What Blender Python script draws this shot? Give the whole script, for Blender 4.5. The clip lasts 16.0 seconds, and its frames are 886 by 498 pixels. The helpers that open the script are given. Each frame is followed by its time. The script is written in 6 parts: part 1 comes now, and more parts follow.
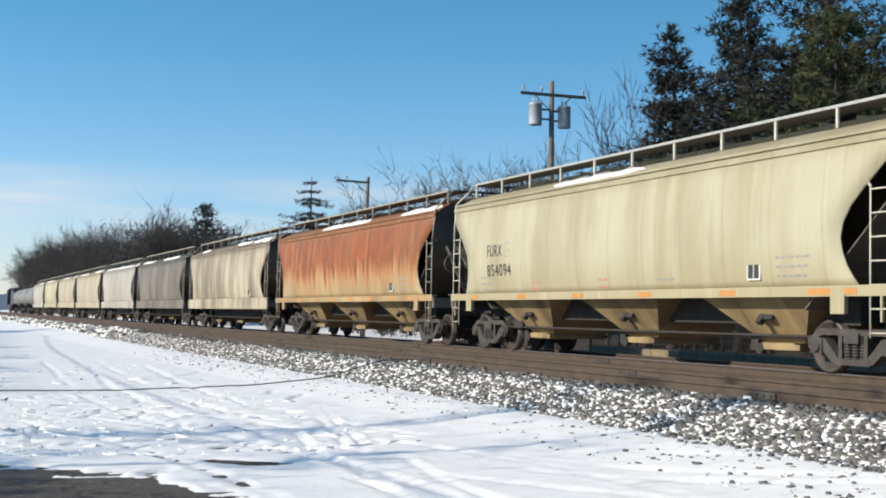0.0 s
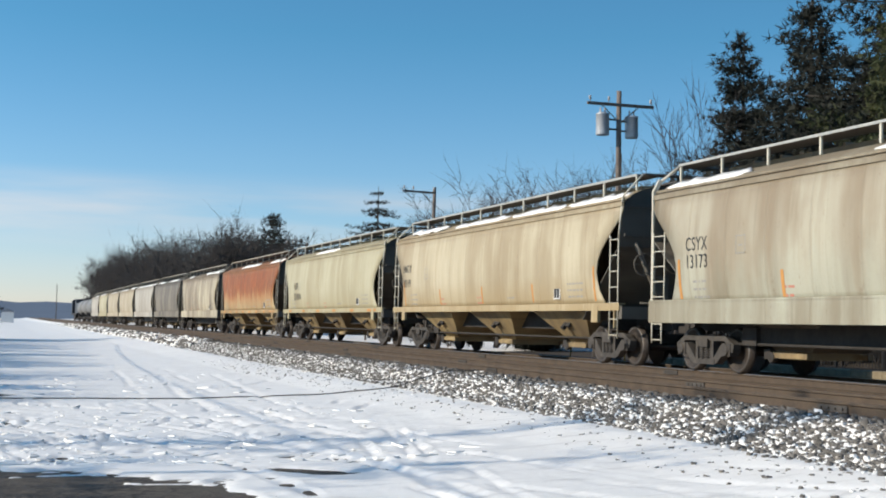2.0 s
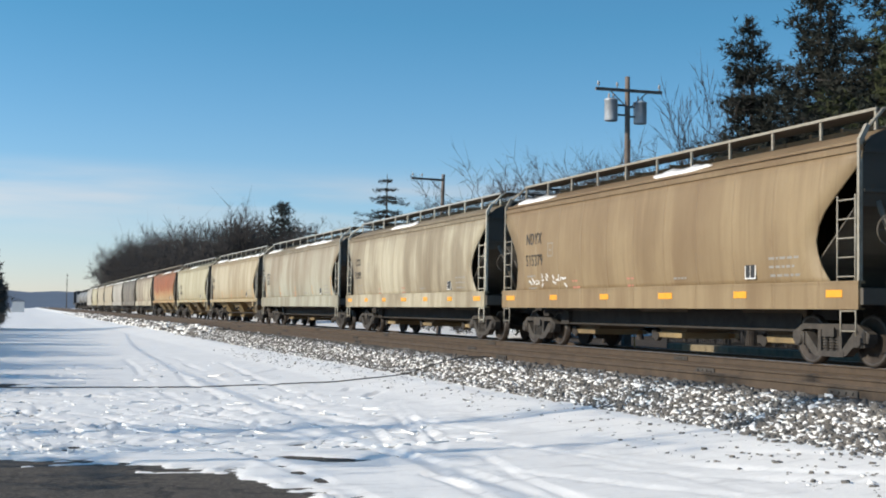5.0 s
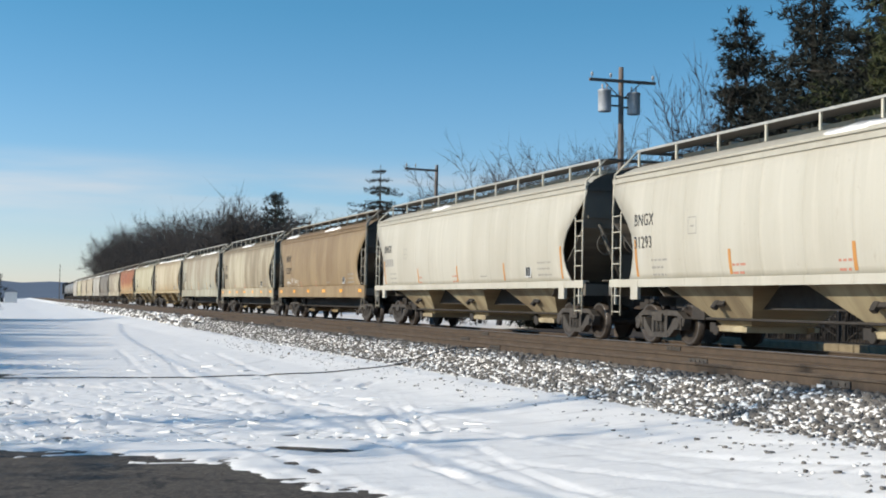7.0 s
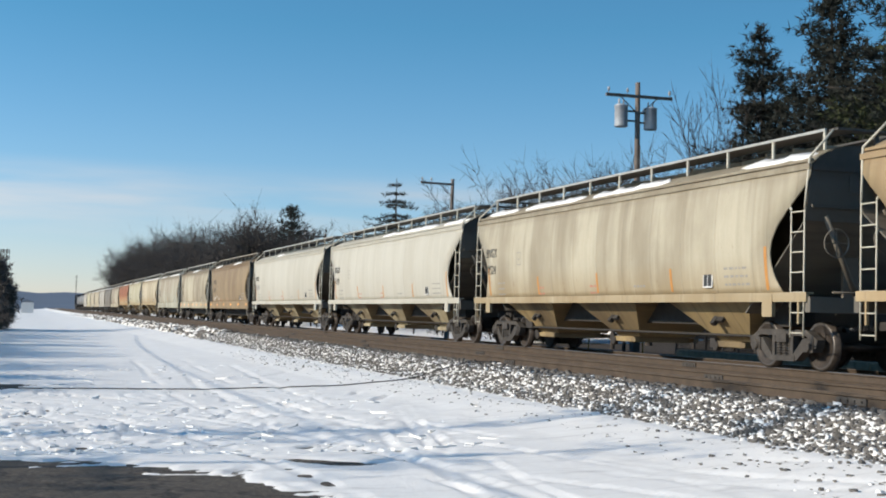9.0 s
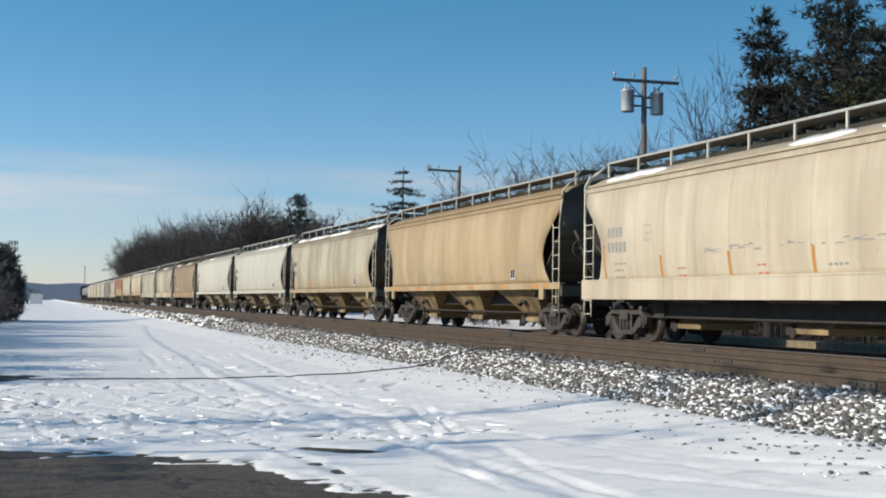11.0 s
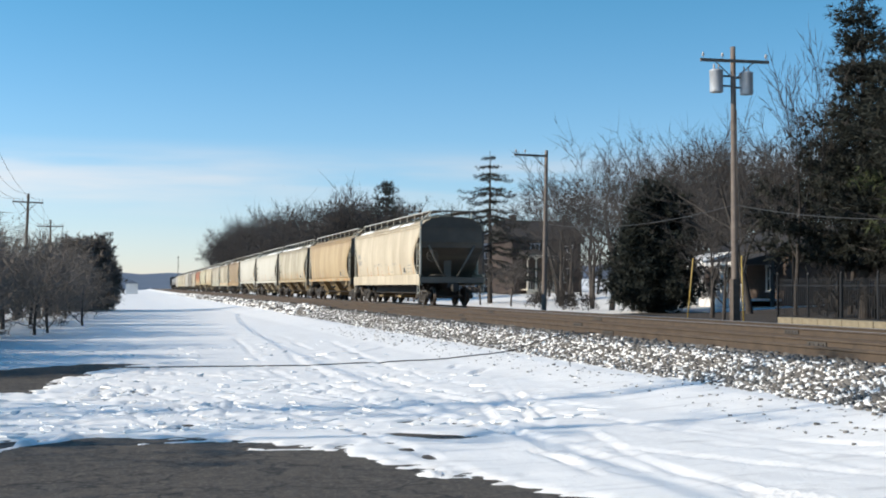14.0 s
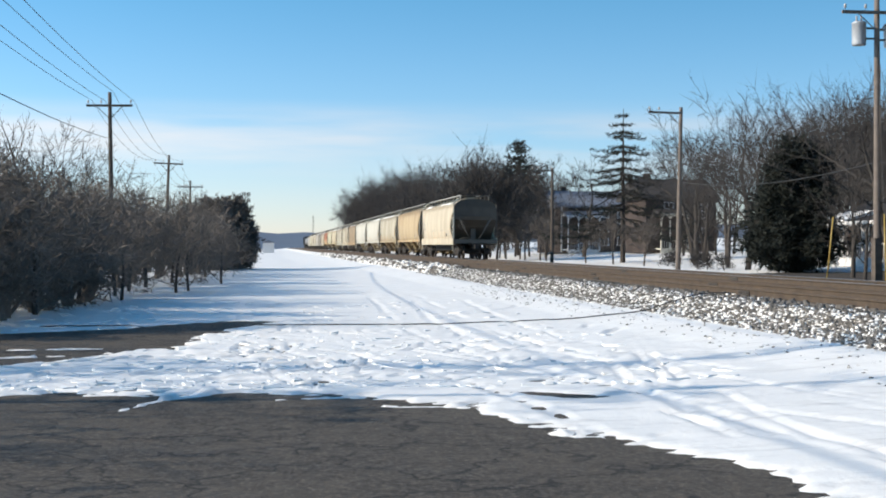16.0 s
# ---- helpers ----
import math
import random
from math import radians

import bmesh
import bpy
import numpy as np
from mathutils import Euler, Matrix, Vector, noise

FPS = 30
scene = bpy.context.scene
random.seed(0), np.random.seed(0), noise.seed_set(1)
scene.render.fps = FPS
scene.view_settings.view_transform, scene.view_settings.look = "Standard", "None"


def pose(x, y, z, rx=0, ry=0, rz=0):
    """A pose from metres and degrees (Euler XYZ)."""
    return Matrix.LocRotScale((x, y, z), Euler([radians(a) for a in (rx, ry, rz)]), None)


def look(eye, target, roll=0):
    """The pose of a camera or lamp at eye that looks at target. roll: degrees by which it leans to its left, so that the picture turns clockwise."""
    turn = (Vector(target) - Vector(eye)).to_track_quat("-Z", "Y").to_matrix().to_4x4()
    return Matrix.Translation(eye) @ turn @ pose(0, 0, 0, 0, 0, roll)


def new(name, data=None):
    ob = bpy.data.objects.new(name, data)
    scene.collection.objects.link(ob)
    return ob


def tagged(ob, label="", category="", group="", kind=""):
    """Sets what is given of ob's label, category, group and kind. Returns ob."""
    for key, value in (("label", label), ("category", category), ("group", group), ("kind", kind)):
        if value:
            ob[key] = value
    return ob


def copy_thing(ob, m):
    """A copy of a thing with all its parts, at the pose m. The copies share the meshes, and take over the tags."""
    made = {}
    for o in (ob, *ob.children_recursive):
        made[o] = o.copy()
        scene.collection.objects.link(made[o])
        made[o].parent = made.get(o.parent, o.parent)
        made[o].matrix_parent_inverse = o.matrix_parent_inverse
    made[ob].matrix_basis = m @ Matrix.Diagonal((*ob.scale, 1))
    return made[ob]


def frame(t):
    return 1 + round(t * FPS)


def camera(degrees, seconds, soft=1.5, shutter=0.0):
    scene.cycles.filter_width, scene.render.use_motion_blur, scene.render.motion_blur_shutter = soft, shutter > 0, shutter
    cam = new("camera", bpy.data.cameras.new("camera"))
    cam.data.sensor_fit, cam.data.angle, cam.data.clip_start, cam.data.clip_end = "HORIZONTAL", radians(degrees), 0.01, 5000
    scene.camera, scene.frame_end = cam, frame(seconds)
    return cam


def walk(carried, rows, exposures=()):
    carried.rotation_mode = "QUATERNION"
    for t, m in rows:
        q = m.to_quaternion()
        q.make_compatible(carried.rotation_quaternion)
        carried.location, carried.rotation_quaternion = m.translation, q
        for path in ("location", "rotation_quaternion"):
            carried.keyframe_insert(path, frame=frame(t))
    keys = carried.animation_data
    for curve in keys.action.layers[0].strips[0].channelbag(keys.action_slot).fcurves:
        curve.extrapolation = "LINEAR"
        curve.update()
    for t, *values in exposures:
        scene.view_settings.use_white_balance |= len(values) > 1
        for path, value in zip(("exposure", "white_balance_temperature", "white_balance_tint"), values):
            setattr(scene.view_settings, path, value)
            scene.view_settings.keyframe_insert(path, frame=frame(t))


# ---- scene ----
cam = camera(37.81, 16.0, soft=1.9)
PATH = [
    (0.0, pose(0, 0, 1.6, 92.97, -1.06, -21.98)),
    (0.5, pose(0, 0, 1.6, 93.30, -0.99, -22.18)),
    (1.0, pose(0, 0, 1.6, 93.30, -1.13, -22.00)),
    (1.5, pose(0, 0, 1.6, 93.30, -1.18, -20.87)),
    (2.0, pose(0, 0, 1.6, 93.37, -1.31, -19.05)),
    (2.5, pose(0, 0, 1.6, 93.33, -1.10, -18.64)),
    (3.0, pose(0, 0, 1.6, 93.09, -1.08, -18.13)),
    (3.5, pose(0, 0, 1.6, 92.62, -1.02, -18.07)),
    (4.0, pose(0, 0, 1.6, 92.71, -1.15, -18.39)),
    (6.5, pose(0, 0, 1.6, 92.81, -0.78, -18.84)),
    (7.0, pose(0, 0, 1.6, 92.38, -0.98, -18.92)),
    (7.5, pose(0, 0, 1.6, 92.49, -0.97, -18.80)),
    (8.0, pose(0, 0, 1.6, 92.87, -1.03, -18.81)),
    (8.5, pose(0, 0, 1.6, 92.97, -1.32, -18.61)),
    (9.0, pose(0, 0, 1.6, 92.98, -1.46, -18.26)),
    (11.5, pose(0, 0, 1.6, 92.34, -0.78, -17.83)),
    (12.0, pose(0, 0, 1.6, 92.41, -0.66, -17.77)),
    (12.5, pose(0, 0, 1.6, 92.10, -0.56, -17.81)),
    (13.0, pose(0, 0, 1.6, 91.95, -0.69, -17.59)),
    (13.5, pose(0, 0, 1.6, 91.78, -0.73, -16.56)),
    (14.0, pose(0, 0, 1.6, 91.73, -0.22, -13.98)),
    (14.5, pose(0, 0, 1.6, 91.45, -0.04, -12.30)),
    (15.0, pose(0, 0, 1.6, 90.43, 0.06, -11.42)),
    (15.5, pose(0, 0, 1.6, 90.30, -0.16, -10.04)),
    (16.0, pose(0, 0, 1.6, 89.90, -0.22, -8.14)),
]
walk(cam, PATH, exposures=[(0.0, 0.26), (0.5, 0.26), (1.5, 0.12), (3.0, 0.10), (6.0, 0.08), (9.0, 0.06), (11.5, -0.06), (12.5, 0.18), (14.5, 0.26), (15.0, 0.15), (16.0, 0.32)])

# ---- light ----
SUN_EL, SUN_AZ = 27.0, -89.0   # degrees; azimuth from +y towards +x
world = bpy.data.worlds.new("winter_sky")
scene.world = world
world.use_nodes = True
wn, wl = world.node_tree.nodes, world.node_tree.links
wn.clear()
w_out = wn.new("ShaderNodeOutputWorld")
w_bg = wn.new("ShaderNodeBackground")
w_sky = wn.new("ShaderNodeTexSky")
w_sky.sky_type = "NISHITA"
w_sky.sun_disc = False
w_sky.sun_elevation, w_sky.sun_rotation = radians(SUN_EL), radians(SUN_AZ)
w_sky.air_density, w_sky.dust_density, w_sky.ozone_density = 1.0, 0.1, 4.0
w_bg.inputs["Strength"].default_value = 0.108
# a thin veil of cloud low over the hills
w_tc = wn.new("ShaderNodeTexCoord")
w_sep = wn.new("ShaderNodeSeparateXYZ")
w_map = wn.new("ShaderNodeMapping")
w_map.inputs["Scale"].default_value = (1.6, 1.6, 16)
w_noise = wn.new("ShaderNodeTexNoise")
w_noise.inputs["Scale"].default_value, w_noise.inputs["Detail"].default_value = 2.2, 5
w_band = wn.new("ShaderNodeMapRange")
w_band.interpolation_type = "SMOOTHSTEP"
for key, value in (("From Min", 0.115), ("From Max", 0.085), ("To Min", 0.0), ("To Max", 1.0)):
    w_band.inputs[key].default_value = value
w_low = wn.new("ShaderNodeMapRange")
w_low.interpolation_type = "SMOOTHSTEP"
for key, value in (("From Min", 0.045), ("From Max", 0.08), ("To Min", 0.15), ("To Max", 1.0)):
    w_low.inputs[key].default_value = value
w_thr = wn.new("ShaderNodeMapRange")
for key, value in (("From Min", 0.32), ("From Max", 0.62), ("To Min", 0.0), ("To Max", 0.75)):
    w_thr.inputs[key].default_value = value
w_m1, w_m2 = wn.new("ShaderNodeMath"), wn.new("ShaderNodeMath")
w_m1.operation = w_m2.operation = "MULTIPLY"
w_mix = wn.new("ShaderNodeMix")
w_mix.data_type = "RGBA"
w_mix.inputs[7].default_value = (6.2, 6.0, 6.0, 1)
wl.new(w_tc.outputs["Generated"], w_sep.inputs[0])
wl.new(w_tc.outputs["Generated"], w_map.inputs["Vector"])
wl.new(w_map.outputs[0], w_noise.inputs["Vector"])
wl.new(w_sep.outputs["Z"], w_band.inputs["Value"])
wl.new(w_sep.outputs["Z"], w_low.inputs["Value"])
wl.new(w_noise.outputs[0], w_thr.inputs["Value"])
wl.new(w_band.outputs[0], w_m1.inputs[0])
wl.new(w_low.outputs[0], w_m1.inputs[1])
wl.new(w_m1.outputs[0], w_m2.inputs[0])
wl.new(w_thr.outputs[0], w_m2.inputs[1])
wl.new(w_m2.outputs[0], w_mix.inputs[0])
w_tint = wn.new("ShaderNodeMix")   # clear cold air
w_tint.data_type, w_tint.blend_type = "RGBA", "MULTIPLY"
w_tint.inputs[0].default_value = 1.0
w_hi = wn.new("ShaderNodeMapRange")
for key, value in (("From Min", 0.0), ("From Max", 0.22), ("To Min", 0.0), ("To Max", 1.0)):
    w_hi.inputs[key].default_value = value
wl.new(w_sep.outputs["Z"], w_hi.inputs["Value"])
w_col = wn.new("ShaderNodeMix")
w_col.data_type = "RGBA"
w_col.inputs[6].default_value, w_col.inputs[7].default_value = (1.06, 1.04, 1.24, 1), (0.53, 0.985, 1.07, 1)
wl.new(w_hi.outputs[0], w_col.inputs[0])
wl.new(w_col.outputs[2], w_tint.inputs[7])
wl.new(w_sky.outputs[0], w_tint.inputs[6])
w_side = wn.new("ShaderNodeMapRange")   # haze grows towards the sun's side
for key, value in (("From Min", -0.5), ("From Max", 0.7), ("To Min", 0.98), ("To Max", 0.60)):
    w_side.inputs[key].default_value = value
wl.new(w_sep.outputs["X"], w_side.inputs["Value"])
w_gain = wn.new("ShaderNodeMath")
w_gain.operation = "MULTIPLY"
w_gain.inputs[1].default_value = 0.147
wl.new(w_side.outputs[0], w_gain.inputs[0])
wl.new(w_gain.outputs[0], w_bg.inputs["Strength"])
wl.new(w_tint.outputs[2], w_mix.inputs[6])
wl.new(w_mix.outputs[2], w_bg.inputs["Color"])
wl.new(w_bg.outputs[0], w_out.inputs[0])

sun = new("sun", bpy.data.lights.new("sun", "SUN"))
sun.data.energy, sun.data.angle, sun.data.color = 4.9, radians(0.5), (1.0, 0.885, 0.73)
_az, _el = radians(SUN_AZ), radians(SUN_EL)
SUN_DIR = Vector((math.sin(_az) * math.cos(_el), math.cos(_az) * math.cos(_el), math.sin(_el)))
sun.matrix_world = look(SUN_DIR * 50, (0, 0, 0))


# ---- materials ----
def nodes_of(name, rough=0.8, metal=0.0):
    m = bpy.data.materials.new(name)
    m.use_nodes = True
    b = m.node_tree.nodes["Principled BSDF"]
    b.inputs["Roughness"].default_value, b.inputs["Metallic"].default_value = rough, metal
    return m, m.node_tree.nodes, m.node_tree.links, b


def ramp(n, l, src, stops):
    r = n.new("ShaderNodeValToRGB")
    els = r.color_ramp.elements
    while len(els) < len(stops):
        els.new(0.5)
    for e, (p, c) in zip(els, stops):
        e.position, e.color = p, (c if len(c) == 4 else (*c, 1))
    l.new(src, r.inputs[0])
    return r.outputs[0]


def noise_tex(n, l, vec, scale, detail=4, rough=0.6, stretch=None):
    if stretch:
        mp = n.new("ShaderNodeMapping")
        mp.inputs["Scale"].default_value = stretch
        l.new(vec, mp.inputs["Vector"])
        vec = mp.outputs[0]
    t = n.new("ShaderNodeTexNoise")
    t.inputs["Scale"].default_value, t.inputs["Detail"].default_value, t.inputs["Roughness"].default_value = scale, detail, rough
    l.new(vec, t.inputs["Vector"])
    return t.outputs[0]


def mixc(n, l, fac, a, b, blend="MIX"):
    m = n.new("ShaderNodeMix")
    m.data_type, m.blend_type = "RGBA", blend
    for socket, value in ((m.inputs[0], fac), (m.inputs[6], a), (m.inputs[7], b)):
        if isinstance(value, (int, float)):
            socket.default_value = value
        elif isinstance(value, tuple):
            socket.default_value = (*value, 1) if len(value) == 3 else value
        else:
            l.new(value, socket)
    return m.outputs[2]


def bump(n, l, b, height, strength=0.3, dist=0.02):
    bp = n.new("ShaderNodeBump")
    bp.inputs["Strength"].default_value, bp.inputs["Distance"].default_value = strength, dist
    l.new(height, bp.inputs["Height"])
    l.new(bp.outputs[0], b.inputs["Normal"])


def plain(name, c1, c2, scale=8.0, rough=0.8, metal=0.0, bumpy=0.2, coord="Object", detail=5, dist=0.01):
    """Two tones of one surface, mottled at two scales, with fine relief."""
    m, n, l, b = nodes_of(name, rough, metal)
    vec = n.new("ShaderNodeTexCoord").outputs[coord]
    f1 = noise_tex(n, l, vec, scale, detail)
    f2 = noise_tex(n, l, vec, scale * 7, 3)
    c = mixc(n, l, 0.35, ramp(n, l, f1, ((0.3, c1), (0.7, c2))), ramp(n, l, f2, ((0.3, c1), (0.7, c2))))
    l.new(c, b.inputs["Base Color"])
    bump(n, l, b, f2, bumpy, dist)
    return m


def car_paint(name, base, grime, streak=0.5, rust=0.0, rust_col=(0.26, 0.065, 0.02), lower=None, fade=None):
    """Weathered car paint: vertical streaks of grime from the eave, soot below, seams between sheets, rust where asked."""
    m, n, l, b = nodes_of(name, 0.62)
    vec = n.new("ShaderNodeTexCoord").outputs["Object"]
    sep = n.new("ShaderNodeSeparateXYZ")
    l.new(vec, sep.inputs[0])
    rnd = n.new("ShaderNodeObjectInfo").outputs["Random"]
    add = n.new("ShaderNodeVectorMath")
    cmb = n.new("ShaderNodeCombineXYZ")
    mul = n.new("ShaderNodeMath")
    mul.operation = "MULTIPLY"
    mul.inputs[1].default_value = 60
    l.new(rnd, mul.inputs[0])
    l.new(mul.outputs[0], cmb.inputs[1])
    l.new(vec, add.inputs[0])
    l.new(cmb.outputs[0], add.inputs[1])
    vec = add.outputs[0]
    runs = noise_tex(n, l, vec, 1.0, 5, 0.55, (0.2, 1.35, 0.14))
    broad = noise_tex(n, l, vec, 0.55, 4, 0.55, (0.3, 1.0, 0.55))
    fine = noise_tex(n, l, vec, 14, 4, 0.7)
    fac = ramp(n, l, runs, ((0.42, (0, 0, 0)), (0.68, (streak, streak, streak))))
    col = mixc(n, l, fac, base, grime)
    col = mixc(n, l, ramp(n, l, broad, ((0.44, (0, 0, 0)), (0.66, (streak * 0.95,) * 3))), col, grime)
    top = n.new("ShaderNodeMapRange")
    for key, value in (("From Min", 2.7), ("From Max", 3.75), ("To Min", 0.0), ("To Max", 1.15 * streak)):
        top.inputs[key].default_value = value
    l.new(sep.outputs["Z"], top.inputs["Value"])
    tm = n.new("ShaderNodeMath")
    tm.operation = "MULTIPLY"
    l.new(top.outputs[0], tm.inputs[0])
    l.new(runs, tm.inputs[1])
    col = mixc(n, l, tm.outputs[0], col, grime)
    if rust:
        edge = n.new("ShaderNodeMath")
        edge.operation = "MULTIPLY_ADD"
        drip = noise_tex(n, l, vec, 1.0, 5, 0.6, (0.1, 3.4, 0.12))
        l.new(drip, edge.inputs[0])
        edge.inputs[1].default_value = 2.4
        l.new(sep.outputs["Z"], edge.inputs[2])
        band = n.new("ShaderNodeMapRange")
        for key, value in (("From Min", 3.25), ("From Max", 3.75), ("To Min", 0.0), ("To Max", rust)):
            band.inputs[key].default_value = value
        l.new(edge.outputs[0], band.inputs["Value"])
        rc = ramp(n, l, fine, ((0.25, tuple(x * 0.7 for x in rust_col)), (0.75, tuple(min(1, x * 1.35) for x in rust_col))))
        blot = noise_tex(n, l, vec, 1.7, 6, 0.7, (0.5, 1.0, 0.45))
        rc = mixc(n, l, ramp(n, l, blot, ((0.42, (0, 0, 0)), (0.60, (0.75, 0.75, 0.75)))), rc, (0.105, 0.034, 0.012))
        rc = mixc(n, l, ramp(n, l, broad, ((0.42, (0, 0, 0)), (0.7, (0.5, 0.5, 0.5)))), rc, (0.21, 0.085, 0.036))
        halo = n.new("ShaderNodeMapRange")
        for key, value in (("From Min", 2.75), ("From Max", 3.55), ("To Min", 0.0), ("To Max", 0.75 * rust)):
            halo.inputs[key].default_value = value
        l.new(edge.outputs[0], halo.inputs["Value"])
        col = mixc(n, l, halo.outputs[0], col, (0.42, 0.17, 0.045))
        col = mixc(n, l, band.outputs[0], col, rc)
    if lower:
        low = n.new("ShaderNodeMapRange")
        for key, value in (("From Min", 2.2), ("From Max", 1.3), ("To Min", 0.0), ("To Max", 0.7)):
            low.inputs[key].default_value = value
        l.new(sep.outputs["Z"], low.inputs["Value"])
        col = mixc(n, l, low.outputs[0], col, lower)
    # narrow runs of dirt and small blotches of rust
    thin = noise_tex(n, l, vec, 1.0, 6, 0.65, (0.3, 5.5, 0.32))
    col = mixc(n, l, ramp(n, l, thin, ((0.54, (0, 0, 0)), (0.74, (0.5 * streak,) * 3))), col, tuple(0.75 * v for v in grime))
    pale = noise_tex(n, l, vec, 1.0, 5, 0.6, (0.3, 3.1, 0.25))
    col = mixc(n, l, ramp(n, l, pale, ((0.55, (0, 0, 0)), (0.75, (0.35, 0.35, 0.35)))), col, tuple(min(0.8, 1.25 * v) for v in base))
    spots = noise_tex(n, l, vec, 5.0, 5, 0.75, (1, 1.0, 0.6))
    col = mixc(n, l, ramp(n, l, spots, ((0.62, (0, 0, 0)), (0.70, (0.55 * streak,) * 3))), col, (0.17, 0.085, 0.040))
    eave = n.new("ShaderNodeMapRange")
    for key, value in (("From Min", 3.45), ("From Max", 3.80), ("To Min", 0.0), ("To Max", 1.7 * streak)):
        eave.inputs[key].default_value = value
    l.new(sep.outputs["Z"], eave.inputs["Value"])
    dirty = n.new("ShaderNodeMath")
    dirty.operation, dirty.use_clamp = "MULTIPLY", True
    l.new(eave.outputs[0], dirty.inputs[0])
    l.new(spots, dirty.inputs[1])
    col = mixc(n, l, dirty.outputs[0], col, tuple(0.8 * v for v in grime))
    # seams between the side sheets
    saw = n.new("ShaderNodeMath")
    saw.operation = "PINGPONG"
    saw.inputs[1].default_value = 0.71
    l.new(sep.outputs["Y"], saw.inputs[0])
    seam = n.new("ShaderNodeMapRange")
    for key, value in (("From Min", 0.0), ("From Max", 0.06), ("To Min", 1.0), ("To Max", 0.0)):
        seam.inputs[key].default_value = value
    l.new(saw.outputs[0], seam.inputs["Value"])
    sm = n.new("ShaderNodeMath")
    sm.operation = "MULTIPLY"
    sm.inputs[1].default_value = 0.28
    l.new(seam.outputs[0], sm.inputs[0])
    col = mixc(n, l, sm.outputs[0], col, grime)
    col = mixc(n, l, ramp(n, l, fine, ((0.5, (0, 0, 0)), (0.8, (0.16, 0.16, 0.16)))), col, grime)
    l.new(col, b.inputs["Base Color"])
    hh = n.new("ShaderNodeMath")
    hh.operation = "MULTIPLY_ADD"
    l.new(seam.outputs[0], hh.inputs[0])
    hh.inputs[1].default_value = 0.9
    l.new(broad, hh.inputs[2])
    bump(n, l, b, hh.outputs[0], 0.35, 0.03)
    return m


def snow_material():
    m, n, l, b = nodes_of("snow", 0.55)
    vec = n.new("ShaderNodeTexCoord").outputs["Object"]
    f1 = noise_tex(n, l, vec, 0.5, 6, 0.6)
    f2 = noise_tex(n, l, vec, 9, 5, 0.7)
    f3 = noise_tex(n, l, vec, 1.0, 5, 0.6, (1.2, 5.5, 1))
    c = mixc(n, l, ramp(n, l, f1, ((0.42, (0, 0, 0)), (0.75, (0.5, 0.5, 0.5)))), (0.90, 0.885, 0.845), (0.79, 0.775, 0.745))
    c = mixc(n, l, ramp(n, l, f3, ((0.53, (0, 0, 0)), (0.72, (0.5, 0.5, 0.5)))), c, (0.48, 0.465, 0.44))
    l.new(c, b.inputs["Base Color"])
    ad = n.new("ShaderNodeMath")
    ad.operation = "MULTIPLY_ADD"
    l.new(f2, ad.inputs[0])
    ad.inputs[1].default_value = 0.35
    l.new(f1, ad.inputs[2])
    bump(n, l, b, ad.outputs[0], 0.5, 0.05)
    return m


def asphalt_material():
    m, n, l, b = nodes_of("asphalt", 0.9)
    vec = n.new("ShaderNodeTexCoord").outputs["Object"]
    f1 = noise_tex(n, l, vec, 0.45, 5, 0.6)
    f2 = noise_tex(n, l, vec, 24, 5, 0.8)
    f4 = noise_tex(n, l, vec, 5, 6, 0.8)
    wob = n.new("ShaderNodeVectorMath")
    nz = n.new("ShaderNodeTexNoise")
    nz.inputs["Scale"].default_value, nz.inputs["Detail"].default_value = 2.5, 5
    l.new(vec, nz.inputs["Vector"])
    l.new(vec, wob.inputs[0])
    l.new(nz.outputs[1], wob.inputs[1])
    cracks = []
    for scale in (0.8, 2.6):
        v = n.new("ShaderNodeTexVoronoi")
        v.feature = "DISTANCE_TO_EDGE"
        v.inputs["Scale"].default_value = scale
        l.new(wob.outputs[0], v.inputs["Vector"])
        cracks.append(ramp(n, l, v.outputs[0], ((0.0, (1, 1, 1)), (0.03, (0, 0, 0)))))
    c = ramp(n, l, f1, ((0.34, (0.020, 0.0170, 0.014)), (0.66, (0.070, 0.058, 0.045))))
    c = mixc(n, l, ramp(n, l, f4, ((0.44, (0, 0, 0)), (0.62, (0.85, 0.85, 0.85)))), c, (0.098, 0.080, 0.060))
    c = mixc(n, l, ramp(n, l, f2, ((0.50, (0, 0, 0)), (0.66, (0.9, 0.9, 0.9)))), c, (0.18, 0.148, 0.115))
    c = mixc(n, l, cracks[0], c, (0.010, 0.009, 0.008))
    patchy = mixc(n, l, ramp(n, l, f1, ((0.42, (0, 0, 0)), (0.55, (1, 1, 1)))), (0.0, 0.0, 0.0), cracks[1])
    c = mixc(n, l, mixc(n, l, 0.6, patchy, (0.0, 0.0, 0.0)), c, (0.016, 0.014, 0.012))
    f3 = noise_tex(n, l, vec, 9, 4, 0.7, (0.7, 2.2, 1))
    c = mixc(n, l, ramp(n, l, f3, ((0.66, (0, 0, 0)), (0.73, (0.7, 0.7, 0.7)))), c, (0.36, 0.335, 0.30))
    l.new(c, b.inputs["Base Color"])
    hh = n.new("ShaderNodeMath")
    hh.operation = "MULTIPLY_ADD"
    l.new(f2, hh.inputs[0])
    hh.inputs[1].default_value = 0.4
    l.new(f4, hh.inputs[2])
    bump(n, l, b, hh.outputs[0], 0.8, 0.03)
    return m


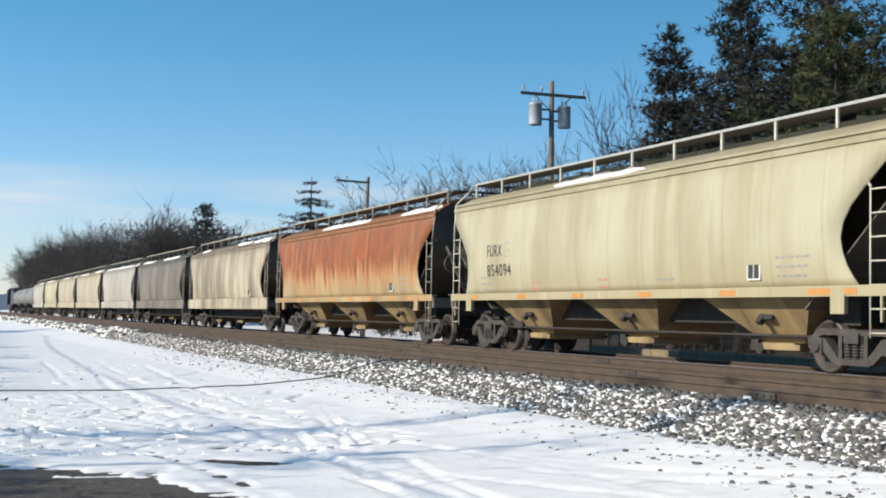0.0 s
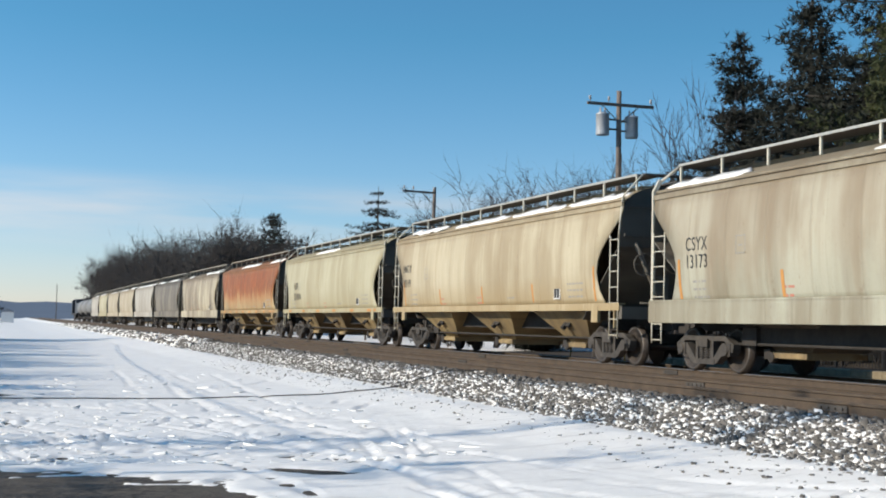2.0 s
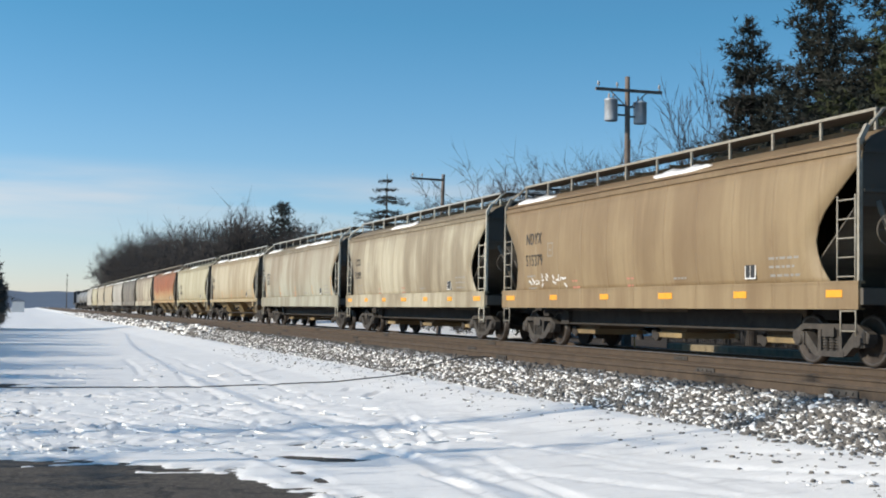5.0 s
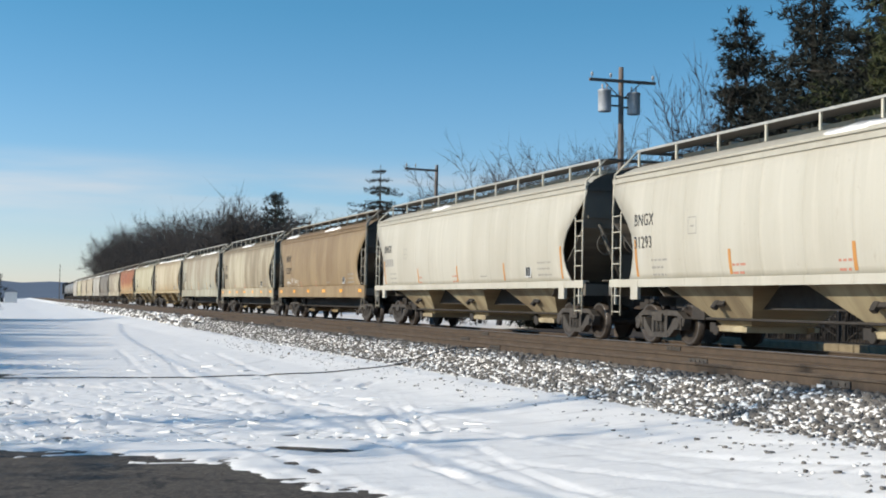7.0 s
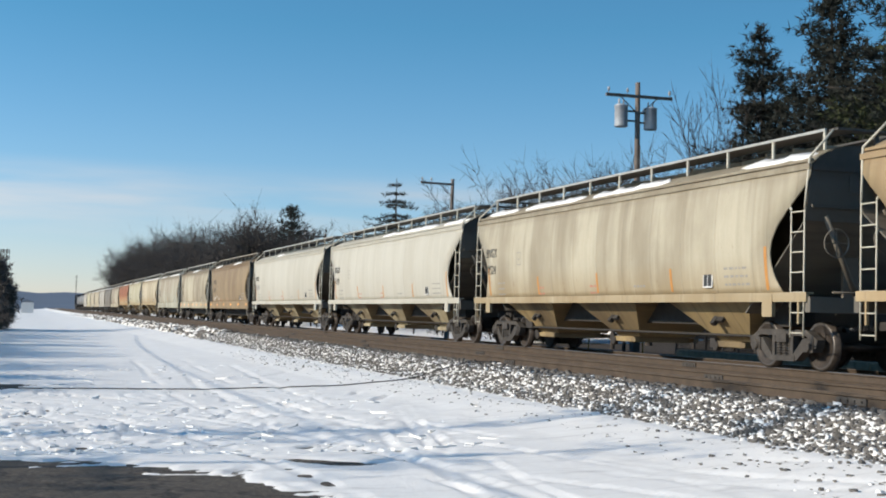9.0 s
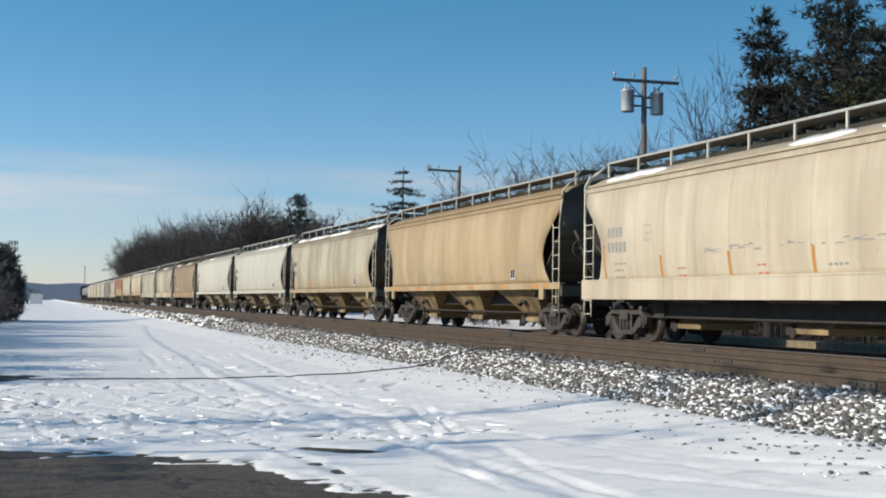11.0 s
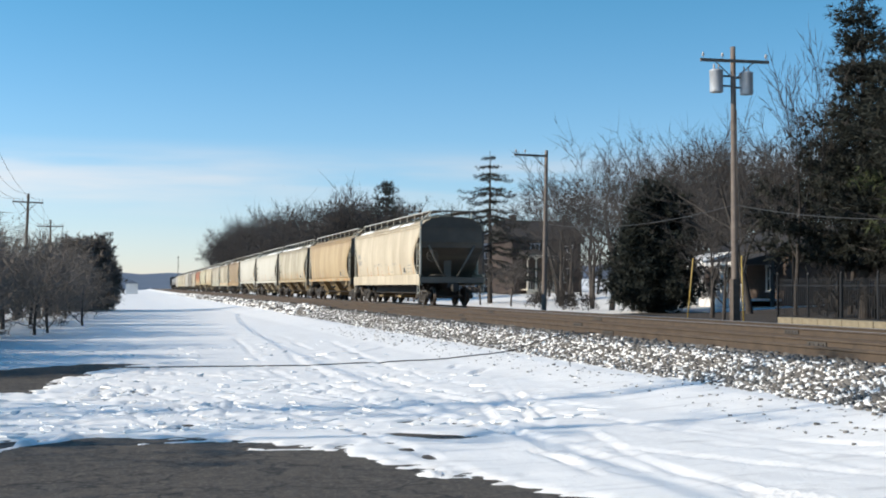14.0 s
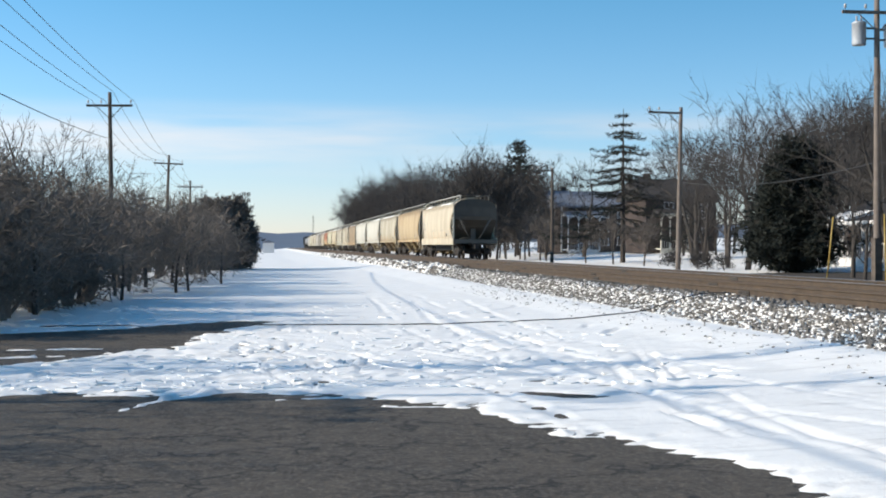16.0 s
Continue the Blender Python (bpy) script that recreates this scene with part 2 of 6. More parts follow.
SNOW = snow_material()
ASPHALT = asphalt_material()
RAIL = plain("rusty_rail", (0.048, 0.035, 0.025), (0.115, 0.083, 0.056), 3, 0.75, 0.2, 0.3)
RAILHEAD = plain("worn_rail_head", (0.26, 0.22, 0.19), (0.40, 0.36, 0.33), 5, 0.35, 0.8, 0.1)
TIE = plain("creosoted_tie", (0.05, 0.036, 0.026), (0.13, 0.095, 0.07), 6, 0.9)
BALLAST = plain("ballast_stone", (0.07, 0.065, 0.058), (0.20, 0.185, 0.165), 3, 0.9)
DIRT = plain("brown_ballast_fines", (0.10, 0.07, 0.045), (0.22, 0.16, 0.11), 4, 0.95, 0, 0.5)
STEEL = plain("dusty_truck_steel", (0.035, 0.032, 0.030), (0.11, 0.098, 0.085), 5, 0.75, 0.3)
WHEEL = plain("wheel_steel", (0.030, 0.025, 0.022), (0.085, 0.069, 0.057), 6, 0.6, 0.5)
TREAD = plain("worn_wheel_tread", (0.10, 0.09, 0.08), (0.20, 0.18, 0.165), 6, 0.45, 0.7)
UNDER = plain("black_underframe", (0.018, 0.016, 0.014), (0.048, 0.042, 0.037), 4, 0.8)
LADDER_W = plain("cream_ladder_paint", (0.42, 0.39, 0.31), (0.60, 0.57, 0.47), 8, 0.6)
LADDER_D = plain("dull_ladder_paint", (0.20, 0.18, 0.14), (0.36, 0.33, 0.27), 8, 0.7)
BOARD = plain("galvanised_grating", (0.34, 0.33, 0.30), (0.55, 0.53, 0.48), 8, 0.5, 0.4)
ORANGE = plain("yellow_reflector", (0.75, 0.30, 0.02), (0.88, 0.42, 0.04), 5, 0.35)
OLD_ORANGE = plain("faded_orange_strip", (0.42, 0.18, 0.040), (0.54, 0.27, 0.08), 5, 0.6)
LETTER = plain("black_lettering", (0.02, 0.02, 0.02), (0.05, 0.05, 0.05), 20, 0.6)
SMALL_LETTER = plain("faded_small_lettering", (0.22, 0.21, 0.19), (0.34, 0.33, 0.30), 20, 0.7)
RED_LETTER = plain("faded_red_lettering", (0.42, 0.16, 0.11), (0.50, 0.24, 0.17), 20, 0.7)
WHITE_MARK = plain("white_stencil", (0.62, 0.61, 0.58), (0.74, 0.73, 0.70), 20, 0.6)
BARK = plain("grey_bark", (0.030, 0.026, 0.023), (0.082, 0.069, 0.060), 5, 0.95, 0, 0.6, dist=0.03)
TWIG = plain("brown_twigs", (0.030, 0.027, 0.025), (0.070, 0.061, 0.055), 2, 0.95)
HEDGE = plain("grey_brown_hedge_twigs", (0.11, 0.094, 0.080), (0.21, 0.18, 0.155), 1.2, 0.95)
# darker copy of the twigs, with the shade under the pines in its colour
SHADE_TWIG = plain("shaded_twigs", (0.018, 0.016, 0.014), (0.045, 0.039, 0.034), 2, 0.95)
BUSH = plain("dark_brush", (0.070, 0.060, 0.052), (0.150, 0.128, 0.110), 1.2, 0.95)
POLEWOOD = plain("weathered_pole_wood", (0.10, 0.080, 0.066), (0.20, 0.165, 0.14), 4, 0.9)
POLEDARK = plain("dark_pole_wood", (0.05, 0.04, 0.032), (0.12, 0.095, 0.075), 4, 0.9)
GALV = plain("grey_transformer_paint", (0.36, 0.38, 0.40), (0.52, 0.54, 0.56), 5, 0.45, 0.3)
PORCELAIN = plain("porcelain", (0.35, 0.33, 0.31), (0.5, 0.48, 0.46), 9, 0.3)
WIRE = plain("line_wire", (0.02, 0.02, 0.02), (0.05, 0.05, 0.05), 9, 0.6)
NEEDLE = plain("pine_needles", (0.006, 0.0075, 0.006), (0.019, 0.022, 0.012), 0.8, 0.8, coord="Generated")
# sunlit copy of the needles: the sun's brightening is put into the colour
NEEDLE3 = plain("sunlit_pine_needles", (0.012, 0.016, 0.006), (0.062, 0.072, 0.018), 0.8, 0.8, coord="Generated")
NEEDLE2 = plain("dark_needles", (0.007, 0.010, 0.008), (0.020, 0.025, 0.016), 0.8, 0.85)


# ---- building helpers ----
def part(name, bm, material, parent=None, label="", smooth=False):
    me = bpy.data.meshes.new(name)
    bm.to_mesh(me)
    bm.free()
    for mm in (material if isinstance(material, (list, tuple)) else [material]):
        me.materials.append(mm)
    if smooth:
        for p in me.polygons:
            p.use_smooth = True
    ob = new(name, me)
    ob.parent = parent
    if label:
        ob["label"] = label
    return ob


def thing(name, m, label, category, group="", kind=""):
    e = new(name)
    e.matrix_basis = m
    return tagged(e, label, category, group, kind)


def box(bm, c, s, m=None, mi=0):
    """A box of centre c and size s, turned by m."""
    vs = []
    for dx in (-0.5, 0.5):
        for dy in (-0.5, 0.5):
            for dz in (-0.5, 0.5):
                p = Vector((dx * s[0], dy * s[1], dz * s[2]))
                if m:
                    p = m @ p
                vs.append(bm.verts.new(p + Vector(c)))
    for f in ((0, 1, 3, 2), (4, 6, 7, 5), (0, 4, 5, 1), (2, 3, 7, 6), (0, 2, 6, 4), (1, 5, 7, 3)):
        bm.faces.new([vs[i] for i in f]).material_index = mi
    return vs


def tube(bm, a, b, r1, r2=None, n=8, mi=0, cap=True):
    a, b = Vector(a), Vector(b)
    r2 = r1 if r2 is None else r2
    d = (b - a).normalized()
    s = d.orthogonal().normalized()
    u = d.cross(s)
    ra, rb = [], []
    for i in range(n):
        w = 2 * math.pi * i / n
        o = s * math.cos(w) + u * math.sin(w)
        ra.append(bm.verts.new(a + o * r1))
        rb.append(bm.verts.new(b + o * r2))
    for i in range(n):
        f = bm.faces.new((ra[i], ra[(i + 1) % n], rb[(i + 1) % n], rb[i]))
        f.material_index, f.smooth = mi, n > 5
    if cap:
        bm.faces.new(ra[::-1]).material_index = mi
        bm.faces.new(rb).material_index = mi


def extrude_poly(bm, pts, axis, a, b, mi=0):
    """A flat outline pts, pulled along an axis (0: x, 1: y, 2: z) from a to b."""
    def at(p, w):
        return Vector((w, p[0], p[1])) if axis == 0 else Vector((p[0], w, p[1])) if axis == 1 else Vector((p[0], p[1], w))
    va = [bm.verts.new(at(p, a)) for p in pts]
    vb = [bm.verts.new(at(p, b)) for p in pts]
    k = len(pts)
    for i in range(k):
        bm.faces.new((va[i], va[(i + 1) % k], vb[(i + 1) % k], vb[i])).material_index = mi
    bm.faces.new(va[::-1]).material_index = mi
    bm.faces.new(vb).material_index = mi


def lathe(bm, rings, centre, axis=2, n=20, mi=0, smooth=True):
    """rings: (radius, height) along an axis."""
    rows = []
    for r, h in rings:
        row = []
        for i in range(n):
            w = 2 * math.pi * i / n
            p = (r * math.cos(w), r * math.sin(w), h)
            p = p if axis == 2 else (p[2], p[0], p[1]) if axis == 0 else (p[0], p[2], p[1])
            row.append(bm.verts.new(Vector(p) + Vector(centre)))
        rows.append(row)
    for a, b in zip(rows, rows[1:]):
        for i in range(n):
            f = bm.faces.new((a[i], a[(i + 1) % n], b[(i + 1) % n], b[i]))
            f.material_index, f.smooth = mi, smooth
    bm.faces.new(rows[0][::-1]).material_index = mi
    bm.faces.new(rows[-1]).material_index = mi


def fix(bm):
    bmesh.ops.recalc_face_normals(bm, faces=bm.faces)
    return bm


def array_mesh(name, verts, faces, materials, smooth=False):
    me = bpy.data.meshes.new(name)
    me.from_pydata([tuple(v) for v in verts], [], [tuple(f) for f in faces])
    for mm in materials:
        me.materials.append(mm)
    if smooth:
        me.polygons.foreach_set("use_smooth", [True] * len(me.polygons))
    me.update()
    return me


# ---- ground ----
RZ = 0.76            # height of the rail heads over the field
TRAIN_X = 15.1       # centre of the train's track
NEAR_X = 10.8        # centre of the empty track
BEND_Y, BEND_R, BEND_LEN = 110.0, 8000.0, 80.0


def bend(y):
    """How far the tracks have swung to the east at y."""
    past = np.maximum(0.0, np.asarray(y, float) - BEND_Y)
    curve = np.minimum(past, BEND_LEN)
    return curve ** 2 / (2 * BEND_R) + (past - curve) * BEND_LEN / BEND_R


def vnoise(x, y, seed=0):
    """Smooth value noise on arrays."""
    xi, yi = np.floor(x).astype(np.int64), np.floor(y).astype(np.int64)
    fx, fy = x - xi, y - yi
    fx, fy = fx * fx * (3 - 2 * fx), fy * fy * (3 - 2 * fy)

    def h(a, b):
        k = (a * 374761393 + b * 668265263 + seed * 1442695041) & 0x7FFFFFFF
        k = ((k ^ (k >> 13)) * 1274126177) & 0x7FFFFFFF
        return (k & 0xFFFF) / 65535.0
    return (h(xi, yi) * (1 - fx) + h(xi + 1, yi) * fx) * (1 - fy) + (h(xi, yi + 1) * (1 - fx) + h(xi + 1, yi + 1) * fx) * fy


def fbm(x, y, octaves=4, seed=0):
    out, amp = 0, 1.0
    for o in range(octaves):
        out = out + amp * (vnoise(x * 2 ** o, y * 2 ** o, seed + o) - 0.5)
        amp *= 0.5
    return out


def seg_dist(x, y, a, b):
    ax, ay = a
    dx, dy = b[0] - ax, b[1] - ay
    t = np.clip(((x - ax) * dx + (y - ay) * dy) / (dx * dx + dy * dy), 0, 1)
    return np.hypot(x - ax - t * dx, y - ay - t * dy)


def in_poly(x, y, poly):
    inside = np.zeros(np.shape(x), bool)
    k = len(poly)
    for i in range(k):
        (x1, y1), (x2, y2) = poly[i], poly[(i + 1) % k]
        hit = ((y1 > y) != (y2 > y)) & (x < (x2 - x1) * (y - y1) / (y2 - y1 + 1e-12) + x1)
        inside ^= hit
    return inside


DRIVE = [(-60, -30), (-60, 14.0), (-2.7, 14.2), (-1.5, 14.45), (-0.3, 14.45), (0.9, 14.0), (1.9, 13.2), (2.4, 12.1), (3.0, 10.5), (3.4, 9.0), (3.8, 7.8), (4.9, 0), (6, -30)]
LANE = [(-60, 17.4), (-3.4, 17.8), (-2.1, 19.1), (-1.1, 21.3), (-0.8, 24.0), (0.4, 27.7), (-0.8, 27.9), (-2.7, 25.5), (-4.5, 24.2), (-60, 23.8)]
# thin lines of snow left on the asphalt
STREAKS = [((-1.35, 12.8), (-0.9, 13.85), 0.05), ((-0.95, 13.75), (-0.45, 14.3), 0.07), ((1.3, 12.9), (2.1, 12.75), 0.06), ((2.5, 10.9), (2.75, 10.6), 0.05), ((0.2, 13.6), (0.9, 13.75), 0.04), ((-4.4, 20.4), (-2.4, 20.6), 0.05), ((-4.0, 18.9), (-2.8, 19.3), 0.05)]
STAIN = [(2.7, 14.15), (3.3, 13.85), (4.0, 13.4), (3.35, 13.4), (2.9, 13.7)]


def poly_depth(x, y, poly):
    """Distance inside an outline; negative outside."""
    d = np.full(np.shape(x), 1e9)
    for i in range(len(poly)):
        d = np.minimum(d, seg_dist(x, y, poly[i], poly[(i + 1) % len(poly)]))
    return np.where(in_poly(x, y, poly), d, -d)


def base_height(x, y):
    """The lie of the land, without the drifts: field, bank, track bed and the yards beyond."""
    xb = x - bend(y)
    px = np.array([-400, -30, 3.5, 6.5, 8.2, 9.0, 9.35, 17.3, 18.6, 24, 31, 46, 90, 200, 600])
    pz = np.array([1.0, 0.0, 0.0, 0.10, 0.27, 0.52, 0.57, 0.57, 0.25, 0.20, 0.32, 1.1, 2.2, 6.0, 14])
    return np.interp(xb, px, pz)


_rng = np.random.default_rng(4)
# the lines that wheels have taken over the field
TRACKS = [[(3.6, 7), (3.6, 11), (3.2, 15), (2.2, 19), (0.2, 22.5), (-3.5, 25)],
          [(9.0, 6.5), (6.2, 10.5), (4.6, 14.5), (3.4, 19), (1.0, 23), (-3.5, 26.5)],
          [(9.5, 8.2), (6.6, 11.6), (5.2, 15), (4.6, 20), (4.4, 26), (5.0, 36)],
          [(1.6, 13.4), (1.4, 17), (0.6, 20.5), (-1.6, 23.6), (-5, 25.4)],
          [(0.3, 14.8), (0.0, 18), (-0.8, 21), (-2.5, 23), (-5.5, 24.2)],
          [(5.5, 7), (5.2, 12), (4.2, 17), (3.6, 24), (4.2, 40)],
          [(-5, 28.5), (0, 28.2), (4.5, 30), (7.0, 35)]]


def smooth_line(pts, n=10):
    out = []
    q = [pts[0]] + pts + [pts[-1]]
    for i in range(1, len(q) - 2):
        for k in range(n):
            t = k / n
            out.append(tuple(0.5 * (2 * q[i][c] + (q[i + 1][c] - q[i - 1][c]) * t + (2 * q[i - 1][c] - 5 * q[i][c] + 4 * q[i + 1][c] - q[i + 2][c]) * t * t
                                    + (3 * q[i][c] - q[i - 1][c] - 3 * q[i + 1][c] + q[i + 2][c]) * t ** 3) for c in (0, 1)))
    return out + [pts[-1]]


def ground_height(x, y):
    z = base_height(x, y)
    flat = np.clip((8.8 - x) / 1.0, 0, 1)
    z = z + flat * (0.020 + 0.012 * fbm(x * 0.4, y * 0.4, 3, 3) + 0.012 * fbm(x * 2.4, y * 2.4, 4, 9))
    for i, line in enumerate(TRACKS):
        pts = smooth_line(line)
        lo_x, hi_x = min(p[0] for p in pts) - 1.5, max(p[0] for p in pts) + 1.5
        lo_y, hi_y = min(p[1] for p in pts) - 1.5, max(p[1] for p in pts) + 1.5
        pick = (x > lo_x) & (x < hi_x) & (y > lo_y) & (y < hi_y)
        xx, yy = x[pick], y[pick]
        d = np.full(xx.shape, 9.0)
        for a, b in zip(pts, pts[1:]):
            d = np.minimum(d, seg_dist(xx, yy, a, b))
        d = d + 0.10 * fbm(xx * 0.6, yy * 0.6, 2, 20 + i)
        worn = np.clip(fbm(xx * 0.35, yy * 0.35, 3, 40 + i) * 4 + 0.9, 0.1, 1)
        r = np.abs(d - 0.74)
        dz = -0.018 * np.exp(-(r / 0.10) ** 6) + 0.007 * np.exp(-((r - 0.13) / 0.025) ** 2) + 0.006 * np.sin(d * 90) * np.exp(-(r / 0.12) ** 6)
        z[pick] += flat[pick] * worn * dz
    # the bare drive and lane lie under the snow's level
    edge = 0.5 * fbm(x * 0.9, y * 0.9, 3, 80) + 0.42 * fbm(x * 5.0, y * 9.0, 4, 85)
    for poly, k in ((DRIVE, 1.0), (LANE, 0.8), (STAIN, 0.3)):
        inside = np.clip((poly_depth(x, y, poly) + edge * k) / 0.30 + 0.45, 0, 1)
        z = z - inside * 0.062
    for a, b, w in STREAKS:
        d = seg_dist(x, y, a, b) + 0.10 * fbm(x * 5, y * 5, 3, 60)
        z = z + 0.046 * np.exp(-np.clip(d / w, 0, 3) ** 6)
    return z


def axis_lines(stops):
    out = []
    for (a, b, step) in stops:
        out += list(np.arange(a, b, step))
    return np.array(out + [stops[-1][1]])


gx = axis_lines([(-900, -200, 60), (-200, -30, 8), (-30, -7, 0.5), (-7, 9.6, 0.066), (9.6, 19, 0.4), (19, 60, 2), (60, 260, 12), (260, 1400, 80)])
gy = axis_lines([(-300, -20, 20), (-20, 7, 0.6), (7, 13, 0.075), (13, 20, 0.052), (20, 32, 0.12), (32, 60, 0.4), (60, 140, 2), (140, 500, 12), (500, 2200, 80)])
X, Y = np.meshgrid(gx, gy)
Z = ground_height(X, Y)
# footprints and kicked-up lumps
_near = (X > -7) & (X < 9) & (Y > 10) & (Y < 30)
for _ in range(240):
    fx, fy = _rng.uniform(-6.5, 5.5), _rng.uniform(14.5, 27)
    fx += (fy - 14.5) * 0.05
    if _rng.random() < 0.5:
        fy = 14.8 + (fy - 14.5) * 0.45
    ang, ln, wd, dp = _rng.uniform(0, 3.14), _rng.uniform(0.08, 0.24), _rng.uniform(0.045, 0.075), _rng.uniform(0.014, 0.032)
    i0, i1 = np.searchsorted(gy, (fy - 0.9, fy + 0.9))
    j0, j1 = np.searchsorted(gx, (fx - 0.9, fx + 0.9))
    sx, sy = X[i0:i1, j0:j1] - fx, Y[i0:i1, j0:j1] - fy
    u, w = sx * math.cos(ang) + sy * math.sin(ang), -sx * math.sin(ang) + sy * math.cos(ang)
    g = np.exp(-(u / ln) ** 6 - (w / wd) ** 6)
    rim = np.exp(-(u / (ln * 1.2)) ** 2 - ((w - wd * 1.5) / (wd * 0.7)) ** 2)
    Z[i0:i1, j0:j1] += (0.15 * rim - g) * dp
# thin crisp grooves of turning wheels, each with a thrown-up lip
GROOVES = [[(6.2, 20.8), (5.5, 17.6), (4.9, 14.6), (4.1, 12.1), (3.9, 10.2)], [(4.7, 17.0), (4.3, 14.7), (4.1, 12.8), (4.2, 11.6)], [(4.9, 13.2), (4.65, 11.5), (4.6, 10.2), (4.8, 9.0), (5.6, 7.5)],
           [(3.9, 12.0), (4.1, 10.6), (4.6, 9.0), (5.4, 7.6)], [(4.5, 21.0), (4.35, 19.4), (3.9, 18.2), (3.4, 17.7)], [(6.0, 20.6), (5.3, 17.4), (4.7, 14.6)], [(3.6, 20.5), (3.5, 18.5), (3.0, 16.8), (2.2, 15.8)]]
for _ in range(70):
    _x, _y, _a, _k = _rng.uniform(-2.5, 6.5), _rng.uniform(14.6, 25), 1.6 + _rng.normal(0, 0.55), _rng.normal(0, 0.5)
    _line = []
    for _s in np.linspace(0, _rng.uniform(0.8, 3.6), 5):
        _line.append((_x + _s * math.cos(_a + _k * _s * 0.5), _y + _s * math.sin(_a + _k * _s * 0.5)))
    GROOVES.append(_line)
for _line in GROOVES:
    _pts = smooth_line(_line, 6)
    _lx, _ly = [p[0] for p in _pts], [p[1] for p in _pts]
    i0, i1 = np.searchsorted(gy, (min(_ly) - 0.4, max(_ly) + 0.4))
    j0, j1 = np.searchsorted(gx, (min(_lx) - 0.4, max(_lx) + 0.4))
    sx, sy = X[i0:i1, j0:j1], Y[i0:i1, j0:j1]
    d, side = np.full(sx.shape, 9.0), np.zeros(sx.shape)
    for a, b in zip(_pts, _pts[1:]):
        q = seg_dist(sx, sy, a, b)
        nearer = q < d
        d = np.where(nearer, q, d)
        side = np.where(nearer, np.sign((b[0] - a[0]) * (sy - a[1]) - (b[1] - a[1]) * (sx - a[0])), side)
    worn = np.clip(fbm(sx * 0.9, sy * 0.9, 2, 33) * 3 + 0.8, 0.15, 1)
    lip = np.exp(-((d - 0.085) / 0.035) ** 2) * (side > 0)
    keep = np.clip(-poly_depth(sx, sy, DRIVE) / 0.2, 0, 1)
    Z[i0:i1, j0:j1] += keep * worn * (0.022 * lip - 0.027 * np.exp(-(d / 0.06) ** 4))
nx, ny = len(gx), len(gy)
idx = np.arange(nx * ny).reshape(ny, nx)
quads = np.stack([idx[:-1, :-1], idx[:-1, 1:], idx[1:, 1:], idx[1:, :-1]], -1).reshape(-1, 4)
ground_me = bpy.data.meshes.new("ground")
ground_me.vertices.add(nx * ny)
ground_me.vertices.foreach_set("co", np.stack([X, Y, Z], -1).astype(np.float32).ravel())
ground_me.loops.add(quads.size)
ground_me.loops.foreach_set("vertex_index", quads.ravel().astype(np.int32))
ground_me.polygons.add(len(quads))
ground_me.polygons.foreach_set("loop_start", np.arange(0, quads.size, 4, dtype=np.int32))
ground_me.polygons.foreach_set("use_smooth", np.ones(len(quads), bool))
ground_me.update(calc_edges=True)
ground_me.materials.append(SNOW)
tagged(new("ground", ground_me), "trampled, rutted snow over a flat field beside the line", "snow ground", kind="structure")


def pavement_sheet(name, x0, x1, y0, y1, z, label):
    xs, ys = np.linspace(x0, x1, 60), np.linspace(y0, y1, 60)
    XX, YY = np.meshgrid(xs, ys)
    ZZ = z + 0.005 * fbm(XX * 0.5, YY * 0.5, 3, 5)
    me = array_mesh(name, np.stack([XX, YY, ZZ], -1).reshape(-1, 3),
                    [(r * 60 + c, r * 60 + c + 1, (r + 1) * 60 + c + 1, (r + 1) * 60 + c) for r in range(59) for c in range(59)], [ASPHALT], True)
    tagged(new(name, me), label, "asphalt", kind="structure")


pavement_sheet("pavement", -30, 6.5, -14, 15.6, -0.008, "cracked grey asphalt drive, bare of snow")
pavement_sheet("road", -30, 0.8, 16.9, 28.6, -0.008, "bare wet asphalt lane in tree shade")

# broken plates of snow crust, kicked up by boots and wheels
_cv, _cf = [], []
for _ in range(1300):
    _x, _y = _rng.uniform(-5.5, 6.0), 14.5 + 22 * _rng.random() ** 2.2
    if _x > 2.5 and _rng.random() < 0.6 or in_poly(np.array([_x]), np.array([_y]), LANE)[0]:
        continue
    _ln = 0.03 + 0.22 * _rng.random() ** 3
    _wd, _th = _ln * _rng.uniform(0.3, 0.65), _rng.uniform(0.006, 0.014) + 0.035 * _ln
    _a, _t1, _t2 = _rng.normal(0, 0.7), _rng.normal(0, 0.07), _rng.normal(0.03, 0.09)
    _z = float(ground_height(np.array([_x]), np.array([_y]))[0])
    _n, _b = 6, len(_cv)
    _rr = _rng.uniform(0.7, 1.15, _n)
    for _h in (-0.6, 0.75):
        for _i in range(_n):
            _w = 2 * math.pi * _i / _n
            _px, _py = _ln * _rr[_i] * math.cos(_w) * (1 - 0.1 * (_h > 0)), _wd * _rr[_i] * math.sin(_w) * (1 - 0.1 * (_h > 0))
            _cv.append((_x + _px * math.cos(_a) - _py * math.sin(_a), _y + _px * math.sin(_a) + _py * math.cos(_a), _z + _h * _th + _px * _t1 + _py * _t2))
    _cf += [tuple(_b + _n + _i for _i in range(_n))] + [(_b + _i, _b + (_i + 1) % _n, _b + _n + (_i + 1) % _n, _b + _n + _i) for _i in range(_n)]
tagged(new("snow_crust", array_mesh("snow_crust", _cv, _cf, [SNOW])), "broken plates of trampled snow crust on the field", "snow", kind="stuff")


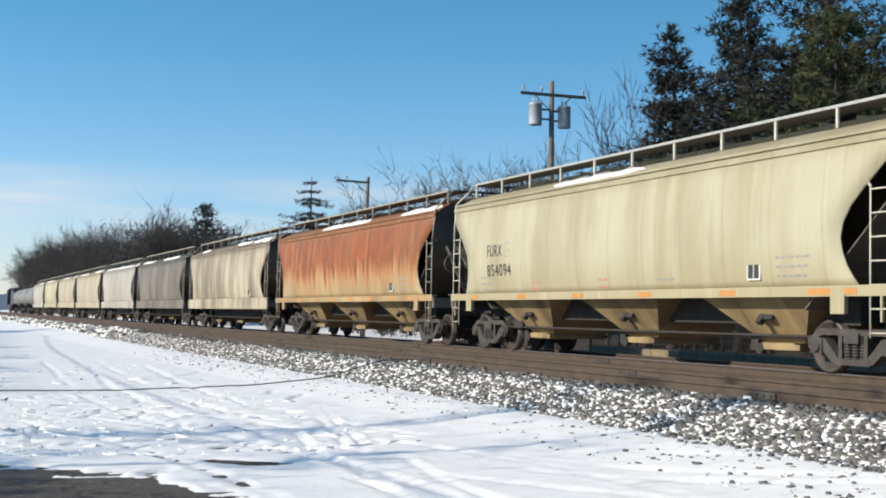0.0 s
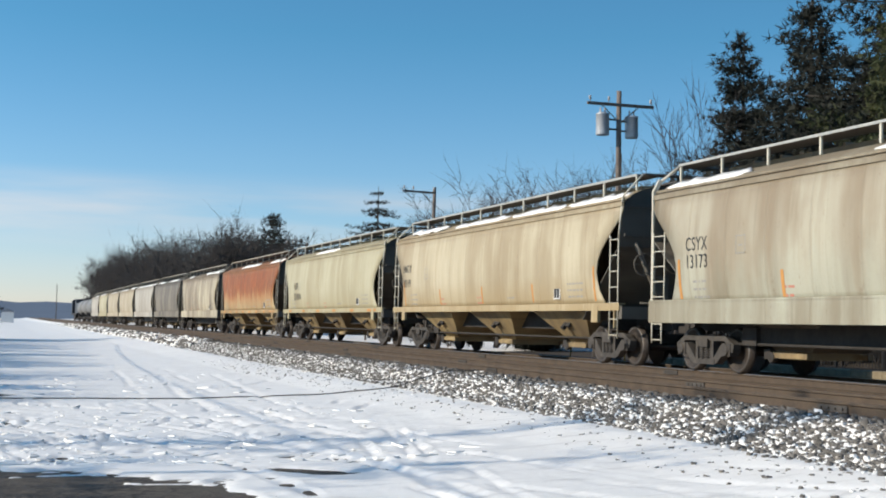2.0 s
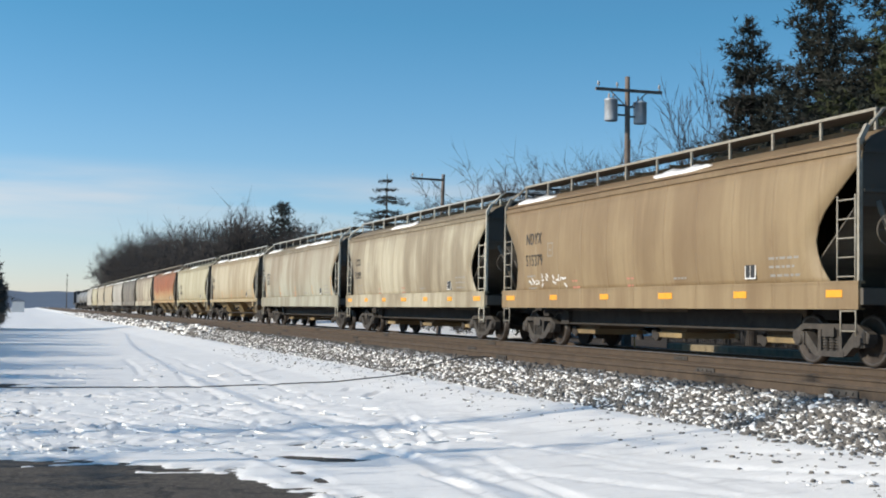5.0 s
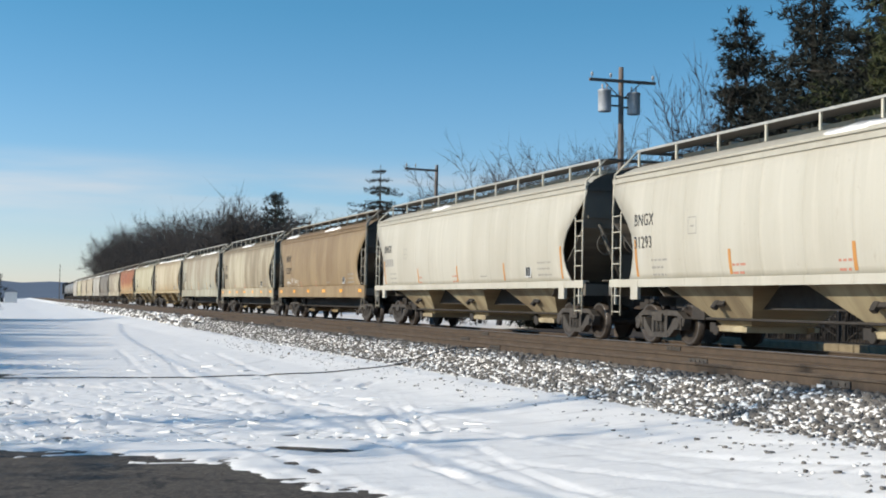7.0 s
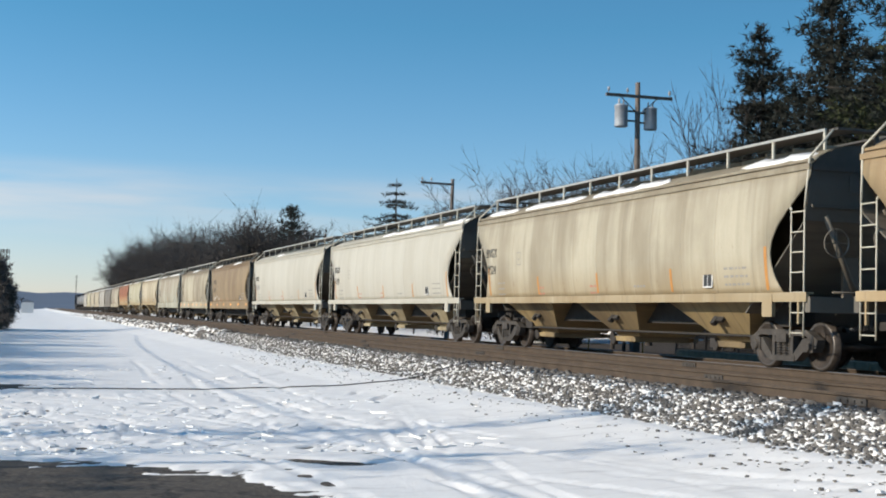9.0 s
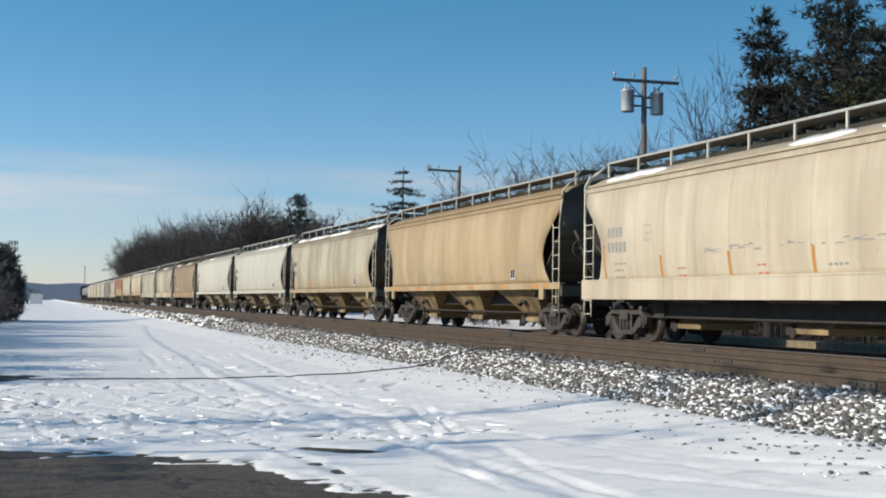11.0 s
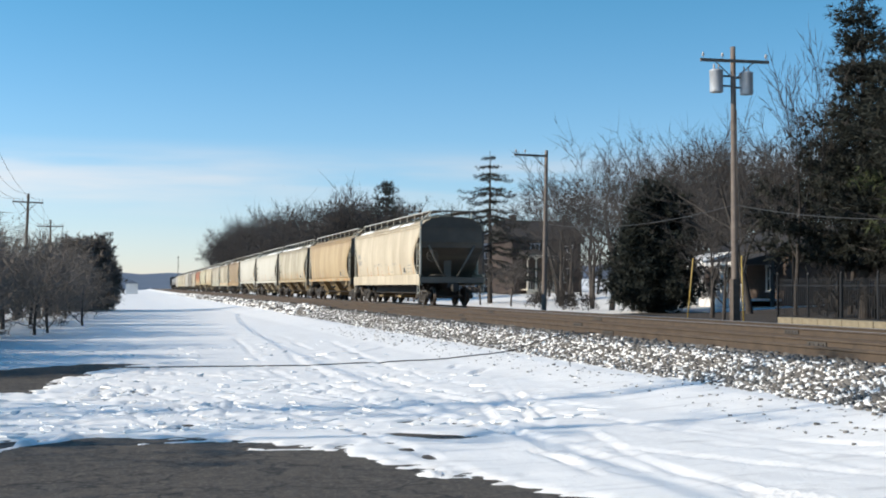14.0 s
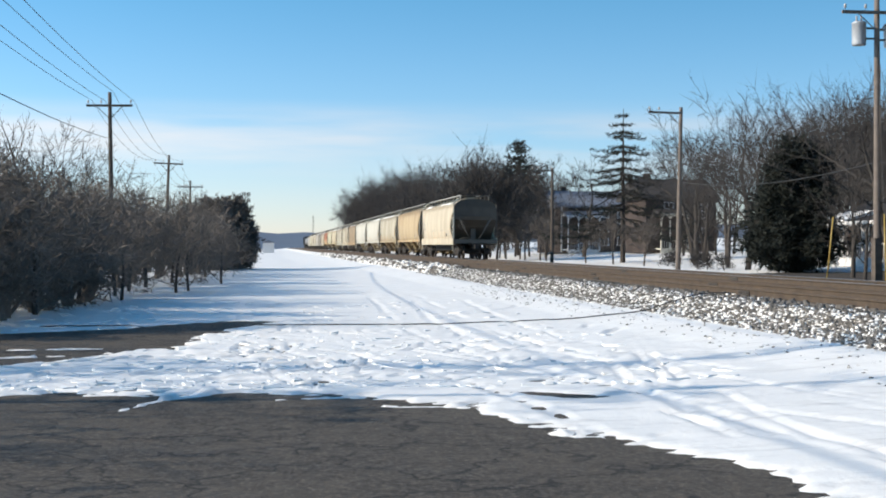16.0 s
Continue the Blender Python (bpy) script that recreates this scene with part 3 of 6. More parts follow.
# ---- tracks ----
def sweep(name, section, x0, ys, z0, material, parent, label=""):
    """A section (x, z) carried along the line at x0, with the line's bend."""
    verts, faces = [], []
    k = len(section)
    for y in ys:
        b = float(bend(y))
        verts += [(x0 + b + sx, y, z0 + sz) for sx, sz in section]
    for i in range(len(ys) - 1):
        for j in range(k):
            faces.append((i * k + j, i * k + (j + 1) % k, (i + 1) * k + (j + 1) % k, (i + 1) * k + j))
    ob = new(name, array_mesh(name, verts, faces, material))
    ob.parent = parent
    if label:
        ob["label"] = label
    return ob


LINE_Y = list(np.arange(-60, 110, 10)) + list(np.arange(110, 660, 10))
RAIL_WEB = [(-0.07, -0.18), (0.07, -0.18), (0.07, -0.165), (0.012, -0.145), (0.012, -0.045), (0.036, -0.035), (0.036, -0.008),
            (-0.036, -0.008), (-0.036, -0.035), (-0.012, -0.045), (-0.012, -0.145), (-0.07, -0.165)]
RAIL_TOP = [(-0.037, -0.009), (0.037, -0.009), (0.034, 0.0), (-0.034, 0.0)]


def track(x, label, bright):
    t = thing("track", Matrix(), label, "railway track", "the two tracks", "structure")
    for side in (-0.7525, 0.7525):
        rail = sweep("rail", RAIL_WEB, x + side, LINE_Y, RZ, [RAIL], t, "rust-brown steel rail")
        head = sweep("rail_head", RAIL_TOP, x + side, LINE_Y, RZ, [RAILHEAD if bright else RAIL], rail)
    # ties, with their plates
    bm = bmesh.new()
    box(bm, (0, 0, 0), (2.59, 0.23, 0.17))
    tie_me = bpy.data.meshes.new("tie")
    fix(bm).to_mesh(tie_me)
    bm.free()
    tie_me.materials.append(TIE)
    for i in range(110):
        o = new("tie", tie_me)
        o.matrix_basis = pose(x + random.uniform(-0.03, 0.03), 10 + i * 0.53, RZ - 0.275 + random.uniform(-0.006, 0.006), 0, 0, random.uniform(-0.6, 0.6))
        o.parent = t
    # joint bars on both rails
    bm = bmesh.new()
    for side in (-0.7525, 0.7525):
        for k in range(0, 7):
            y = 13.9 + 11.9 * k + (6 if side > 0 else 0)
            for face in (-1, 1):
                box(bm, (x + side + face * 0.024, y, RZ - 0.095), (0.022, 0.62, 0.085))
                for q in range(4):
                    tube(bm, (x + side + face * 0.034, y - 0.22 + q * 0.147, RZ - 0.095), (x + side + face * 0.055, y - 0.22 + q * 0.147, RZ - 0.095), 0.018, n=6)
    part("joint_bar", fix(bm), STEEL, t, "dark bolted joint bars")
    return t


track(NEAR_X, "empty railway track with rust-brown rails on ballast", False)
track(TRAIN_X, "railway track under the passing freight train", True)

# track bed between the shoulders
bed = sweep("track_bed", [(-1.55, -0.06), (6.2, -0.06), (6.6, -0.3), (-1.9, -0.3)], NEAR_X, LINE_Y, 0.635, [DIRT], None)
tagged(bed, "brown dusty ballast bed between the rails", "track bed", kind="structure")


def ballast_field(name, count, seed, x_lo, x_hi, y_lo, y_hi, size, snow_share, label):
    """Loose stones as little crooked blocks on the bank, many capped with snow."""
    rng = np.random.default_rng(seed)
    xs = x_lo + (x_hi - x_lo) * rng.random(count) ** 0.8
    ys = y_lo + (y_hi - y_lo) * rng.random(count) ** 1.7
    zs = base_height(xs, ys)
    cube = np.array([(a, b, c) for a in (-1, 1) for b in (-1, 1) for c in (-1, 1)], float)
    fc = np.array([(0, 1, 3, 2), (4, 6, 7, 5), (0, 4, 5, 1), (2, 3, 7, 6), (1, 5, 7, 3)])
    s = size * rng.uniform(0.5, 1.25, (count, 1, 1)) * rng.uniform(0.6, 1.2, (count, 1, 3))
    pts = cube[None] * s * rng.uniform(0.55, 1.1, (count, 8, 1))
    a = rng.uniform(0, 6.28, count)
    t = rng.uniform(-0.5, 0.5, count)
    ca, sa, ct, st = np.cos(a), np.sin(a), np.cos(t), np.sin(t)
    x1 = pts[..., 0] * ct[:, None] + pts[..., 2] * st[:, None]
    z1 = -pts[..., 0] * st[:, None] + pts[..., 2] * ct[:, None]
    px = x1 * ca[:, None] - pts[..., 1] * sa[:, None] + (xs + bend(ys))[:, None]
    py = x1 * sa[:, None] + pts[..., 1] * ca[:, None] + ys[:, None]
    pz = z1 + (zs + size * rng.uniform(-0.2, 0.45, count))[:, None]
    me = bpy.data.meshes.new(name)
    v = np.stack([px, py, pz], -1).reshape(-1, 3)
    f = (fc[None] + 8 * np.arange(count)[:, None, None]).reshape(-1, 4)
    me.vertices.add(len(v))
    me.vertices.foreach_set("co", v.astype(np.float32).ravel())
    me.loops.add(f.size)
    me.loops.foreach_set("vertex_index", f.ravel().astype(np.int32))
    me.polygons.add(len(f))
    me.polygons.foreach_set("loop_start", np.arange(0, f.size, 4, dtype=np.int32))
    me.update(calc_edges=True)
    me.materials.append(BALLAST)
    me.materials.append(SNOW)
    snowy = np.repeat(rng.random(count) < snow_share, 5)
    me.polygons.foreach_set("material_index", snowy.astype(np.int32))
    tagged(new(name, me), label, "ballast", kind="stuff")


ballast_field("ballast", 37000, 5, 8.0, 9.45, 7, 66, 0.032, 0.30, "grey crushed-stone ballast dusted with snow on the bank")
ballast_field("ballast", 5000, 6, 8.3, 9.5, 60, 260, 0.11, 0.4, "grey ballast bank dusted with snow")
ballast_field("ballast", 1300, 7, 6.6, 8.4, 7.5, 45, 0.026, 0.12, "scattered dark stones on the snowy foot of the bank")
ballast_field("ballast", 4000, 8, 9.25, 10.0, 7, 70, 0.045, 0.06, "brown shoulder ballast against the rail")


# ---- the freight train ----
def text_part(name, body, size, m, material, parent, label="", squeeze=0.8):
    cu = bpy.data.curves.new(name, "FONT")
    cu.body, cu.size, cu.extrude, cu.align_x = body, size, 0.002, "LEFT"
    cu.space_character = 1.12
    tmp = new(name, cu)
    me = bpy.data.meshes.new_from_object(tmp.evaluated_get(bpy.context.evaluated_depsgraph_get()))
    bpy.data.objects.remove(tmp)
    me.materials.clear()
    me.materials.append(material)
    ob = new(name, me)
    ob.matrix_basis = m @ Matrix.Diagonal((squeeze, 1, 1, 1))
    ob.parent = parent
    if label:
        ob["label"] = label
    return ob


SIDE = [(1.50, 1.42), (1.56, 1.75), (1.60, 2.2), (1.605, 2.7), (1.57, 3.2), (1.50, 3.72)]   # half width at height: one bulging side


def side_x(z):
    return float(np.interp(z, [p[1] for p in SIDE], [p[0] for p in SIDE]))


def side_end(z, half, cut):
    """Where a side sheet ends, along the car, at height z: a bowed notch at each end."""
    v = max(0.0, (3.56 - z) / 2.14)
    if v < 0.64:
        return half - cut * math.sin(0.5 * math.pi * v / 0.64) ** 1.35
    return half - cut * (1 - 0.30 * ((v - 0.64) / 0.36) ** 2)


def near_wall(y, z, out=0.006):
    """A pose on the car's side that faces the field: x of the lettering runs towards the rear of the train."""
    slope = math.degrees(math.atan2(side_x(z + 0.15) - side_x(z - 0.15), 0.3))
    return pose(-side_x(z) - out, y, z, 90, 0, -90) @ pose(0, 0, 0, slope, 0, 0)


def wheelset():
    bm = bmesh.new()
    tube(bm, (-0.98, 0, 0), (0.98, 0, 0), 0.075, n=10)
    for s in (-1, 1):
        prof = [(0.10, 0.66 * 1), (0.30, 0.685), (0.40, 0.675), (0.455, 0.67), (0.485, 0.665), (0.485, 0.70), (0.457, 0.715), (0.455, 0.80), (0.40, 0.80), (0.36, 0.775), (0.18, 0.765), (0.12, 0.80), (0.09, 0.82)]
        lathe(bm, [(r, s * (h + 0.04)) for r, h in prof], (0, 0, 0), 0, 20)
    for f in fix(bm).faces:
        c = f.calc_center_median()
        r = math.hypot(c.y, c.z)
        if 0.452 < r < 0.46 or (r > 0.40 and abs(c.x) > 0.835):
            f.material_index = 1
    me = bpy.data.meshes.new("wheelset")
    bm.to_mesh(me)
    bm.free()
    me.materials.append(WHEEL)
    me.materials.append(TREAD)
    return me


def side_frame():
    """A cast side frame: top chord, sloped legs, spring group, bearing boxes."""
    bm = bmesh.new()
    for s in (-1, 1):
        extrude_poly(bm, [(s * 1.12, 0.56), (s * 0.70, 0.60), (s * 0.36, 0.28), (s * 0.36, 0.18), (s * 0.48, 0.18), (s * 0.80, 0.42), (s * 1.12, 0.42)], 0, -0.09, 0.09)
        box(bm, (0, s * 0.89, 0.47), (0.22, 0.30, 0.26))
        tube(bm, (-0.16, s * 0.89, 0.46), (0.16, s * 0.89, 0.46), 0.105, n=14)
        box(bm, (0, s * 0.31, 0.46), (0.16, 0.09, 0.50))
    box(bm, (0, 0, 0.70), (0.17, 1.66, 0.11))
    for s in (-1, 1):
        extrude_poly(bm, [(s * 0.80, 0.75), (s * 1.14, 0.58), (s * 1.14, 0.50), (s * 0.76, 0.645)], 0, -0.085, 0.085)
    box(bm, (0, 0, 0.21), (0.20, 0.86, 0.10))
    box(bm, (0, 0, 0.60), (0.24, 0.36, 0.17))
    for q in (-0.19, 0.0, 0.19):
        for k in range(5):
            tube(bm, (0.0, q, 0.26 + k * 0.05), (0.0, q, 0.29 + k * 0.05), 0.075, n=10)
        tube(bm, (0.0, q, 0.26), (0.0, q, 0.52), 0.05, n=8)
    me = bpy.data.meshes.new("side_frame")
    fix(bm).to_mesh(me)
    bm.free()
    me.materials.append(STEEL)
    return me


WHEEL_ME, FRAME_ME = wheelset(), side_frame()
WHEELSETS = []


def truck(car, y, spin):
    bm = bmesh.new()
    box(bm, (0, 0, 0.62), (2.1, 0.40, 0.22))
    tube(bm, (0, 0, 0.70), (0, 0, 0.98), 0.22, n=14)
    for s in (-0.55, 0.55):
        box(bm, (0, s, 0.42), (1.6, 0.10, 0.14))
    t = part("truck", fix(bm), STEEL, car, "dusty cast-steel four-wheel truck")
    t.location = (0, y, 0)
    for s in (-1, 1):
        o = new("side_frame", FRAME_ME)
        o.parent, o.location = t, (s * 1.0, 0, 0)
    for s in (-0.89, 0.89):
        o = new("wheelset", WHEEL_ME)
        o.parent, o.location = t, (0, s, 0.457)
        if spin:
            WHEELSETS.append((o, s))


def ladder(bm, x, y, z0, z1, width, along="y", rungs=5, r=0.017):
    for s in (-0.5, 0.5):
        a = (x, y + s * width, z0) if along == "y" else (x + s * width, y, z0)
        b = (x, y + s * width, z1) if along == "y" else (x + s * width, y, z1)
        tube(bm, a, b, r, n=6)
    for k in range(rungs):
        z = z0 + 0.08 + (z1 - z0 - 0.16) * k / (rungs - 1)
        a = (x, y - 0.5 * width, z) if along == "y" else (x - 0.5 * width, y, z)
        b = (x, y + 0.5 * width, z) if along == "y" else (x + 0.5 * width, y, z)
        tube(bm, a, b, r * 0.85, n=6)


def roof_z(x):
    return 4.20 - 0.42 * (abs(x) / 1.5) ** 3.2


def hopper_car(label, length, paint, low_sill=False, sill_paint=None, bays=3, reflectors=0, strips=0, mark=None, ladder_mat=None,
               roof_snow=0.6, spin=True, far=False, end_posts=False, seed=0, small=True, sill_strips=0, bay_paint=None, graffiti=0, scuffs=False):
    """One covered hopper, its local y pointing along its way."""
    rng = random.Random(seed)
    ladder_mat = ladder_mat or LADDER_W
    car = thing("hopper_car", Matrix(), label, "freight car", "covered hoppers of the train")
    half = length / 2 - 0.74          # end of the body
    cut = 1.42 if not low_sill else 1.25
    # shell: sides and the sloped end sheets
    bow = 1.18                        # depth of the notch in the side sheets
    zs = [1.42, 1.58, 1.75, 1.98, 2.2, 2.45, 2.7, 2.95, 3.2, 3.33, 3.46, 3.56, 3.72]
    stations = [-1 + 2 * i / 24 for i in range(25)]
    bm = bmesh.new()
    grid = {}
    for s in (-1, 1):
        for i, z in enumerate(zs):
            for j, t in enumerate(stations):
                y = t * side_end(z, half, bow)
                grid[s, i, j] = bm.verts.new((s * side_x(z), y, z))
        for i in range(len(zs) - 1):
            for j in range(24):
                q = (grid[s, i, j], grid[s, i, j + 1], grid[s, i + 1, j + 1], grid[s, i + 1, j])
                bm.faces.new(q if s > 0 else q[::-1]).smooth = True
    body = part("body", bm, paint, car)
    body.modifiers.new("thick", "SOLIDIFY").thickness = 0.03
    # sloped end sheets
    for e in (-1, 1):
        bm = bmesh.new()
        rows = []
        for z, y, w in ((4.19, half - 0.03, 0.5), (4.10, half - 0.03, 1.0), (3.95, half - 0.03, 1.29), (3.72, half - 0.03, 1.46), (2.95, half - 0.06, 1.54), (2.75, half - 0.10, 1.54), (1.05, half - 2.3, 1.40)):
            rows.append((bm.verts.new((-w, e * y, z)), bm.verts.new((w, e * y, z))))
        for a, b in zip(rows, rows[1:]):
            bm.faces.new((a[0], a[1], b[1], b[0]))
        for w in (-0.5, 0.5):
            box(bm, (w, e * (half - 0.02), 3.45), (0.30, 0.02, 0.32))
        for z in (3.02, 3.70):
            box(bm, (0, e * (half - 0.02), z), (2.9, 0.05, 0.06))
        part("end_sheet", fix(bm), ENDPAINT, car, "grimy steel end wall, coloured shade-dark, sloping inwards below").modifiers.new("thick", "SOLIDIFY").thickness = 0.03
    # roof
    bm = bmesh.new()
    rows = []
    for k in range(13):
        x = -1.5 + 3.0 * k / 12
        rows.append([bm.verts.new((x, y, roof_z(x))) for y in (-half, -half / 2, 0, half / 2, half)])
    for a, b in zip(rows, rows[1:]):
        for j in range(4):
            bm.faces.new((a[j], a[j + 1], b[j + 1], b[j])).smooth = True
    roof = part("roof", fix(bm), paint, car, "curved roof dusted with snow")
    # eave moulding
    for s in (-1, 1):
        bm = bmesh.new()
        box(bm, (s * 1.505, 0, 3.735), (0.06, 2 * half, 0.10))
        box(bm, (s * 1.46, 0, 3.86), (0.05, 2 * half - 0.02, 0.05))
        part("eave", fix(bm), paint, car)
    # snow lying on the roof
    if roof_snow > 0:
        for s in (-1, 1):
            y = -half + 0.3
            while y < half - 1.2:
                bm = bmesh.new()
                ln = rng.uniform(1.6, 5.5)
                if rng.random() < roof_snow:
                    y2 = min(y + ln, half - 0.15)
                    k = max(3, int((y2 - y) / 0.3))
                    lo, hi = [], []
                    for q in range(k + 1):
                        yy = y + (y2 - y) * q / k
                        taper = min(1.0, q / 1.5, (k - q) / 1.5)
                        xo = 1.42 - rng.uniform(0.0, 0.10) - (1 - taper) * 0.15
                        xi = 1.12 - rng.uniform(0.0, 0.16) + (1 - taper) * 0.12
                        lo.append(bm.verts.new((s * xo, yy, roof_z(xo) + 0.012 + 0.05 * taper * rng.random())))
                        hi.append(bm.verts.new((s * xi, yy, roof_z(xi) + 0.012 + 0.06 * taper * rng.random())))
                    for q in range(k):
                        bm.faces.new((lo[q], lo[q + 1], hi[q + 1], hi[q])).smooth = True
                y += ln + rng.uniform(0.1, 0.9)
                if bm.verts:
                    sn = part("roof_snow", fix(bm), SNOW, car, "patch of snow along the roof edge")
                    sn.modifiers.new("thick", "SOLIDIFY").thickness = 0.05
                else:
                    bm.free()
    # running boards on posts along both roof edges, and across the ends
    for s in (-1, 1):
        bm = bmesh.new()
        xb = s * 0.72
        box(bm, (xb, 0, 4.46), (0.56, 2 * half - 0.5, 0.04))
        board = part("running_board", fix(bm), GRATING, car, "dark steel grating walkway along the roof")
        bm = bmesh.new()
        box(bm, (s * 1.02, 0, 4.465), (0.035, 2 * half - 0.5, 0.05))
        part("board_edge", fix(bm), BOARD if ladder_mat is LADDER_W else ladder_mat, board)
        k = 11
        for q in range(k):
            y = -half + 0.3 + (2 * half - 0.6) * q / (k - 1)
            bm = bmesh.new()
            box(bm, (s * 1.0, y, 4.28), (0.04, 0.055, 0.36))
            part("board_post", fix(bm), ladder_mat, board)
    for e in (-1, 1):
        bm = bmesh.new()
        box(bm, (0, e * (half - 0.12), 4.46), (1.9, 0.30, 0.04))
        box(bm, (0, e * (half - 0.12), 4.30), (0.06, 0.06, 0.30))
        part("cross_board", fix(bm), GRATING, car)
    # hatches along the crown
    k = 5
    for q in range(k):
        bm = bmesh.new()
        y = -half + 1.2 + (2 * half - 2.4) * (q + 0.5) / k
        box(bm, (0, y, 4.27), (0.72, (2 * half - 2.6) / k, 0.13))
        for w in (-0.5, 0.5):
            box(bm, (0, y + w, 4.36), (0.8, 0.07, 0.06))
        part("hatch", fix(bm), paint, car, "long roof hatch cover")
    # sills
    sp = sill_paint or paint
    for s in (-1, 1):
        bm = bmesh.new()
        if low_sill:
            box(bm, (s * 1.56, 0, 1.22), (0.06, length - 1.45, 0.44))
            box(bm, (s * 1.52, 0, 1.46), (0.14, length - 1.45, 0.05))
            box(bm, (s * 1.52, 0, 1.01), (0.12, length - 1.45, 0.03))
        else:
            box(bm, (s * 1.55, 0, 1.35), (0.07, length - 1.45, 0.16))
            box(bm, (s * 1.50, 0, 1.43), (0.16, length - 1.45, 0.03))
            for e in (-1, 1):
                box(bm, (s * 1.555, e * (half - 1.25), 1.20), (0.08, 0.34, 0.42))
                box(bm, (s * 1.55, e * (half - 0.25), 1.12), (0.05, 0.05, 0.5))
        part("side_sill", fix(bm), sp, car)
    for e in (-1, 1):
        bm = bmesh.new()
        box(bm, (0, e * (half + 0.02), 1.22), (3.1, 0.16, 0.28))
        box(bm, (0, e * (half - 0.5), 1.33), (3.0, 1.0, 0.04))
        # slanted struts from the platform to the end wall
        for w in (-0.75, 0.75):
            tube(bm, (w * 0.4, e * (half - 0.25), 1.32), (w * 1.5, e * (half - 0.08), 2.85), 0.055, n=6)
        box(bm, (0, e * (half - 0.9), 1.75), (0.34, 0.08, 0.8))
        tube(bm, (-1.1, e * (half + 0.12), 1.45), (-0.3, e * (half + 0.12), 1.45), 0.02, n=6)
        rim = [(-0.95 + 0.26 * math.cos(w * math.pi / 8), 2.35 + 0.26 * math.sin(w * math.pi / 8)) for w in range(17)]
        for (x1, z1), (x2, z2) in zip(rim, rim[1:]):
            tube(bm, (x1, e * (half + 0.02), z1), (x2, e * (half + 0.02), z2), 0.016, n=5)
        for w in (0, 4):
            tube(bm, (rim[w][0], e * (half + 0.02), rim[w][1]), (rim[w + 8][0], e * (half + 0.02), rim[w + 8][1]), 0.012, n=5)
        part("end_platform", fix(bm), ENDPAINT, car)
    # centre sill, couplers
    bm = bmesh.new()
    box(bm, (0, 0, 1.02), (0.46, length - 1.3, 0.34))
    for e in (-1, 1):
        box(bm, (0, e * (length / 2 - 0.32), 0.86), (0.16, 0.62, 0.16))
        box(bm, (0, e * (length / 2 - 0.10), 0.86), (0.30, 0.26, 0.30))
        tube(bm, (0.30, e * (half + 0.1), 0.8), (0.22, e * (length / 2), 0.42), 0.03, n=6)
    part("coupler", fix(bm), UNDER, car, "black knuckle coupler and draft sill")
    # hopper bays
    span = (2 * half - 2.9) / bays
    for q in range(bays):
        yc = -half + 1.45 + span * (q + 0.5)
        bm = bmesh.new()
        top, bot = span * 0.37, 0.58
        yb = yc - 0.15
        zb = 0.48
        wt, wb = (1.46, 0.74) if not low_sill else (1.10, 0.62)
        v = [bm.verts.new(p) for p in ((-wt, yc - top, 1.42), (wt, yc - top, 1.42), (wt, yc + top, 1.42), (-wt, yc + top, 1.42),
                                       (-wb, yb - bot, zb), (wb, yb - bot, zb), (wb, yb + bot, zb), (-wb, yb + bot, zb))]
        for f in ((0, 1, 5, 4), (1, 2, 6, 5), (2, 3, 7, 6), (3, 0, 4, 7), (4, 5, 6, 7)):
            bm.faces.new([v[i] for i in f])
        # low-sill bays take a dark paint that holds the sill's shadow
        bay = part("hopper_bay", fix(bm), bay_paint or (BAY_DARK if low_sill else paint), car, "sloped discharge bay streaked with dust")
        bm = bmesh.new()
        box(bm, (0, yc, 0.40), (2 * wb + 0.1, 0.98, 0.14))
        box(bm, (-wb - 0.06, yc - 0.15, 0.40), (0.12, 1.15, 0.10))
        box(bm, (wb + 0.06, yc - 0.15, 0.40), (0.12, 1.15, 0.10))
        part("outlet_gate", fix(bm), bay_paint or BAY, bay)
        bm = bmesh.new()
        tube(bm, (-wb - 0.16, yc + 0.42, 0.36), (-wb - 0.05, yc + 0.42, 0.36), 0.10, n=10)
        box(bm, (-wb - 0.05, yc + 0.62, 0.42), (0.10, 0.22, 0.20))
        part("gate_gear", fix(bm), UNDER, bay)
        if not low_sill:
            bm = bmesh.new()
            tilt = Matrix.Rotation(math.atan2(wt - wb, 0.94), 3, "Y")
            box(bm, (-(wt + wb) / 2 - 0.02, yc - 0.12, 0.93), (0.07, 0.42, 0.13), tilt)
            box(bm, (-(wt + wb) / 2 - 0.04, yc - 0.02, 0.90), (0.10, 0.14, 0.22), tilt)
            part("shaker_bracket", fix(bm), UNDER, bay, "dark greasy shaker bracket")
    # brake gear under the floor
    bm = bmesh.new()
    tube(bm, (-0.5, -half + 2.9, 0.85), (-0.5, -half + 4.0, 0.85), 0.22, n=14)
    tube(bm, (-0.9, -half + 1.5, 0.60), (-0.9, half - 1.5, 0.60), 0.03, n=6)
    box(bm, (-0.75, half - 3.0, 0.75), (0.4, 0.5, 0.35))
    part("brake_gear", fix(bm), UNDER, car, "black brake cylinder and pipes")
    # added black block, fills the see-through gap so the underside stays dark
    bm = bmesh.new()
    box(bm, (0, 0, 1.12), (1.5, 2 * half - 3.4, 0.62))
    part("floor_filler", fix(bm), UNDER, car)
    if low_sill:
        # more black filler blocks for the dark under deep-silled cars
        bm = bmesh.new()
        box(bm, (0, 0, 1.2), (2.6, 2 * half - 2.2, 0.3))
        box(bm, (0, 0, 0.86), (1.7, 2 * half - 5.4, 0.5))
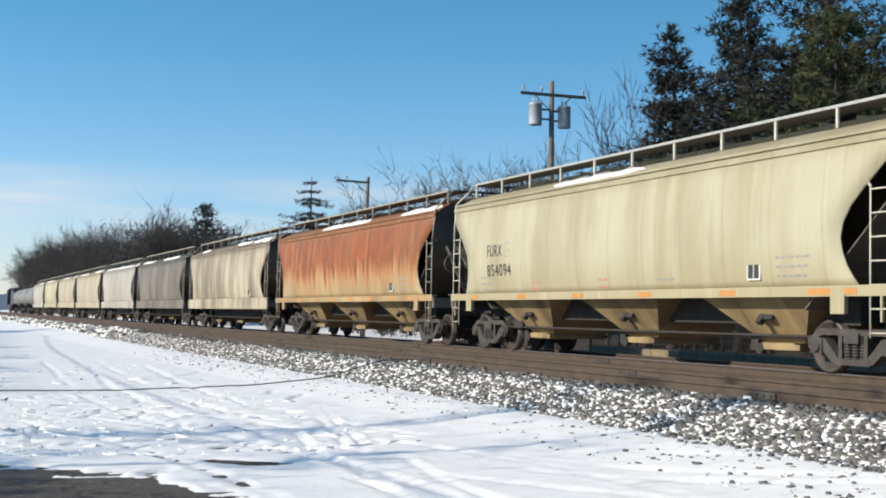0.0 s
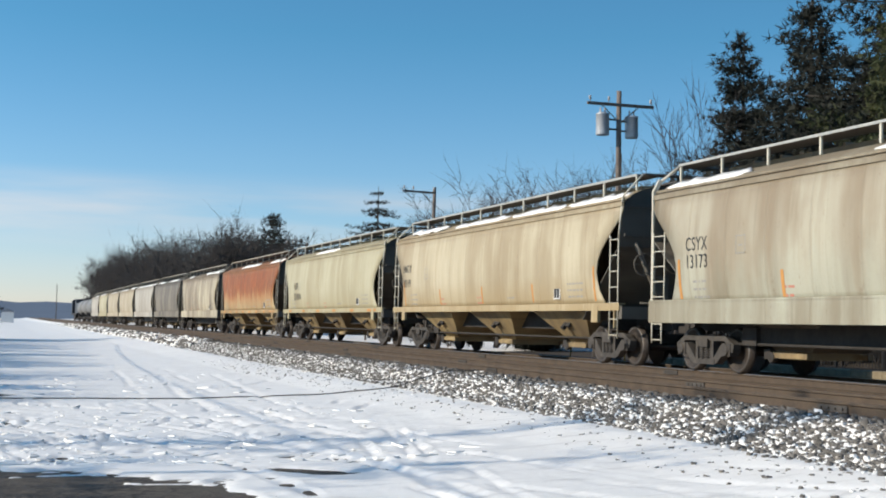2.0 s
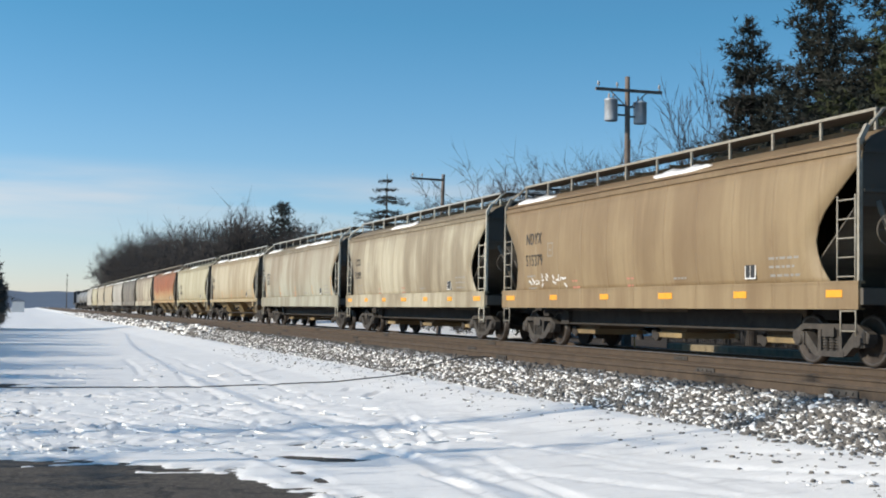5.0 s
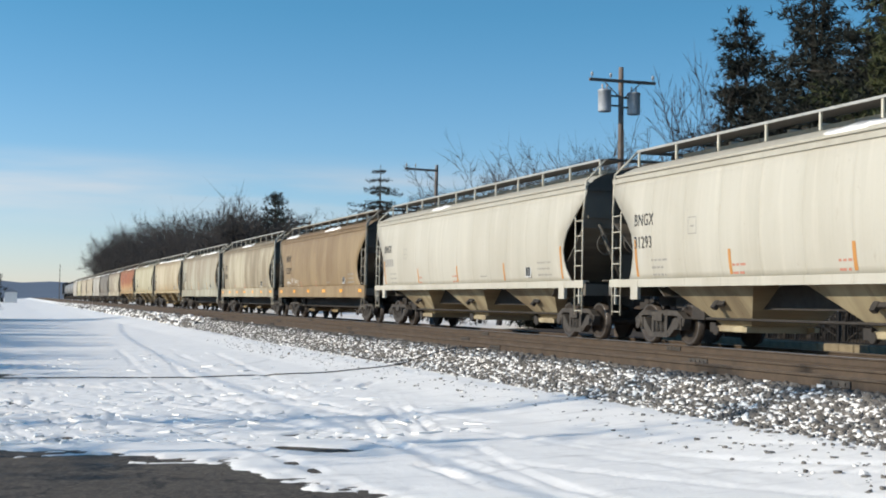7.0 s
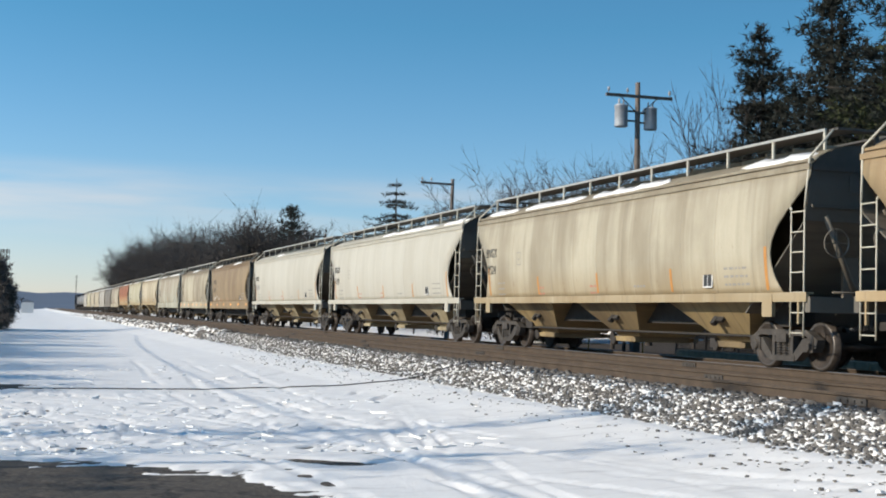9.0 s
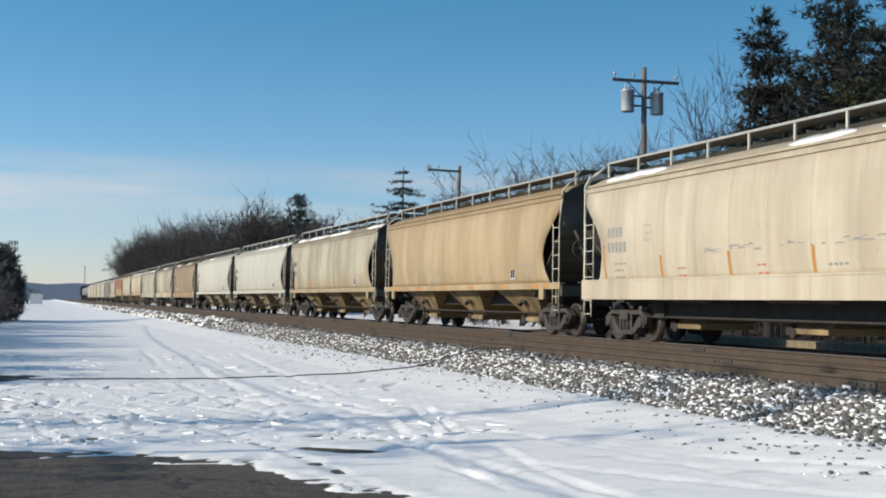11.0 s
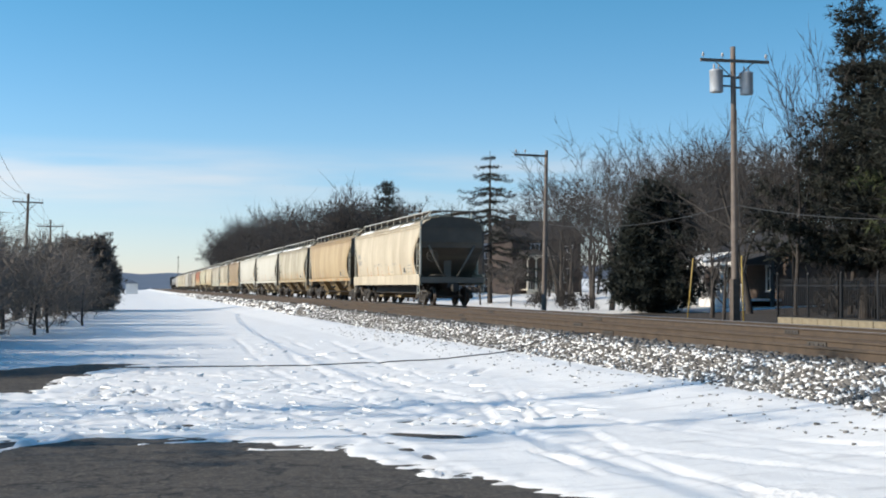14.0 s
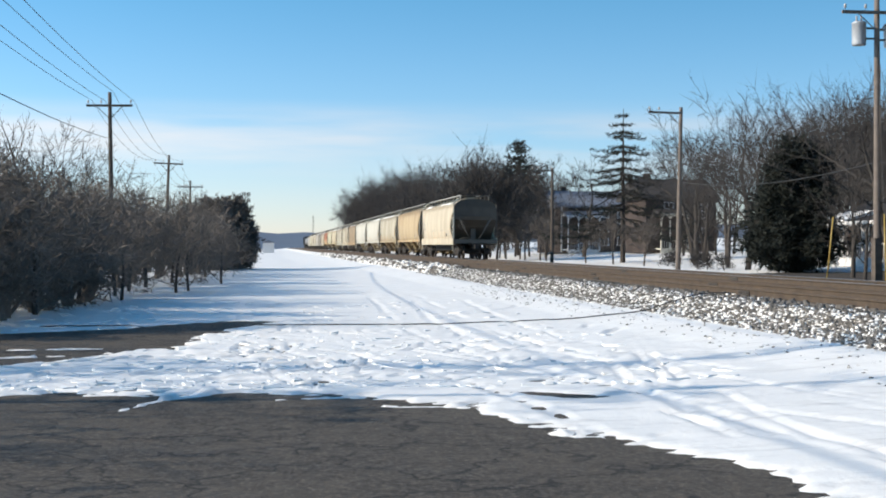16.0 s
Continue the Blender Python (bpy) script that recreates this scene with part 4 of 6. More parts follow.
        part("low_floor_filler", fix(bm), UNDER, car)
    # ladders and corner posts
    for s in (-1, 1):
        for e in (-1, 1):
            bm = bmesh.new()
            if end_posts:
                box(bm, (s * 1.52, e * (half - 0.04), 2.68), (0.07, 0.065, 2.4))
                box(bm, (s * 1.44, e * (half - 0.04), 4.0), (0.08, 0.08, 0.3), Matrix.Rotation(s * -0.5, 3, "Y"))
                tube(bm, (s * 1.36, e * (half - 0.04), 4.1), (s * 0.95, e * (half - 0.15), 4.45), 0.035, n=6)
                ladder(bm, s * 1.555, e * (half - 0.36), 1.15, 2.95, 0.5, "y", 6)
            else:
                ladder(bm, s * 1.56, e * (half - 0.30), 0.62, 3.0, 0.42, "y", 7)
                tube(bm, (s * 1.56, e * (half - 0.09), 2.95), (s * 1.50, e * (half - 0.04), 3.9), 0.022, n=6)
                tube(bm, (s * 1.50, e * (half - 0.04), 3.9), (s * 0.96, e * (half - 0.1), 4.45), 0.022, n=6)
                tube(bm, (s * 1.56, e * (half - 0.51), 2.95), (s * 1.55, e * (half - 0.60), 3.1), 0.022, n=6)
            # far-side posts swap to dark steel, standing in for shade on that side
            part("ladder", fix(bm), STEEL if end_posts and s > 0 else ladder_mat, car, "steel corner ladder")
            if end_posts:
                bm = bmesh.new()
                ladder(bm, s * 1.56, e * (half - 0.30), 0.55, 1.05, 0.42, "y", 2)
                part("step", fix(bm), ladder_mat, car)
    for e in (-1, 1):
        truck(car, e * (half - 1.5), spin)
    # markings on the side that faces the field
    for k in range(strips):
        y = half - bow - 0.14 - (2 * half - 2 * bow - 0.28) * k / (strips - 1)
        tall = 5 if k in (0, strips - 1) else 3
        bm = bmesh.new()
        for i in range(tall):
            z = 1.50 + 0.165 * i
            a, b2 = near_wall(y, z).translation, near_wall(y, z + 0.165).translation
            bm.faces.new([bm.verts.new(p) for p in (a + Vector((0, -0.05, 0)), a + Vector((0, 0.05, 0)), b2 + Vector((0, 0.05, 0)), b2 + Vector((0, -0.05, 0)))])
        part("reflector_strip", bm, OLD_ORANGE, car, "faded orange reflective strip")
    for k in range(reflectors):
        y = half - 0.65 - (2 * half - 1.3) * k / (reflectors - 1)
        bm = bmesh.new()
        box(bm, (-1.594, y, 1.27), (0.008, 0.46 if k % 3 else 0.62, 0.13))
        part("reflector", fix(bm), ORANGE, car, "bright yellow reflector plate")
    for k in range(sill_strips):
        y = half - 1.6 - (2 * half - 3.0) * k / (sill_strips - 1)
        bm = bmesh.new()
        box(bm, (-1.589, y, 1.35), (0.008, 0.5 if k < sill_strips - 1 else 1.2, 0.10))
        part("reflector", fix(bm), OLD_ORANGE, car, "orange reflector on the sill")
    if mark:
        off, size, gap = mark[2:5]
        low, wide = mark[5:] or (0.0, 0.8)
        y0, z0 = half - cut - off, 2.13 - low
        if mark[0]:
            text_part("reporting_mark", mark[0], size, near_wall(y0, z0 + gap), LETTER, car, "black stencilled reporting mark")
        if mark[1]:
            text_part("car_number", mark[1], size, near_wall(y0, z0), LETTER, car, "black stencilled car number", wide)
        for k in range(2):
            if mark[k]:
                continue
            bm = bmesh.new()
            z = z0 + (gap if k == 0 else 0)
            for q in range(5 if k else 4):
                y = y0 - q * size * 0.62
                bm.faces.new([bm.verts.new(p) for p in (near_wall(y, z).translation, near_wall(y - size * 0.45, z).translation, near_wall(y - size * 0.45, z + size * 0.7).translation, near_wall(y, z + size * 0.7).translation)])
            part("worn_lettering", bm, SMALL_LETTER, car, "worn illegible lettering")
    if small:
        def bars(y, z, rows, width, material, name="small_lettering", h=0.045, gap=0.16):
            bm = bmesh.new()
            for r in range(rows):
                zz = z - r * gap
                x = side_x(zz) + 0.004
                w, y_at = 0.0, y
                while w < width:
                    seg = rng.uniform(0.06, 0.2)
                    vs = [bm.verts.new(p) for p in ((-x, y_at, zz), (-x, y_at - seg, zz), (-side_x(zz + h) - 0.004, y_at - seg, zz + h), (-side_x(zz + h) - 0.004, y_at, zz + h))]
                    bm.faces.new(vs)
                    y_at -= seg + 0.05
                    w += seg + 0.05
            part(name, bm, material, car)["kind"] = "stuff"
        y0 = half - cut - 0.6
        bars(y0, 1.83, 3, 0.55, SMALL_LETTER)
        bars(-half + cut + 1.45, 1.92, 3, 0.85, SMALL_LETTER)
        bars(half * 0.42, 1.66, 2, 0.30, RED_LETTER, "red_lettering")
        bars(half * 0.05, 1.66, 2, 0.32, RED_LETTER, "red_lettering")
        bars(-half * 0.22, 1.62, 1, 0.55, SMALL_LETTER)
        # inspection panel: a white-edged black square
        y, z = -half + cut + 2.1, 1.70
        bm = bmesh.new()
        box(bm, (-side_x(1.75) - 0.001, y, z + 0.02), (0.012, 0.38, 0.30))
        pl = part("data_panel", fix(bm), WHITE_MARK, car, "white-edged black inspection panel")
        bm = bmesh.new()
        for w in (-0.085, 0.085):
            box(bm, (-side_x(1.75) - 0.008, y + w, z + 0.02), (0.01, 0.14, 0.24))
        part("panel_field", fix(bm), LETTER, pl)
        bm = bmesh.new()
        xo = side_x(2.5) + 0.004
        for a, b2, c, d in ((0, 0, 0.34, 0.02), (0, 0.34, 0.34, 0.02), (0, 0, 0.02, 0.36), (0.32, 0, 0.02, 0.36), (0.1, 0.15, 0.14, 0.03)):
            yy = half * 0.60 - a
            zz = 2.35 + b2
            vs = [bm.verts.new(p) for p in ((-xo, yy, zz), (-xo, yy - c, zz), (-xo, yy - c, zz + d), (-xo, yy, zz + d))]
            bm.faces.new(vs)
        part("stencil_frame", bm, SMALL_LETTER, car)
    if graffiti:
        bm = bmesh.new()
        y = half * 0.45 if graffiti == 1 else half - cut - 0.9
        for k in range(7):
            for q in range(3):
                y1, z1 = y - k * 0.36 + rng.uniform(-0.06, 0.06), 1.62 + rng.uniform(0, 0.5 if graffiti == 1 else 0.2)
                y2, z2 = y1 + rng.uniform(-0.16, 0.16), z1 + rng.uniform(-0.3, 0.3) * (1 if graffiti == 1 else 0.45)
                n2 = Vector((0, y2 - y1, z2 - z1)).normalized().cross(Vector((1, 0, 0))) * 0.024
                a, b2 = Vector((-side_x(z1) - 0.006, y1, z1)), Vector((-side_x(z2) - 0.006, y2, z2))
                bm.faces.new([bm.verts.new(p) for p in (a - n2, a + n2, b2 + n2, b2 - n2)])
        part("graffiti", bm, SMALL_LETTER if graffiti == 1 else WHITE_MARK, car, "sprayed scrawl on the side sheet")
    if scuffs:
        for k in range(26):
            bm = bmesh.new()
            y1 = half * 0.30 - rng.uniform(0, 1.0) * half * 0.75
            z1, w, h = 2.02 + rng.uniform(-0.06, 0.08), rng.uniform(0.1, 0.5), rng.uniform(0.012, 0.05)
            x = side_x(z1) + 0.005
            bm.faces.new([bm.verts.new(p) for p in ((-x, y1, z1), (-x, y1 - w, z1 + 0.01), (-x, y1 - w * 0.8, z1 + h), (-x, y1 - w * 0.2, z1 + h))])
            part("scuff", bm, SMALL_LETTER, car)
    return car


def tank_car(label, length):
    car = thing("tank_car", Matrix(), label, "freight car", "tank cars of the train")
    half = length / 2 - 0.6
    bm = bmesh.new()
    lathe(bm, [(0.4, -half), (1.1, -half + 0.15), (1.45, -half + 0.5), (1.45, half - 0.5), (1.1, half - 0.15), (0.4, half)], (0, 0, 2.55), 1, 28)
    part("tank", fix(bm), TANKPAINT, car)
    bm = bmesh.new()
    box(bm, (0, 0, 1.0), (0.6, length - 1.2, 0.35))
    for e in (-1, 1):
        box(bm, (0, e * half, 1.15), (2.9, 0.5, 0.12))
        box(bm, (0, e * (half - 1.5), 1.3), (2.4, 0.5, 0.7))
    part("frame", fix(bm), UNDER, car)
    bm = bmesh.new()
    lathe(bm, [(0.5, 0), (0.5, 0.45), (0.3, 0.55)], (0, 0, 3.9), 2, 16)
    box(bm, (0, 0, 4.15), (2.2, 2.6, 0.05))
    part("dome", fix(bm), UNDER, car)
    for e in (-1, 1):
        truck(car, e * (half - 0.9), False)
    return car


def locomotive(label):
    car = thing("locomotive", Matrix(), label, "locomotive")
    bm = bmesh.new()
    box(bm, (0, -1.5, 2.75), (1.9, 17.0, 2.5))
    extrude_poly(bm, [(-1.5, 1.5), (1.5, 1.5), (1.5, 4.1), (0.9, 4.5), (-0.9, 4.5), (-1.5, 4.1)], 1, 7.0, 9.2)
    box(bm, (0, 9.9, 2.5), (1.6, 1.4, 2.0))
    box(bm, (0, -8.6, 3.9), (3.0, 3.0, 0.7))
    part("hood", fix(bm), LOCOPAINT, car)
    bm = bmesh.new()
    box(bm, (0, 0, 1.35), (3.0, 21.4, 0.35))
    box(bm, (0, 0, 0.85), (2.6, 6.5, 0.9))
    part("frame", fix(bm), UNDER, car)
    for e in (-1, 1):
        truck(car, e * 6.6, False)
    return car


# grime, plus the shade of ends turned from the sun put into the colour
ENDPAINT = car_paint("grimy_shaded_end_paint", (0.15, 0.132, 0.105), (0.055, 0.047, 0.038), 0.75)
GRATING = plain("dark_roof_grating", (0.05, 0.047, 0.042), (0.11, 0.10, 0.09), 9, 0.7, 0.3)
TANKPAINT = plain("dull_grey_tank", (0.10, 0.10, 0.10), (0.22, 0.22, 0.21), 0.6, 0.6)
LOCOPAINT = plain("dark_locomotive_paint", (0.02, 0.02, 0.024), (0.06, 0.06, 0.065), 1.0, 0.5)

CREAM = (0.66, 0.59, 0.41)
P_LAST = car_paint("cream_paint_warm", (0.56, 0.49, 0.365), (0.33, 0.27, 0.185), 0.5)
P_TAN = car_paint("tan_paint", (0.435, 0.333, 0.190), (0.272, 0.184, 0.095), 0.55)
P_B30 = car_paint("off_white_paint", (0.449, 0.408, 0.306), (0.224, 0.184, 0.122), 0.65, lower=(0.313, 0.224, 0.109))
P_WHITE = car_paint("fresh_white_paint", (0.469, 0.449, 0.381), (0.354, 0.326, 0.258), 0.35)
P_BROWN = car_paint("brown_tan_paint", (0.286, 0.211, 0.116), (0.170, 0.109, 0.054), 0.6)
P_TCIX = car_paint("streaked_grey_cream_paint", (0.46, 0.415, 0.30), (0.19, 0.145, 0.088), 0.78)
P_CS = car_paint("pale_grey_paint", (0.40, 0.395, 0.31), (0.19, 0.155, 0.10), 0.65, rust=0.10, rust_col=(0.24, 0.13, 0.06))
P_B118 = car_paint("dusty_cream_paint", (0.475, 0.42, 0.295), (0.26, 0.195, 0.110), 0.6, lower=(0.340, 0.245, 0.116))
P_FURX = car_paint("greenish_cream_paint", (0.422, 0.394, 0.272), (0.272, 0.224, 0.129), 0.5, lower=(0.340, 0.286, 0.163))
P_RUST = car_paint("rusted_cream_paint", (0.394, 0.299, 0.156), (0.245, 0.150, 0.068), 0.6, rust=0.97, rust_col=(0.27, 0.066, 0.010))
P_C12 = car_paint("cream_paint_rust_top", (0.45, 0.40, 0.285), (0.165, 0.125, 0.085), 0.8)
P_DARK = car_paint("dark_grey_paint", (0.204, 0.177, 0.136), (0.088, 0.075, 0.058), 0.8)
P_GREY = car_paint("light_grey_paint", (0.394, 0.367, 0.313), (0.231, 0.204, 0.163), 0.55)
P_FAR = car_paint("far_cream_paint", (0.408, 0.354, 0.252), (0.245, 0.197, 0.129), 0.55)
BAY_LIGHT = car_paint("dusty_white_bay_paint", (0.42, 0.36, 0.23), (0.16, 0.12, 0.075), 0.7)
# bay paint darkened for the shadow of a deep sill
BAY_DARK = car_paint("shaded_bay_paint", (0.10, 0.083, 0.058), (0.035, 0.028, 0.021), 0.8)
BAY = car_paint("dusty_bay_paint", (0.340, 0.252, 0.122), (0.095, 0.068, 0.041), 0.75)

# where each car of the train ends, along the line, at the start
SPEED, DRAG = 15.4416, -0.006357
ENDS = [-156.85, -138.0, -118.95, -99.70, -79.90, -59.85, -41.95, -23.87, -4.78, 14.55, 33.45, 52.42, 71.08, 89.35, 107.60, 126.42, 144.34, 161.81, 180.01]
KINDS = [
    ("cream covered hopper with a deep side sill, last of the train", dict(paint=P_LAST, low_sill=True, end_posts=True, strips=6, bays=3, roof_snow=0.8, mark=("", "", 0.30, 0.34, 0.36), scuffs=True)),
    ("tan covered hopper with a sprayed scrawl and rusty sill", dict(paint=P_TAN, bay_paint=BAY, graffiti=1, sill_strips=6, roof_snow=0.3)),
    ("grimy off-white covered hopper with faded orange strips", dict(paint=P_B30, bay_paint=BAY, strips=5, mark=("BNGX", "30524", -0.36, 0.38, 0.50), roof_snow=0.8)),
    ("clean white covered hopper with orange strips", dict(paint=P_WHITE, strips=5, bay_paint=BAY_LIGHT, mark=("BNGX", "31293", -0.16, 0.38, 0.50), roof_snow=0.55)),
    ("white covered hopper with orange strips and dusty bays", dict(paint=P_WHITE, strips=5, bay_paint=BAY_LIGHT, mark=("BNGX", "", -0.10, 0.38, 0.50), roof_snow=0.5)),
    ("brown-stained covered hopper with yellow reflectors on its sill", dict(paint=P_BROWN, low_sill=True, end_posts=True, reflectors=6, mark=("NDYX", "515379", 0.55, 0.44, 0.58), graffiti=2, ladder_mat=LADDER_D, roof_snow=0.7)),
    ("streaked grey-cream covered hopper with yellow reflectors", dict(paint=P_TCIX, low_sill=True, end_posts=True, reflectors=7, mark=("TCIX", "52029", 0.25, 0.40, 0.52), roof_snow=0.12)),
    ("pale grey covered hopper with a deep sill and rust runs", dict(paint=P_CS, low_sill=True, end_posts=True, strips=5, mark=("CSYX", "13173", 0.35, 0.40, 0.36), roof_snow=0.95)),
    ("dusty cream covered hopper with orange strips", dict(paint=P_B118, bay_paint=BAY, strips=5, mark=("BNGX", "30119", -0.20, 0.38, 0.50), roof_snow=0.9)),
    ("greenish cream covered hopper with orange sill reflectors", dict(paint=P_FURX, bay_paint=BAY, sill_strips=6, mark=("FURX", "854094", 1.0, 0.43, 0.50, 0.25, 1.02), roof_snow=0.25)),
    ("badly rusted covered hopper, rust over a tan base", dict(paint=P_RUST, bay_paint=BAY, sill_strips=8, ladder_mat=LADDER_D, roof_snow=0.6)),
    ("cream covered hopper with rust along its roof edge", dict(paint=P_C12, low_sill=True, ladder_mat=LADDER_D, roof_snow=0.9)),
    ("dark grimy grey covered hopper", dict(paint=P_DARK, low_sill=True, ladder_mat=LADDER_D, roof_snow=0.4)),
    ("light grey covered hopper in the distance", dict(paint=P_GREY, low_sill=True, ladder_mat=LADDER_D, roof_snow=0.9)),
    ("tan covered hopper in the distance", dict(paint=P_FAR, low_sill=True, ladder_mat=LADDER_D, roof_snow=0.6)),
    ("tan covered hopper in the distance", dict(paint=P_FAR, low_sill=True, ladder_mat=LADDER_D, roof_snow=0.6)),
    ("cream covered hopper in the distance", dict(paint=P_FURX, low_sill=True, ladder_mat=LADDER_D, roof_snow=0.6)),
    ("light grey covered hopper in the distance", dict(paint=P_GREY, low_sill=True, ladder_mat=LADDER_D, roof_snow=0.6)),
]
TRAIN = []
for k, (label, spec) in enumerate(KINDS):
    length = ENDS[k + 1] - ENDS[k]
    TRAIN.append((hopper_car(label, length, seed=k + 1, spin=k < 11, small=k < 12, **spec), 0.5 * (ENDS[k] + ENDS[k + 1])))
_s = ENDS[-1]
for k in range(3):
    TRAIN.append((tank_car("dull grey tank car in the train", 16.5), _s + 8.25))
    _s += 16.5
for k in range(1):
    TRAIN.append((locomotive("dark diesel locomotive at the head of the train"), _s + 11.2))
    _s += 22.4


# the train's slack running in and out: seconds, metres ahead of an even run
SLACK = [(0, 0.2), (0.5, 0.05), (1, 0), (3, 0), (3.5, 0.05), (4, 0.4), (5.2, 0.4), (6.5, 0.38), (7, 0.28), (7.5, -0.15), (8, -0.15), (9, -0.12), (11.5, 0), (15, 0.1), (16, 0.3)]


def run(t):
    return SPEED * t + DRAG * t * t + float(np.interp(t, [p[0] for p in SLACK], [p[1] for p in SLACK]))


def train_rows(start):
    rows = []
    for i in range(33):
        t = i / 2
        y = start + run(t)
        b = float(bend(y))
        turn = -math.degrees(math.atan2(min(BEND_LEN, max(0.0, y - BEND_Y)), BEND_R))
        rows.append((t, pose(TRAIN_X + b, y, RZ, 0, 0, turn)))
    return rows


def motions():
    for car, start in TRAIN:
        walk(car, train_rows(start))
    # the wheels roll on the rails
    for axle, place in WHEELSETS:
        rows = []
        for i in range(481):
            t = i / 30
            rows.append((t, pose(0, place, 0.457, -math.degrees(run(t) / 0.457))))
        walk(axle, rows)




# ---- trees ----
def tubes_mesh(name, segs, materials, sides=4):
    """Many tapered twigs in one mesh. segs: rows of (a, b, r1, r2)."""
    a = np.array([s[0] for s in segs], float)
    b = np.array([s[1] for s in segs], float)
    r1 = np.array([s[2] for s in segs])[:, None, None]
    r2 = np.array([s[3] for s in segs])[:, None, None]
    d = b - a
    d /= np.linalg.norm(d, axis=1, keepdims=True) + 1e-9
    ref = np.where(np.abs(d[:, 2:3]) > 0.9, np.array([[1.0, 0, 0]]), np.array([[0, 0, 1.0]]))
    s = np.cross(d, ref)
    s /= np.linalg.norm(s, axis=1, keepdims=True) + 1e-9
    u = np.cross(d, s)
    w = 2 * np.pi * np.arange(sides) / sides
    o = s[:, None, :] * np.cos(w)[None, :, None] + u[:, None, :] * np.sin(w)[None, :, None]
    v = np.concatenate([a[:, None, :] + o * r1, b[:, None, :] + o * r2], axis=1).reshape(-1, 3)
    k = np.arange(sides)
    f = np.stack([k, (k + 1) % sides, (k + 1) % sides + sides, k + sides], -1)
    f = (f[None] + (2 * sides * np.arange(len(segs)))[:, None, None]).reshape(-1, 4)
    return quad_mesh(name, v, f, materials, sides > 4)


def quad_mesh(name, v, f, materials, smooth=False):
    me = bpy.data.meshes.new(name)
    me.vertices.add(len(v))
    me.vertices.foreach_set("co", np.asarray(v, np.float32).ravel())
    me.loops.add(f.size)
    me.loops.foreach_set("vertex_index", f.ravel().astype(np.int32))
    me.polygons.add(len(f))
    k = f.shape[1]
    me.polygons.foreach_set("loop_start", np.arange(0, f.size, k, dtype=np.int32))
    if smooth:
        me.polygons.foreach_set("use_smooth", np.ones(len(f), bool))
    me.update(calc_edges=True)
    for m in materials:
        me.materials.append(m)
    return me


def branch_mesh(name, segs, blades, materials, sides=3):
    """Limbs as tapered tubes; the last twigs as thin three-cornered slivers."""
    me0 = np.array([(*g[0], *g[1], g[2], g[3]) for g in segs])
    a, b, r1, r2 = me0[:, 0:3], me0[:, 3:6], me0[:, 6][:, None, None], me0[:, 7][:, None, None]
    d = b - a
    d /= np.linalg.norm(d, axis=1, keepdims=True) + 1e-9
    s = np.cross(d, np.where(np.abs(d[:, 2:3]) > 0.9, np.array([[1.0, 0, 0]]), np.array([[0, 0, 1.0]])))
    s /= np.linalg.norm(s, axis=1, keepdims=True) + 1e-9
    u = np.cross(d, s)
    w = 2 * np.pi * np.arange(sides) / sides
    o = s[:, None, :] * np.cos(w)[None, :, None] + u[:, None, :] * np.sin(w)[None, :, None]
    v = np.concatenate([a[:, None, :] + o * r1, b[:, None, :] + o * r2], axis=1).reshape(-1, 3)
    k = np.arange(sides)
    f = np.stack([k, (k + 1) % sides, (k + 1) % sides + sides, k + sides], -1)
    f = (f[None] + (2 * sides * np.arange(len(a)))[:, None, None]).reshape(-1, 4)
    bl = np.array([(*g[0], *g[1], g[2], g[3]) for g in blades])
    p, q, r = bl[:, 0:3], bl[:, 3:6], bl[:, 6:7]
    e = np.cross(q - p, np.random.default_rng(len(bl)).normal(0, 1, p.shape))
    e /= np.linalg.norm(e, axis=1, keepdims=True) + 1e-9
    tv = np.stack([p - e * r * 1.3, p + e * r * 1.3, q], 1).reshape(-1, 3)
    tf = np.arange(len(tv)) + len(v)
    me = bpy.data.meshes.new(name)
    me.vertices.add(len(v) + len(tv))
    me.vertices.foreach_set("co", np.concatenate([v, tv]).astype(np.float32).ravel())
    loops = np.concatenate([f.ravel(), tf]).astype(np.int32)
    me.loops.add(len(loops))
    me.loops.foreach_set("vertex_index", loops)
    me.polygons.add(len(f) + len(bl))
    me.polygons.foreach_set("loop_start", np.concatenate([np.arange(0, f.size, 4), f.size + np.arange(0, len(tv), 3)]).astype(np.int32))
    me.update(calc_edges=True)
    for m in materials:
        me.materials.append(m)
    return me


